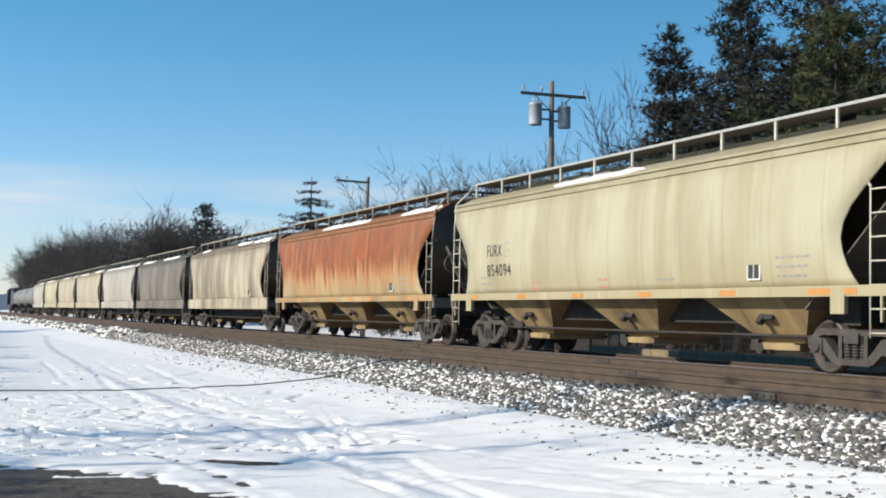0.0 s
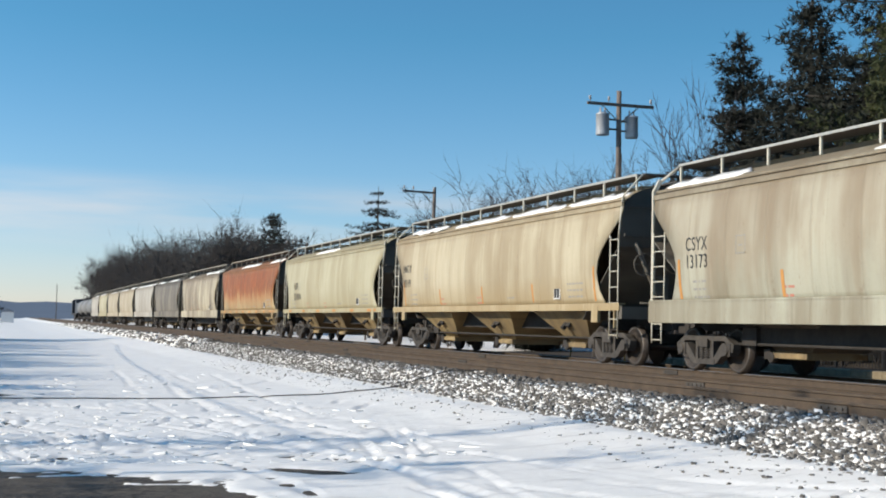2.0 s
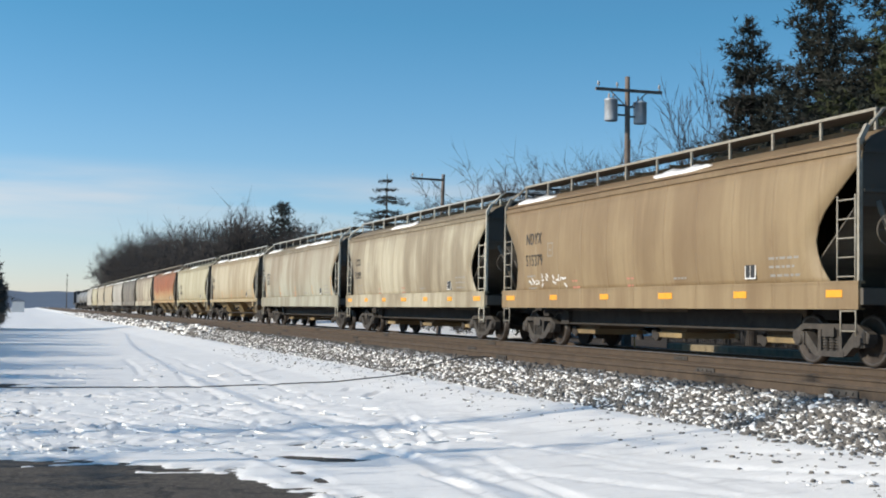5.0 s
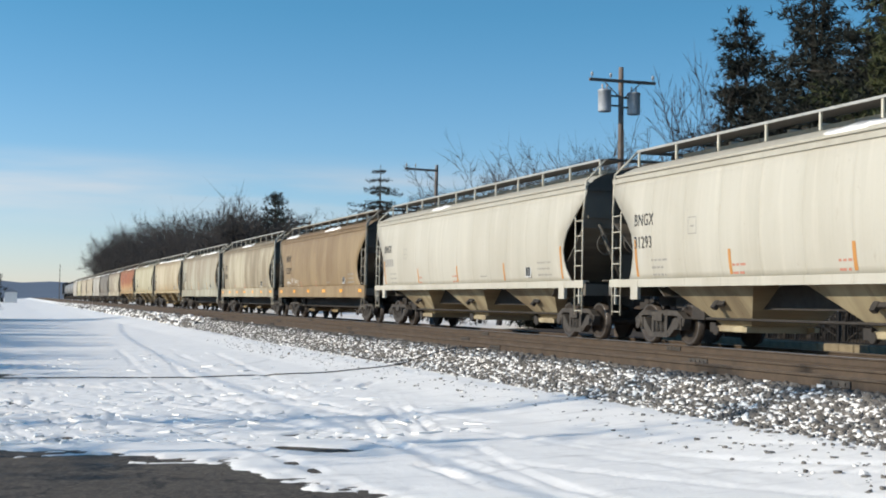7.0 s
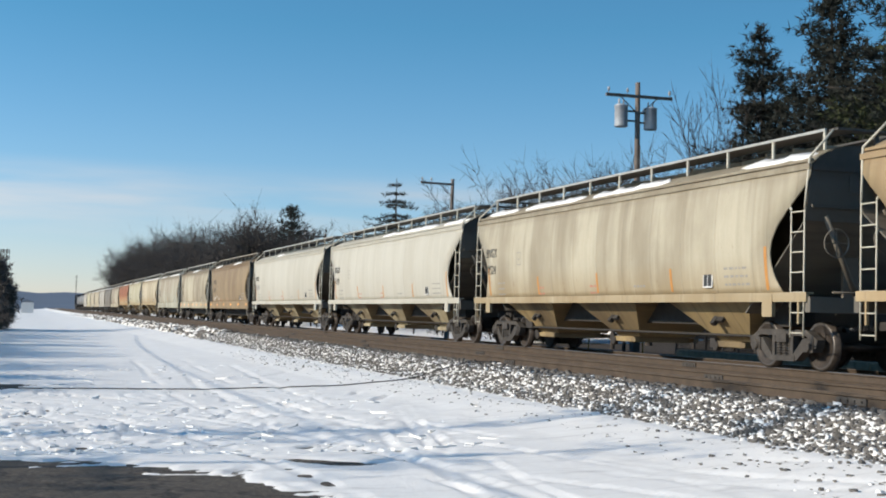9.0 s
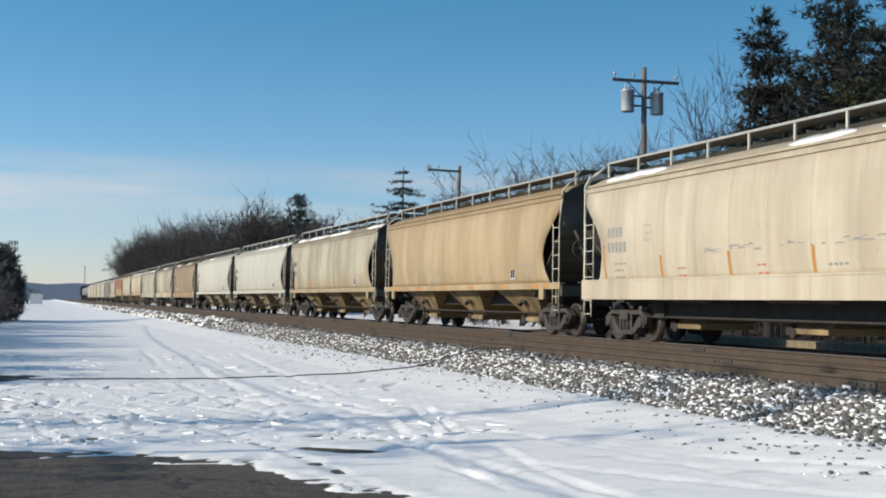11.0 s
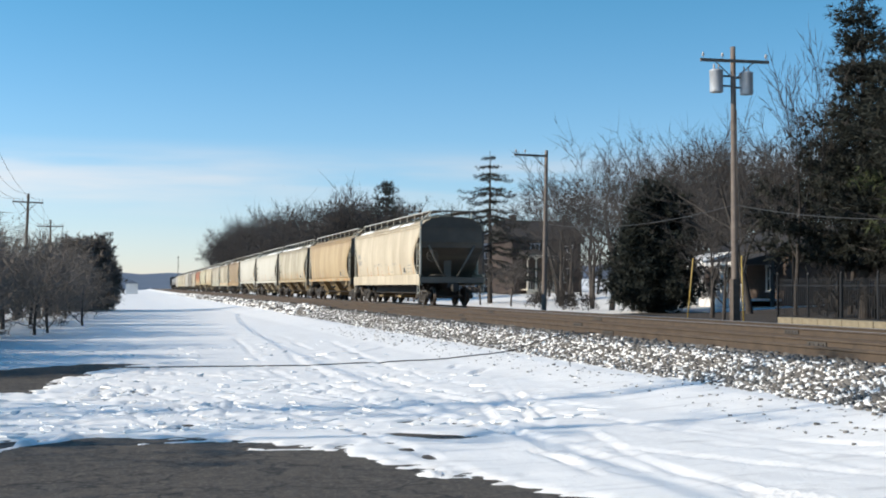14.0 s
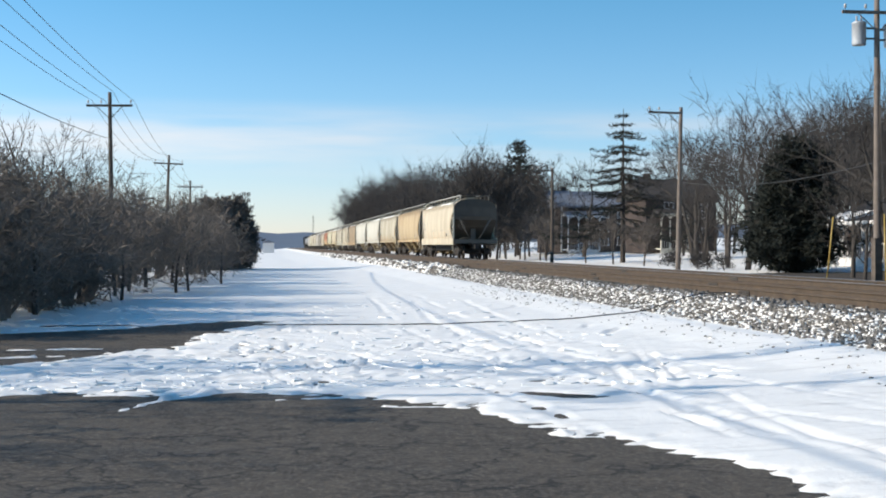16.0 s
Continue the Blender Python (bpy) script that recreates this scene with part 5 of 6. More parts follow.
def grow(rng, height, spread=0.55, levels=5, fork=3, first=0.28, up=0.35, r0=None, twig=0.012):
    """Limb by limb, each ending in a leader and side shoots: returns the segments of trunk, limbs and twigs."""
    trunk, crown, twigs = [], [], []
    r0 = r0 or height * 0.016

    def limb(p, d, ln, r, lev):
        n = 4 if lev < 2 else 2 if lev < 4 else 1
        pts, dirs = [p], []
        for i in range(n):
            d2 = d + Vector((rng.gauss(0, 1), rng.gauss(0, 1), rng.gauss(0, 0.6))) * (0.05 if lev == 0 else 0.11)
            d2.z += up * (0.16 if lev > 0 else 0)
            d = d2.normalized()
            dirs.append(d)
            pts.append(pts[-1] + d * (ln / n))
        rend = max(twig * 0.6, r * (0.62 if lev == 0 else 0.5))
        for i in range(n):
            ra, rb = r + (rend - r) * i / n, r + (rend - r) * (i + 1) / n
            (trunk if lev == 0 else twigs if lev == levels else crown).append((pts[i][:], pts[i + 1][:], ra, rb))
        if lev >= levels:
            return
        k = fork - 1 + (1 if rng.random() < 0.5 else 0) + (3 if lev == 0 else 0)
        spin = rng.uniform(0, 6.28)
        for q in range(k + 1):
            lead = q == k
            t = 1.0 if lead else (first + (1 - first) * (q + rng.random()) / k) if lev == 0 else (0.35 + 0.65 * (q + rng.random()) / k)
            i = min(n - 1, int(t * n))
            base = pts[i] + (pts[i + 1] - pts[i]) * (t * n - i)
            way = dirs[i]
            side = way.orthogonal().normalized()
            side = Matrix.Rotation(spin + 2.4 * q + rng.gauss(0, 0.4), 3, way) @ side
            ang = rng.uniform(0.05, 0.22) if lead else spread * rng.uniform(0.8, 1.65)
            nd = (way * math.cos(ang) + side * math.sin(ang)).normalized()
            limb(base, nd, ln * (0.66 if lead else 0.62 if lev else 0.78) * rng.uniform(0.75, 1.1), max(twig, rend * (0.9 if lead else 0.62)), lev + 1)
    limb(Vector((0, 0, -0.1)), Vector((rng.gauss(0, 0.04), rng.gauss(0, 0.04), 1)).normalized(), height * 0.38, r0, 0)
    return trunk, crown, twigs


def sprays(twigs, k, seed, long=0.8, thin=0.8):
    """Fine side twigs on every last twig."""
    rng = np.random.default_rng(seed)
    q = np.array([(*a, *b, r1) for a, b, r1, r2 in twigs])
    out = list(twigs)
    ln = np.linalg.norm(q[:, 3:6] - q[:, 0:3], axis=1, keepdims=True)
    for _ in range(k):
        base = q[:, 0:3] + (q[:, 3:6] - q[:, 0:3]) * rng.random((len(q), 1))
        way = (q[:, 3:6] - q[:, 0:3]) / (ln + 1e-9) + rng.normal(0, 0.65, (len(q), 3))
        tip = base + way * ln * long * rng.uniform(0.4, 1.1, (len(q), 1))
        out += [(tuple(base[i]), tuple(tip[i]), q[i, 6] * thin, q[i, 6] * 0.3) for i in range(len(q))]
    return out


def bare_tree(name, label, seed, height, bark=None, twigs=None, group="bare trees", spray=0, **kw):
    rng = random.Random(seed)
    t, c, w = grow(rng, height, **kw)
    if spray:
        w = sprays(w, spray, seed)
    e = thing(name, Matrix(), label, "tree", group)
    new("trunk", tubes_mesh("trunk", t, [bark or BARK], 8)).parent = e
    new("crown", branch_mesh("crown", c, w, [twigs or TWIG], 3)).parent = e
    return e


def ground_at(x, y):
    return float(base_height(np.array([x]), np.array([y]))[0])


def plant(proto, x, y, scale=1.0, turn=0.0, z=None):
    z = ground_at(x, y) if z is None else z
    return copy_thing(proto, pose(x, y, z, 0, 0, turn) @ Matrix.Scale(scale, 4))


def put(proto, x, y, scale=1.0, turn=0.0):
    proto.matrix_basis = pose(x, y, ground_at(x, y), 0, 0, turn) @ Matrix.Scale(scale, 4)
    return proto


def conifer(name, label, seed, height, base=1.2, width=3.2, whorls=26, per=7, tufts=9, droop=0.1, rise=0.25, needle=None, leaf=0.34, fill=10, curve=1.0, gap=0.0, group="evergreens", taper=0.8, girth=0.018, scatter=0.16):
    """A trunk with whorls of boughs, each bough set with tufts of needles."""
    rng = np.random.default_rng(seed)
    e = thing(name, Matrix(), label, "tree", group)
    ob = new("trunk", tubes_mesh("trunk", [((0, 0, -0.1), (0, 0, height * 0.5), height * girth, height * girth * 0.6), ((0, 0, height * 0.5), (0, 0, height), height * girth * 0.6, 0.02)], [BARK], 10))
    ob.parent = e
    boughs, centres, dirs = [], [], []
    for i in range(whorls):
        f = (i + rng.uniform(-0.3, 0.3)) / whorls
        f = min(max(f, 0), 0.995)
        z = base + (height - base) * f
        ln = width * (1 - f) ** taper * rng.uniform(0.65, 1.15) + 0.25
        for j in range(per):
            if rng.random() < gap:
                continue
            a = 2 * math.pi * (j + rng.uniform(-0.4, 0.4)) / per + i * 0.9
            l2 = ln * rng.uniform(0.45, 1.3)
            p = np.array([0, 0, z])
            n = 5
            for q in range(n):
                u = (q + 1) / n
                slope = rise - droop * 4 * u + curve * droop * 4.5 * u * u
                q2 = p + np.array([math.cos(a), math.sin(a), slope]) * l2 / n
                boughs.append((p, q2, 0.05 * (1 - u * 0.8) * (ln / 3 + 0.3), 0.05 * (1 - u) * (ln / 3 + 0.3) + 0.008))
                for w in range(max(1, int(tufts * l2 / width / n * 1.6 + rng.random()))):
                    if u < 0.5 and rng.random() < 0.65:
                        continue
                    centres.append(p + (q2 - p) * rng.random() + rng.normal(0, scatter, 3) * (0.5 + u))
                    dirs.append(np.array([math.cos(a), math.sin(a), 0.25]) + rng.normal(0, 0.55, 3))
                p = q2
    ob = new("branchwork", tubes_mesh("branchwork", boughs, [BARK], 3))
    ob.parent, ob["kind"] = e, "stuff"
    c, d = np.array(centres), np.array(dirs)
    d /= np.linalg.norm(d, axis=1, keepdims=True)
    m = len(c)
    # each tuft: thin three-cornered sprays round its own direction
    dd = d[:, None, :] + rng.normal(0, 0.75, (m, fill, 3))
    dd /= np.linalg.norm(dd, axis=2, keepdims=True)
    side = np.cross(dd, rng.normal(0, 1, (m, fill, 3)))
    side /= np.linalg.norm(side, axis=2, keepdims=True) + 1e-9
    ll = leaf * rng.uniform(0.5, 1.2, (m, fill, 1))
    p0 = c[:, None, :] - side * leaf * 0.075
    p1 = c[:, None, :] + side * leaf * 0.075
    p2 = c[:, None, :] + dd * ll
    v = np.stack([p0, p1, p2], 2).reshape(-1, 3)
    f = np.arange(len(v)).reshape(-1, 3)
    ob = new("needles", quad_mesh("needles", v, f, [needle or NEEDLE]))
    ob.parent = e
    return e


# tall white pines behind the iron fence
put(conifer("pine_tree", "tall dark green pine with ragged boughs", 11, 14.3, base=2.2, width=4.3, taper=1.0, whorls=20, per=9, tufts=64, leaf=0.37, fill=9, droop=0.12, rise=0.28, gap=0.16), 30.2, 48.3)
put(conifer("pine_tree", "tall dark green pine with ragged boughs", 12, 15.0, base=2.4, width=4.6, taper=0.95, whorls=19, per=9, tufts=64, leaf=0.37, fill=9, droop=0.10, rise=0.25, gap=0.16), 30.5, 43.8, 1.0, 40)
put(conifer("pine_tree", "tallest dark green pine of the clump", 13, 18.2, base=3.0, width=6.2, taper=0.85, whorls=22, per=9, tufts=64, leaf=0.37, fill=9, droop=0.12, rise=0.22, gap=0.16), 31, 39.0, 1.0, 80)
# this pine's sunlit look is painted into its brighter needles
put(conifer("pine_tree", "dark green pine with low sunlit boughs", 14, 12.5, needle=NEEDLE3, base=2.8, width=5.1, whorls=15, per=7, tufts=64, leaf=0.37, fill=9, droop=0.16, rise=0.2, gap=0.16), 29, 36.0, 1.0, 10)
put(conifer("pine_tree", "dark green pine behind the clump", 17, 14.0, base=3.0, width=5.1, whorls=16, per=7, tufts=64, leaf=0.37, fill=9, droop=0.14, rise=0.2, gap=0.16), 36, 46.0, 1.0, 10)
put(conifer("pine_tree", "dark pine filling the clump behind the fence", 24, 12.5, base=2.4, width=4.8, whorls=17, per=8, tufts=64, leaf=0.37, fill=9, droop=0.15, rise=0.2, gap=0.2), 34, 41.5, 1.0, 130)
put(conifer("pine_tree", "dark pine filling the clump behind the fence", 25, 12.0, base=2.2, width=4.8, whorls=17, per=8, tufts=64, leaf=0.37, fill=9, droop=0.15, rise=0.2, gap=0.2), 33, 33.0, 1.0, 200)
# thin spruce with drooping tiers beside the house
put(conifer("spruce_tree", "thin old spruce with drooping separate tiers", 15, 13.0, base=2.6, width=6.0, taper=0.95, whorls=17, per=9, tufts=60, droop=0.36, rise=0.05, needle=NEEDLE2, leaf=0.22, fill=9, scatter=0.05, curve=1.05), 30.5, 106)
put(conifer("pine_tree", "dense dark pine beyond the yards", 16, 15.2, base=2.0, width=6.4, taper=0.7, whorls=22, per=9, tufts=30, droop=0.1, rise=0.3, needle=NEEDLE2, leaf=0.5, fill=9), 34, 168)
# a broad dark cedar close to the line
put(conifer("cedar_tree", "broad dense dark cedar beside the tracks", 18, 7.0, base=0.0, width=2.5, taper=0.55, whorls=26, per=11, tufts=26, droop=0.05, rise=0.5, needle=NEEDLE2, leaf=0.42, fill=14), 28.5, 66.0)
put(conifer("cedar_tree", "dense dark cedar beside the tracks", 19, 5.0, base=0.2, width=2.3, whorls=20, per=9, tufts=20, droop=0.05, rise=0.5, needle=NEEDLE2, leaf=0.42, fill=12), 29.5, 70.0)

# small dense street trees along the far side of the line
DENSE = [bare_tree("small_tree", "small bare tree with a dense dark crown on a clean stem", 30 + i, 5.2, levels=4, fork=4, spray=2, first=0.35, spread=0.62, up=0.24, twig=0.016, r0=0.085, twigs=BUSH, group="small trees by the tracks") for i in range(3)]
_spots = [(28, 91.7, 0.85), (28, 100, 0.95), (28, 108.7, 0.9), (27.5, 122, 1.25), (28, 127, 1.3), (27.5, 132, 1.35), (28, 137, 1.35), (27.6, 143, 1.4), (28, 149, 1.4)]
for _i, (_x, _y, _s) in enumerate(_spots):
    (plant if _i > 2 else lambda p, *a: put(p, *a))(DENSE[_i % 3], _x, _y, _s, 70 * _i)

# bare trees in the yards
BARE = [bare_tree("bare_tree", "tall bare winter tree with fine grey twigs", 50 + i, 12.0, levels=5, fork=3, first=0.3, spread=0.58, up=0.24, twig=0.012) for i in range(4)]
_rng2 = random.Random(8)
put(bare_tree("bare_tree", "slim bare tree with upright stems by the pole", 61, 12.6, levels=5, fork=3, first=0.2, spread=0.36, up=0.75, twig=0.011, r0=0.11), 27.2, 48.6)
_yard = [(31.3, 90, 1.0), (35.6, 139, 1.32), (30, 80, 0.85), (33, 88, 0.95), (34, 76, 1.0), (31, 60, 0.85), (36, 67, 1.05), (33, 54, 0.9), (40, 84, 1.1), (38, 96, 1.1), (43, 72, 1.15), (44, 108, 1.2), (26.5, 55.0, 0.62),
         (29, 74, 0.8), (38, 58, 1.0), (42, 62, 1.1), (47, 92, 1.2), (35, 101, 0.95), (48, 80, 1.2), (45, 66, 1.1), (25.2, 51.2, 0.5), (34.1, 84, 1.0), (32.2, 143, 1.15), (36.5, 104, 0.8), (40.5, 113, 0.9), (34.4, 97, 0.7)]
for _i, (_x, _y, _s) in enumerate(_yard):
    _s *= 0.96
    (plant if _i > 3 else lambda p, *a: put(p, *a))(BARE[_i % 4], _x, _y, _s, _rng2.uniform(0, 360))


def woods(name, label, spots, seed, levels=4, fork=3, twig=0.028, material=None, first=0.25, spread=0.58, spray=6):
    """A far wood: many trees in one mesh."""
    protos = []
    for i in range(5):
        t, c, w = grow(random.Random(seed + i), 10.0, levels=levels, fork=fork, first=first, spread=spread, up=0.26, twig=twig)
        w = sprays(w, spray, seed + i, 0.95, 0.55)
        protos.append([np.array([(*a, *b, r1, r2) for a, b, r1, r2 in q]) for q in (t + c, w)])
    rng = np.random.default_rng(seed)
    blocks = [[], []]
    for x, y, h in spots:
        pick = protos[rng.integers(5)]
        a = rng.uniform(0, 6.28)
        s = h / 10.0
        for k in (0, 1):
            p = pick[k].copy()
            for o in (0, 3):
                px, py = p[:, o] * math.cos(a) - p[:, o + 1] * math.sin(a), p[:, o] * math.sin(a) + p[:, o + 1] * math.cos(a)
                p[:, o], p[:, o + 1] = px * s + x, py * s + y
                p[:, o + 2] = p[:, o + 2] * s + ground_at(x, y)
            blocks[k].append(p)
    limbs, fine = (np.concatenate(q) for q in blocks)
    me = branch_mesh(name, [(r[0:3], r[3:6], r[6], r[7]) for r in limbs], [(r[0:3], r[3:6], r[6], r[7]) for r in fine], [material or TWIG])
    tagged(new(name, me), label, "woods", kind="stuff")


_r = np.random.default_rng(21)
_far = []
for _k in range(125):
    _y = 125 + 330 * _r.random()
    _far.append((22 + 0.02 * (_y - 125) + 30 * _r.random() ** 1.6 * min(1.0, max(0.15, (_y - 120) / 70)) + float(bend(_y)), _y, _r.uniform(0.88, 1.08) * float(np.interp(_y, (125, 180, 300, 455), (11.0, 16.2, 19.5, 20.0)))))
woods("far_woods", "bare grey-brown woods along the far side of the line", _far, 70, twig=0.034)
_mid = [(_r.uniform(42, 80), _r.uniform(48, 150), _r.uniform(14.5, 17.5)) for _k in range(95)] + [(_r.uniform(37, 60), _r.uniform(26, 60), _r.uniform(10, 13)) for _k in range(40)]
_mid = [q for q in _mid if not (q[1] > 122 and q[0] < 54)]
woods("yard_woods", "dense bare woods behind the houses", _mid, 90, twig=0.026, spray=5)
_left = [(_r.uniform(-32, -11), _r.uniform(60, 260), _r.uniform(5.5, 9)) for _k in range(30)]
woods("west_woods", "bare brushy woods beyond the pole line", _left, 110, twig=0.022)

_scrub = [(-6.3 + 0.062 * (_y - 26) - 5 * _r.random() ** 1.5, _y, _r.uniform(3.2, 5.0)) for _y in np.linspace(24, 92, 52)]
_scrub += [(-5.2 + 0.062 * (_y - 26) - 0.9 * _r.random(), _y, _r.uniform(1.6, 2.6)) for _y in np.linspace(23, 39, 20)]
woods("scrub", "dark leafless scrub behind the row of trees", _scrub, 150, levels=4, fork=4, twig=0.012, material=HEDGE, first=0.02, spread=0.7, spray=1)

_under = [(_r.uniform(39, 66), _r.uniform(52, 122), _r.uniform(3.5, 7.0)) for _k in range(44)]
woods("understory", "dark leafless thicket among the yard trees", _under, 190, levels=4, fork=3, twig=0.018, material=TWIG, first=0.03, spread=0.7, spray=4)
# brush added to deepen the dark under the pines, its twigs painted as shaded
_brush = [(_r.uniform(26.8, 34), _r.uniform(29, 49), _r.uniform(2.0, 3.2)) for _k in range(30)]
woods("brush", "leafless brush under the pines behind the fence, coloured shade-dark", _brush, 170, levels=4, fork=3, twig=0.014, material=SHADE_TWIG, first=0.02, spread=0.75, spray=3)

# the row of low bushy trees beside the field
ROW = [bare_tree("bushy_tree", "low bare tree with a thick dark crown at the field's edge", 130 + i, 4.9, levels=4, fork=4, spray=3, first=0.10, spread=0.72, up=0.16, twig=0.012, r0=0.075, twigs=HEDGE, bark=BARK, group="trees at the field's edge") for i in range(3)]
_row = [(-5.3, 27.5, 0.9), (-5.0, 30.4, 0.95), (-5.6, 33.5, 1.0), (-3.9, 38.3, 0.85), (-4.8, 36.0, 0.95), (-2.7, 44.0, 0.8), (-2.4, 46.0, 0.85), (-1.5, 54.5, 0.8), (-4.2, 50, 1.0), (-3.2, 60, 1.0), (-7.0, 31, 1.0), (-7.2, 37, 1.05),
        (-6.2, 42, 1.05), (-5.8, 48, 1.05), (-6.5, 55, 1.1), (-4.8, 66, 1.1), (-7.0, 26.0, 1.0), (-3.6, 72, 1.1), (-2.9, 79, 1.1), (-8.8, 28.5, 1.05), (-8.6, 34, 1.1), (-8.5, 44, 1.1), (-6.3, 28.4, 0.95), (-6.0, 35.2, 0.9), (-4.4, 41.5, 0.9), (-4.4, 45.6, 0.95), (-3.6, 55.6, 1.0), (-5.2, 60.5, 1.1), (-2.6, 66, 0.95), (-2.9, 74, 0.9), (-3.4, 83, 1.0), (-10.5, 31, 1.1), (-10.5, 38, 1.1), (-10, 50, 1.1)]
for _i, (_x, _y, _s) in enumerate(_row):
    (plant if _i > 2 else lambda p, *a: put(p, *a))(ROW[_i % 3], _x, _y, _s, 57 * _i)
put(conifer("cedar_tree", "round dark cedar at the end of the row", 22, 4.5, base=0.0, width=1.25, taper=0.42, whorls=28, per=10, tufts=30, droop=0.02, rise=0.5, needle=HEDGE, leaf=0.4, fill=14), -1.75, 90)
put(conifer("cedar_tree", "round dark cedar at the end of the row", 23, 4.2, base=0.0, width=1.3, taper=0.42, whorls=26, per=10, tufts=30, droop=0.02, rise=0.5, needle=HEDGE, leaf=0.4, fill=14), -2.9, 86)
# tall bare trees west of the field; those out of view are added to shade the snow
for _i, (_x, _y, _s) in enumerate(((-10.6, 68, 0.8), (-14, 86, 0.92), (-15, 70, 0.8), (-16, 20.5, 0.9), (-13, 9.0, 0.6), (-13.4, 11.5, 0.64), (-12.6, 10.3, 0.56), (-13, 12.8, 0.6), (-15.5, 34, 0.85), (-17, 44, 0.9), (-13, 58, 0.7), (-16, 110, 0.9), (-12, 31, 0.36), (-12.6, 38.5, 0.42), (-11.6, 46, 0.46), (-12.2, 52, 0.62), (-11.4, 60, 0.6), (-10.8, 77, 0.66), (-10.4, 64, 0.5), (-11.5, 14.6, 0.5), (-12.5, 16.2, 0.55), (-11.8, 17.6, 0.48))):
    plant(BARE[_i % 4], _x, _y, _s, 40 + 77 * _i)

# slim firs added out of view beside the drive, only to cast long shadows over the field
for _y, _s in ((14.0, 31), (17.3, 32)):
    put(conifer("fir_tree", "tall slim fir out of view, added to cast a shadow band", _s, 16.0, base=1.5, width=2.2, whorls=22, per=7, tufts=13, leaf=0.3, fill=6, droop=0.1, rise=0.2, gap=0.55, needle=NEEDLE2, girth=0.007), -17.5, _y)


# ---- poles and wires ----
def insulator(parent, x, y, z):
    bm = bmesh.new()
    lathe(bm, [(0.015, 0), (0.015, 0.10), (0.06, 0.11), (0.045, 0.17), (0.055, 0.18), (0.035, 0.25), (0.01, 0.26)], (x, y, z), 2, 8)
    part("insulator", fix(bm), PORCELAIN, parent)


def utility_pole(x, y, height, label, wood, arm=2.6, arm_axis="x", arm_off=0.0, lean=(0, 0), arm_drop=0.55, transformers=0, braces=True, group="utility poles"):
    p = thing("utility_pole", pose(x, y, ground_at(x, y), lean[0], lean[1], 0), label, "utility pole", group)
    bm = bmesh.new()
    n = 8
    lathe(bm, [(0.155 - 0.055 * i / n, height * i / n - (0.3 if i == 0 else 0)) for i in range(n + 1)], (0, 0, 0), 2, 12)
    part("pole", fix(bm), wood, p)
    if arm:
        z = height - arm_drop
        bm = bmesh.new()
        s = (arm, 0.10, 0.12) if arm_axis == "x" else (0.10, arm, 0.12)
        off = (arm_off, -0.15, z) if arm_axis == "x" else (-0.15, arm_off, z)
        box(bm, off, s)
        cross = part("crossarm", fix(bm), wood, p)
        if braces:
            bm = bmesh.new()
            for e in ((-1, 1) if not arm_off else (math.copysign(1, arm_off),)):
                q = arm_off * 0.6 + e * arm * (0.28 if not arm_off else 0.1)
                a = (q, -0.13, z - 0.04) if arm_axis == "x" else (-0.13, q, z - 0.04)
                tube(bm, a, (0, -0.1, z - 0.75) if arm_axis == "x" else (-0.1, 0, z - 0.75), 0.022, n=5)
            part("brace", fix(bm), wood, p)
        for e in (-0.46, -0.18, 0.46):
            q = arm_off + e * arm
            insulator(cross, *((q, -0.15, z + 0.06) if arm_axis == "x" else (-0.15, q, z + 0.06)))
    for k in range(transformers):
        s = -1 if k == 0 else 1
        q = ((-0.74, 0, height - 1.4) if k == 0 else (0.58, 0, height - 1.45))
        bm = bmesh.new()
        lathe(bm, [(0.10, -0.48), (0.26, -0.47), (0.27, -0.42), (0.27, 0.36), (0.285, 0.37), (0.285, 0.41), (0.20, 0.46), (0.05, 0.48)], q, 2, 18)
        can = part("transformer", fix(bm), GALV, p, "grey transformer can")
        bm = bmesh.new()
        for w in (-0.1, 0.1):
            lathe(bm, [(0.03, 0.42), (0.05, 0.48), (0.03, 0.54), (0.045, 0.60), (0.02, 0.68)], (q[0] + w, q[1], q[2]), 2, 8)
        part("bushing", fix(bm), PORCELAIN, can)
        for w in (0.2, -0.2):
            bm = bmesh.new()
            box(bm, (q[0] * 0.4, 0, q[2] + w), (abs(q[0]) * 0.8, 0.12, 0.06))
            part("bracket", fix(bm), STEEL, p)
    return p


def wire(a, b, sag, r=0.013, label="black overhead line wire"):
    a, b = Vector(a), Vector(b)
    pts = []
    for i in range(17):
        t = i / 16
        q = a.lerp(b, t)
        q.z -= sag * 4 * t * (1 - t)
        pts.append(q)
    ob = new("wire", tubes_mesh("wire", [(pts[i][:], pts[i + 1][:], r, r) for i in range(16)], [WIRE], 5))
    return tagged(ob, label, "wire", "overhead wires")


r1 = utility_pole(24, 47.7, 11.2, "weathered wooden pole with two grey transformer cans", POLEWOOD, arm=3.0, transformers=2, lean=(0, -0.4), arm_drop=0.6)
bm = bmesh.new()
for q in range(2):
    tube(bm, (0.06, 0.12 - 0.24 * q, 0.0), (0.06, 0.12 - 0.24 * q, 8.6), 0.025, n=5)
box(bm, (-0.02, 0, 0.85), (0.3, 0.34, 1.9))
part("conduit", fix(bm), POLEDARK, r1, "dark conduit up the pole")
utility_pole(24, 72, 9.5, "thin grey wooden pole with a one-sided crossarm", POLEWOOD, arm=2.0, arm_off=-1.0, lean=(0, 0.9), arm_drop=0.35)
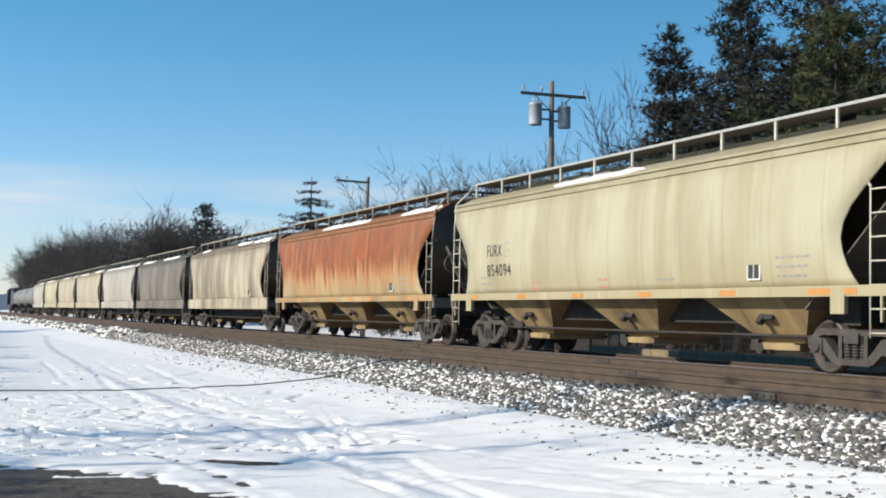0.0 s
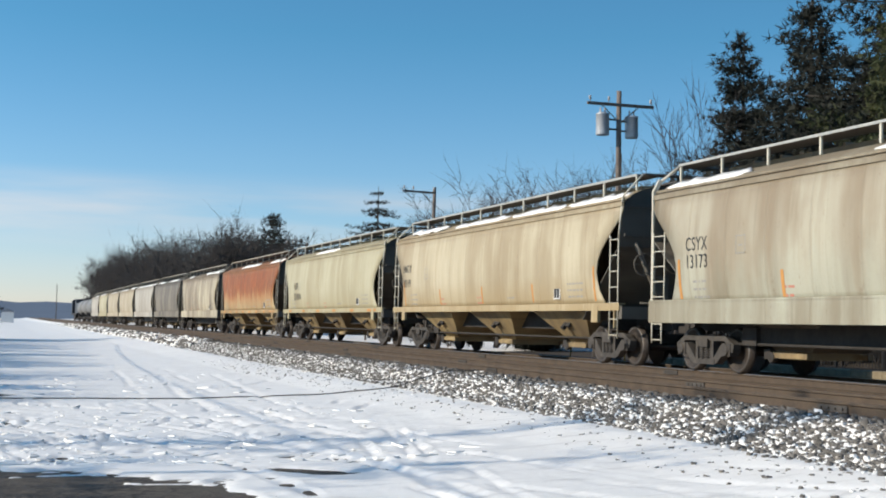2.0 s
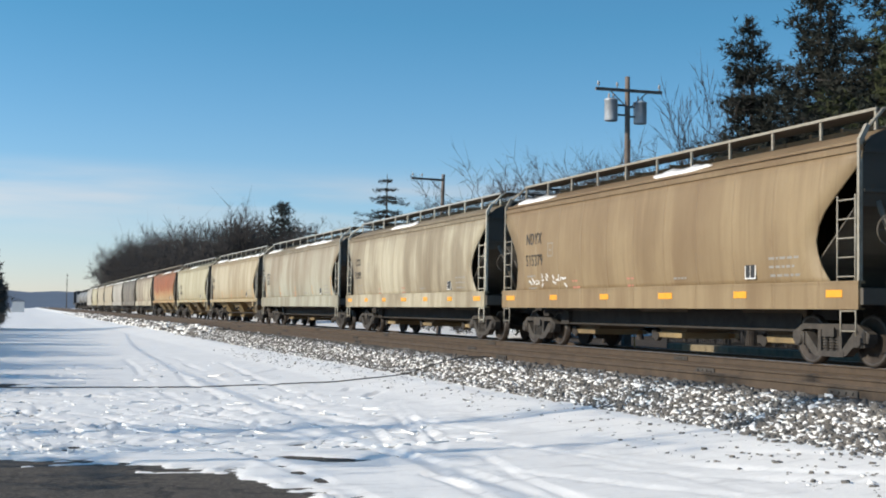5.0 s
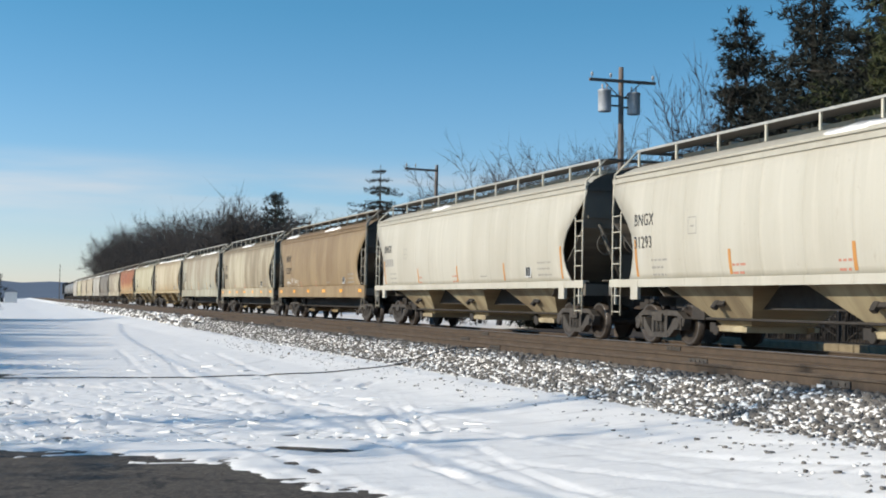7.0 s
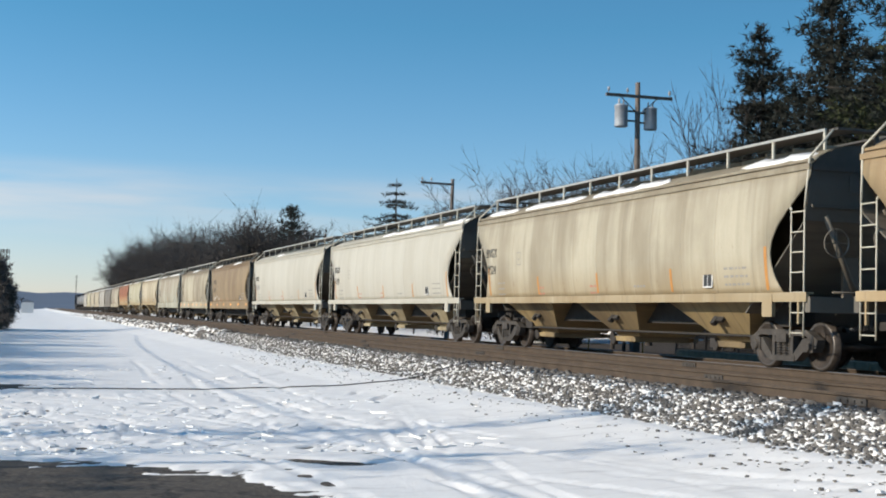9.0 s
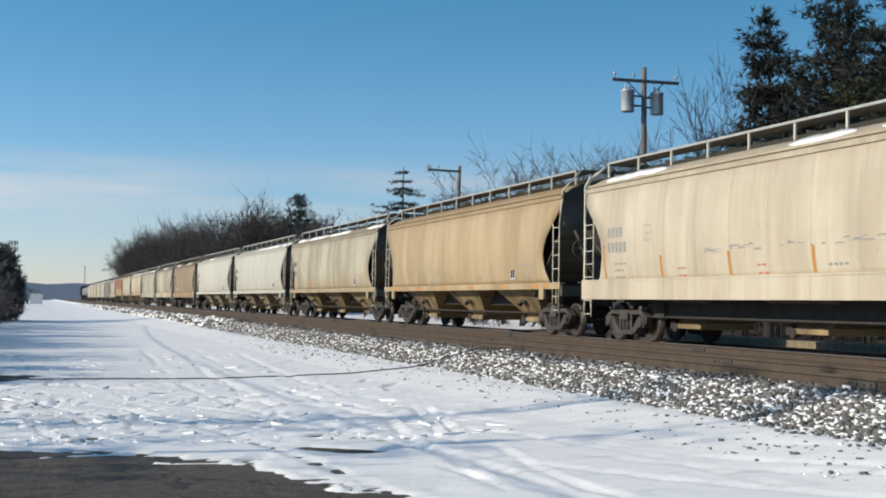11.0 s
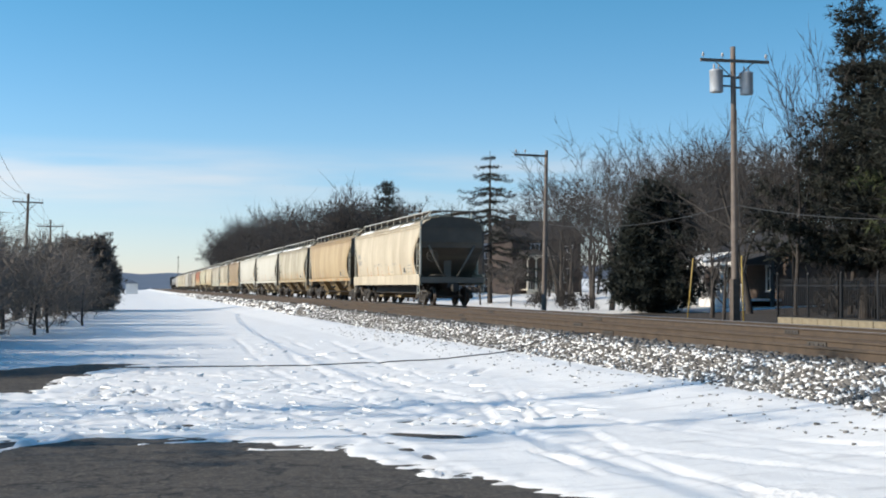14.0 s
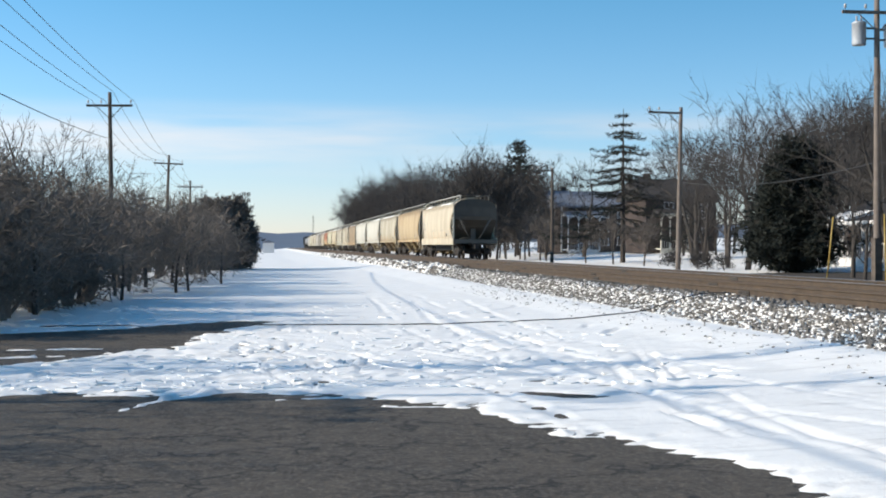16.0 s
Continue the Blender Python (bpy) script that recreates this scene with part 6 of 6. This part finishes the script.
utility_pole(24, 104.3, 7.9, "short dark wooden pole with a crossarm", POLEDARK, arm=1.8, arm_off=-0.9, arm_drop=0.2)
for _k, (_y, _h, _ln) in enumerate(((-10.0, 10.2, 0.0), (73.7, 10.1, 1.0), (115, 9.5, -1.8), (158, 9.4, 0.5), (200, 9.4, 0), (243, 9.4, 0), (286, 9.4, 0.4))):
    _p = utility_pole(-8.0, _y, _h, "dark wooden pole in the line along the field", POLEDARK, arm=2.5 if _k < 3 else 3.0, lean=(0, -_ln), arm_drop=0.75, group="pole line along the field")
_tops = [(-10.0, 10.2), (73.7, 10.1), (115, 9.5), (158, 9.4), (200, 9.4), (243, 9.4), (286, 9.4)]
for (_y1, _h1), (_y2, _h2) in zip(_tops, _tops[1:]):
    for _x, _dz in ((-9.15, -0.45), (-8.45, -0.45), (-6.85, -0.45), (-8.0, 0.05)):
        wire((_x, _y1, _h1 + _dz), (_x, _y2, _h2 + _dz), 0.9)
    wire((-8.1, _y1, _h1 - 3.4), (-8.1, _y2, _h2 - 2.6), 0.9, 0.018)
wire((24, 47.7, 5.0), (24, 72, 5.4), 0.5, 0.016, "slack grey service cable between the poles")
wire((24, 20, 4.3), (24, 47.7, 5.0), 0.9, 0.016, "slack grey service cable between the poles")
# yellow guards on the pole's guy wires
for _y, _dx in ((51.2, 0.1), (46.2, 0.2)):
    _g = thing("guy_guard", pose(23.4 + _dx, _y, ground_at(23.4, _y)), "yellow plastic guard on a pole guy wire", "guy guard", "guy guards")
    bm = bmesh.new()
    tube(bm, (0, 0, -0.1), (0.03, (47.7 - _y) * 0.16, 2.7), 0.028, 0.028, 8)
    part("guard", fix(bm), plain("yellow_guard", (0.34, 0.23, 0.05), (0.44, 0.31, 0.08), 5, 0.5), _g)
    wire((23.4 + _dx + 0.03, _y + (47.7 - _y) * 0.16, 2.9), (24, 47.7, 9.0), 0.0, 0.012, "taut steel guy wire")

# lattice mast far up the line
mast = thing("lattice_mast", pose(-3.6, 400, 0), "slim steel lattice mast far up the line", "mast")
bm = bmesh.new()
for _a in range(3):
    _w = 2 * math.pi * _a / 3
    tube(bm, (0.6 * math.cos(_w), 0.6 * math.sin(_w), 0), (0.35 * math.cos(_w), 0.35 * math.sin(_w), 18), 0.09, n=5)
for _k in range(18):
    for _a in range(3):
        _w, _v = 2 * math.pi * _a / 3, 2 * math.pi * (_a + 1) / 3
        _r1, _r2 = 0.6 - 0.25 * _k / 18, 0.6 - 0.25 * (_k + 1) / 18
        tube(bm, (_r1 * math.cos(_w), _r1 * math.sin(_w), _k), (_r2 * math.cos(_v), _r2 * math.sin(_v), _k + 1), 0.05, n=4)
part("lattice", fix(bm), POLEDARK, mast)
bm = bmesh.new()
for _z in (15.6, 17.4):
    for _a in range(6):
        _w = _a * math.pi / 3
        box(bm, (1.1 * math.cos(_w), 1.1 * math.sin(_w), _z), (0.3, 0.3, 1.3))
        tube(bm, (0, 0, _z), (1.1 * math.cos(_w), 1.1 * math.sin(_w), _z), 0.05, n=4)
part("antenna", fix(bm), POLEDARK, mast)


far_mast = thing("radio_mast", pose(25.2, 600, 0), "thin grey radio mast beyond the woods", "mast")
bm = bmesh.new()
tube(bm, (0, 0, -0.5), (0, 0, 16.0), 0.22, 0.10, 6)
for _z in (11.0, 13.0, 15.0):
    box(bm, (0, 0, _z), (0.9, 0.2, 0.25))
part("pole", fix(bm), POLEDARK, far_mast)


# ---- houses and yards beyond the line ----
SIDING_D = plain("dark_brick_wall", (0.035, 0.026, 0.022), (0.085, 0.062, 0.052), 3, 0.9)
SIDING_G = plain("grey_siding", (0.06, 0.06, 0.062), (0.12, 0.12, 0.12), 3, 0.8)
SIDING_C = plain("cream_siding", (0.50, 0.45, 0.36), (0.62, 0.57, 0.47), 3, 0.7)
TRIM = plain("white_trim_paint", (0.60, 0.59, 0.57), (0.74, 0.73, 0.71), 5, 0.6)
DARKROOF = plain("dark_shingle_roof", (0.020, 0.018, 0.017), (0.05, 0.045, 0.042), 3, 0.9)
SLATE = plain("slate_roof", (0.10, 0.11, 0.13), (0.24, 0.26, 0.30), 3, 0.6)
GLASS = plain("dark_window_glass", (0.015, 0.018, 0.022), (0.04, 0.045, 0.05), 2, 0.08)
IRON = plain("black_iron", (0.012, 0.012, 0.013), (0.035, 0.034, 0.034), 9, 0.5, 0.4)
LIMESTONE = plain("yellow_limestone", (0.13, 0.105, 0.065), (0.24, 0.20, 0.13), 4, 0.9, 0, 0.5)


def house(x, y, w, d, h, roof_h, wall, label, turn=0, porch=None, windows=(), chimney=True, ridge="y", roofing=None, boards=None, trim=None, porch_snow=False):
    """A house with its long side w along y, its front at -x towards the line."""
    trim = trim or TRIM
    e = thing("house", pose(x, y, ground_at(x, y) - 0.1, 0, 0, turn), label, "house", "houses beyond the line")
    bm = bmesh.new()
    box(bm, (d / 2, 0, h / 2), (d, w, h))
    part("wall", fix(bm), wall, e)
    bm = bmesh.new()
    o = 0.45
    if ridge == "y":
        extrude_poly(bm, [(-o, h - 0.1), (d + o, h - 0.1), (d + o, h + 0.05), (d / 2, h + roof_h), (-o, h + 0.05)], 1, -w / 2 - o, w / 2 + o)
    else:
        extrude_poly(bm, [(-w / 2 - o, h - 0.1), (w / 2 + o, h - 0.1), (w / 2 + o, h + 0.05), (0, h + roof_h), (-w / 2 - o, h + 0.05)], 0, -o, d + o)
    roof = part("roof", fix(bm), roofing or DARKROOF, e)
    if chimney:
        bm = bmesh.new()
        box(bm, (d * 0.55, w * 0.28, h + roof_h * 0.8), (0.7, 0.6, 2.0))
        box(bm, (d * 0.55, w * 0.28, h + roof_h * 0.8 + 1.02), (0.85, 0.75, 0.12))
        part("chimney", fix(bm), SIDING_D, roof)
    for (wy, wz, ww, wh) in windows:
        bm = bmesh.new()
        for a, b, c2, d2 in ((0, wh / 2, ww + 0.24, 0.12), (0, -wh / 2, ww + 0.30, 0.12), (-ww / 2, 0, 0.12, wh), (ww / 2, 0, 0.12, wh), (0, 0, ww, 0.06), (0, 0, 0.05, wh)):
            box(bm, (-0.03, wy + a, wz + b), (0.10, c2, d2))
        win = part("window", fix(bm), TRIM, e, "white-framed sash window")
        bm = bmesh.new()
        box(bm, (-0.008, wy, wz), (0.02, ww, wh))
        part("pane", fix(bm), GLASS, win)
    for s in (-1, 1):
        bm = bmesh.new()
        box(bm, (-0.02, s * (w / 2 - 0.08), h / 2), (0.08, 0.18, h - 0.12))
        part("corner_board", fix(bm), boards or wall, e)
    if porch:
        depth, pw, pz, py = porch
        bm = bmesh.new()
        box(bm, (-depth / 2, py, 0.45), (depth, pw, 0.14))
        box(bm, (-depth + 0.04, py, 0.20), (0.06, pw, 0.4))
        deck = part("porch_deck", fix(bm), trim, e)
        bm = bmesh.new()
        extrude_poly(bm, [(-depth - 0.3, pz), (0, pz), (0, pz + 0.8), (-depth - 0.3, pz + 0.16)], 1, py - pw / 2 - 0.2, py + pw / 2 + 0.2)
        pr = part("porch_roof", fix(bm), roofing or DARKROOF, e)
        bm = bmesh.new()
        box(bm, (-depth - 0.31, py, pz + 0.06), (0.05, pw + 0.4, 0.2))
        part("fascia", fix(bm), trim, pr)
        if porch_snow:
            bm = bmesh.new()
            extrude_poly(bm, [(-depth - 0.32, pz + 0.17), (-0.4, pz + 0.70), (-0.6, pz + 0.86), (-depth * 0.6, pz + 0.62), (-depth - 0.30, pz + 0.26)], 1, py + pw * 0.05, py + pw / 2 + 0.15)
            part("roof_snow", fix(bm), SNOW, pr, "snow lying on the porch roof")
        # arched brackets between the posts
        bm = bmesh.new()
        for q in range(3):
            a, b2 = py - pw / 2 + 0.1 + (pw - 0.2) * q / 3, py - pw / 2 + 0.1 + (pw - 0.2) * (q + 1) / 3
            for w in range(8):
                u1, u2 = w / 8, (w + 1) / 8
                z1, z2 = (pz - 0.05 - 0.45 * abs(2 * u - 1) ** 2.5 for u in (u1, u2))
                tube(bm, (-depth + 0.12, a + (b2 - a) * u1, z1), (-depth + 0.12, a + (b2 - a) * u2, z2), 0.05, n=4)
        part("porch_arch", fix(bm), trim, e)
        k = 4
        for q in range(k):
            yy = py - pw / 2 + 0.1 + (pw - 0.2) * q / (k - 1)
            bm = bmesh.new()
            lathe(bm, [(0.14, 0.52), (0.14, 0.62), (0.09, 0.68), (0.08, pz - 0.25), (0.13, pz - 0.15), (0.13, pz)], (-depth + 0.12, yy, 0), 2, 10)
            part("porch_post", fix(bm), trim, e)
        bm = bmesh.new()
        box(bm, (-depth + 0.12, py, 1.35), (0.06, pw - 0.3, 0.06))
        for q in range(int(pw / 0.25)):
            box(bm, (-depth + 0.12, py - pw / 2 + 0.25 + q * 0.25, 0.95), (0.04, 0.04, 0.8))
        part("railing", fix(bm), trim, deck)
    return e


house(37, 72, 11, 9, 3.3, 1.6, SIDING_D, "dark house with a white-posted front porch", porch=(2.4, 8.5, 2.5, 0), porch_snow=True, windows=((-3, 1.7, 0.9, 1.5), (3, 1.7, 0.9, 1.5)))
house(36.5, 48.6, 9, 9, 4.6, 3.0, SIDING_G, "grey-sided house with tall white-framed windows behind the fence", windows=((1.6, 1.9, 0.95, 1.9), (-1.6, 1.9, 0.95, 1.9)), ridge="x")
house(42.7, 160, 9.5, 14, 5.9, 2.3, SIDING_D, "large dark brick house with pale slate porch roof and white trim", turn=90, porch=(2.6, 4.2, 4.6, 2.4), windows=((-3.2, 2.0, 1.1, 1.9), (-0.9, 2.0, 1.1, 1.9), (-3.2, 4.6, 1.1, 1.6), (-0.9, 4.6, 1.1, 1.6)), roofing=SLATE, boards=TRIM)
house(46, 137, 8, 10, 6.0, 2.4, SIDING_D, "dark brick house with a tall cream porch facing the line", turn=90, porch=(2.2, 3.2, 4.1, 1.4), windows=((-2.4, 2.0, 1.0, 1.6), (-2.4, 4.6, 1.0, 1.5), (1.4, 4.9, 1.0, 1.3)), trim=SIDING_C)
# small white shed by the line in the distance
shed = thing("shed", pose(2.4, 300, 0), "small white shed far up the line", "shed")
bm = bmesh.new()
box(bm, (0, 0, 1.2), (2.6, 3, 2.5))
part("wall", fix(bm), TRIM, shed)
bm = bmesh.new()
extrude_poly(bm, [(-1.5, 2.35), (1.5, 2.35), (0, 3.1)], 1, -1.7, 1.7)
part("roof", fix(bm), SLATE, shed)

# dark brown sheet over the ground under the pines, with ragged edges
DARK_GROUND = plain("dark_brown_ground", (0.020, 0.016, 0.012), (0.060, 0.046, 0.034), 1.5, 0.95, 0, 0.6, dist=0.04)
_lx, _ly = np.meshgrid(np.linspace(21.6, 39, 60), np.linspace(26, 66, 110))
_in = np.minimum(np.minimum(_lx - 22.6, 38.5 - _lx), np.minimum(_ly - 27, 64 - _ly)) * 0.35 + 1.3 * fbm(_lx * 0.35, _ly * 0.35, 4, 71) + 0.15
_lz = base_height(_lx, _ly) + 0.05 * np.clip(_in, -1, 0.6) + 0.012
_k = 60
_lf = np.array([(r * _k + c, r * _k + c + 1, (r + 1) * _k + c + 1, (r + 1) * _k + c) for r in range(109) for c in range(_k - 1)])
tagged(new("litter", quad_mesh("litter", np.stack([_lx, _ly, _lz], -1).reshape(-1, 3), _lf, [DARK_GROUND], True)), "dark brown ground under the pines", "leaf litter", kind="structure")

# black iron fence in panels
fence = thing("iron_fence", pose(25.4, 0, 0), "black iron picket fence in front of the yard", "fence")
_picket = bmesh.new()
tube(_picket, (0, 0, 0.12), (0, 0, 1.72), 0.016, n=5)
tube(_picket, (0, 0, 1.72), (0, 0, 1.84), 0.022, 0.002, 5)
_pm = bpy.data.meshes.new("picket")
fix(_picket).to_mesh(_pm)
_picket.free()
_pm.materials.append(IRON)
for _k in range(125):
    _o = new("picket", _pm)
    _o.parent, _o.location = fence, (0, 28 + _k * 0.15, 0.22)
for _k in range(9):
    bm = bmesh.new()
    box(bm, (0, 28 + _k * 2.35, 1.15), (0.08, 0.08, 2.0))
    lathe(bm, [(0.05, 2.15), (0.06, 2.2), (0.02, 2.28)], (0, 28 + _k * 2.35, 0), 2, 8)
    part("post", fix(bm), IRON, fence)
for _z in (0.55, 1.75):
    bm = bmesh.new()
    box(bm, (0, 37.4, _z), (0.04, 18.8, 0.04))
    part("rail", fix(bm), IRON, fence)

# low limestone wall: courses of separate blocks
wall_low = thing("stone_wall", pose(20.6, 0, ground_at(20.6, 30)), "low yellow limestone retaining wall beside the line", "wall", kind="structure")
_y = 20.0
_blocks = []
for _k in range(3):
    bm = bmesh.new()
    _w = (0.72, 0.9, 0.6)[_k]
    box(bm, (0, 0, 0), (0.42, _w, 0.25))
    bmesh.ops.bevel(bm, geom=bm.edges[:], offset=0.02, segments=1, affect="EDGES")
    _me = bpy.data.meshes.new("block")
    bm.to_mesh(_me)
    bm.free()
    _me.materials.append(LIMESTONE)
    _blocks.append((_me, _w))
for _c in range(2):
    _y = 20.0 + 0.3 * _c
    while _y < 37.2:
        _me, _w = random.choice(_blocks)
        _o = new("block", _me)
        _o.parent, _o.location = wall_low, (random.uniform(-0.012, 0.012), _y + _w / 2, 0.10 + 0.26 * _c)
        _y += _w + 0.012

# parked car behind the fence, under the trees
CARBODY = plain("dark_car_paint", (0.012, 0.012, 0.014), (0.025, 0.025, 0.028), 2, 0.25)
TYRE = plain("tyre_rubber", (0.012, 0.012, 0.012), (0.03, 0.03, 0.03), 9, 0.9)
pc = thing("parked_car", pose(31.5, 50.5, ground_at(31.5, 50.5) + 0.25, 0, 0, 0), "dark saloon car parked in the yard behind the fence", "car")
bm = bmesh.new()
extrude_poly(bm, [(-2.2, 0.32), (2.2, 0.32), (2.25, 0.75), (1.5, 0.92), (0.8, 1.38), (-0.9, 1.40), (-1.6, 0.98), (-2.25, 0.90)], 0, -0.85, 0.85)
bmesh.ops.bevel(bm, geom=bm.edges[:], offset=0.06, segments=2, affect="EDGES")
part("body", fix(bm), CARBODY, pc)
bm = bmesh.new()
for _s in (-1, 1):
    extrude_poly(bm, [(1.2, 0.95), (0.72, 1.3), (-0.85, 1.32), (-1.35, 0.99)], 0, _s * 0.852, _s * 0.865)
part("window", fix(bm), GLASS, pc)
for _yy in (-1.35, 1.35):
    for _s in (-1, 1):
        bm = bmesh.new()
        lathe(bm, [(0.15, -0.1), (0.31, -0.1), (0.33, -0.06), (0.33, 0.06), (0.31, 0.1), (0.15, 0.1)], (_s * 0.76, _yy, 0.33), 0, 18)
        part("wheel", fix(bm), TYRE, pc)

# a thin dark line over the snow to the track, built as a tube
_cx = np.linspace(-4.2, 9.9, 60)
_cy = 26.05 + 0.12 * fbm(_cx * 0.35, _cx * 0, 2, 4)
_cz = ground_height(_cx.copy(), _cy) + 0.012 + 0.07 * np.clip((_cx - 7.9) / 0.4, 0, 1)
_cp = np.stack([_cx, _cy, _cz], -1)
_dark_line = new("cable", tubes_mesh("cable", [(_cp[i], _cp[i + 1], 0.013, 0.013) for i in range(59)], [WIRE], 6))
tagged(_dark_line, "thin dark line over the snow to the track", "cable")

# low bare shrubs at the foot of the yards
SHRUB = [bare_tree("shrub", "low bare tangled shrub in the snow", 160 + i, 1.5, levels=4, fork=5, first=0.05, spread=0.7, up=0.3, twig=0.008, r0=0.03, group="shrubs") for i in range(2)]
for _i, (_x, _y) in enumerate(((27.5, 74), (27, 77), (28, 80), (27.4, 83), (28, 86), (30, 51), (27, 75.5))):
    (plant if _i > 1 else lambda p, *a: put(p, *a))(SHRUB[_i % 2], _x, _y, 1.0 + 0.1 * (_i % 3), 47 * _i)

# wooded hills on the horizon; the blue of distant haze is painted into their colour
HILL = plain("haze_blue_hill", (0.075, 0.105, 0.155), (0.10, 0.135, 0.19), 0.01, 1.0, coord="Object")
_hx = np.linspace(-1500, 2200, 120)
_top = 20 + 20 * (0.4 + fbm(_hx * 0.009, _hx * 0 + 3, 3, 5)) + 4 * fbm(_hx * 0.05, _hx * 0, 2, 8)
_lie = ((660, -1.0), (900, 0.32), (1250, 0.72), (1560, 1.0), (1900, -0.3))
_v = np.concatenate([np.stack([_hx, _y + 0 * _hx, (_top if _z == 1.0 else _z + 0 * _hx if _z < 0 else _z * _top)], -1) for _y, _z in _lie])
_n = len(_hx)
_f = np.array([(r * _n + i, r * _n + i + 1, (r + 1) * _n + i + 1, (r + 1) * _n + i) for r in range(len(_lie) - 1) for i in range(_n - 1)])
tagged(new("backdrop", quad_mesh("backdrop", _v, _f, [HILL], True)), "wooded hills on the horizon, coloured in haze blue", "hills", kind="structure")

motions()
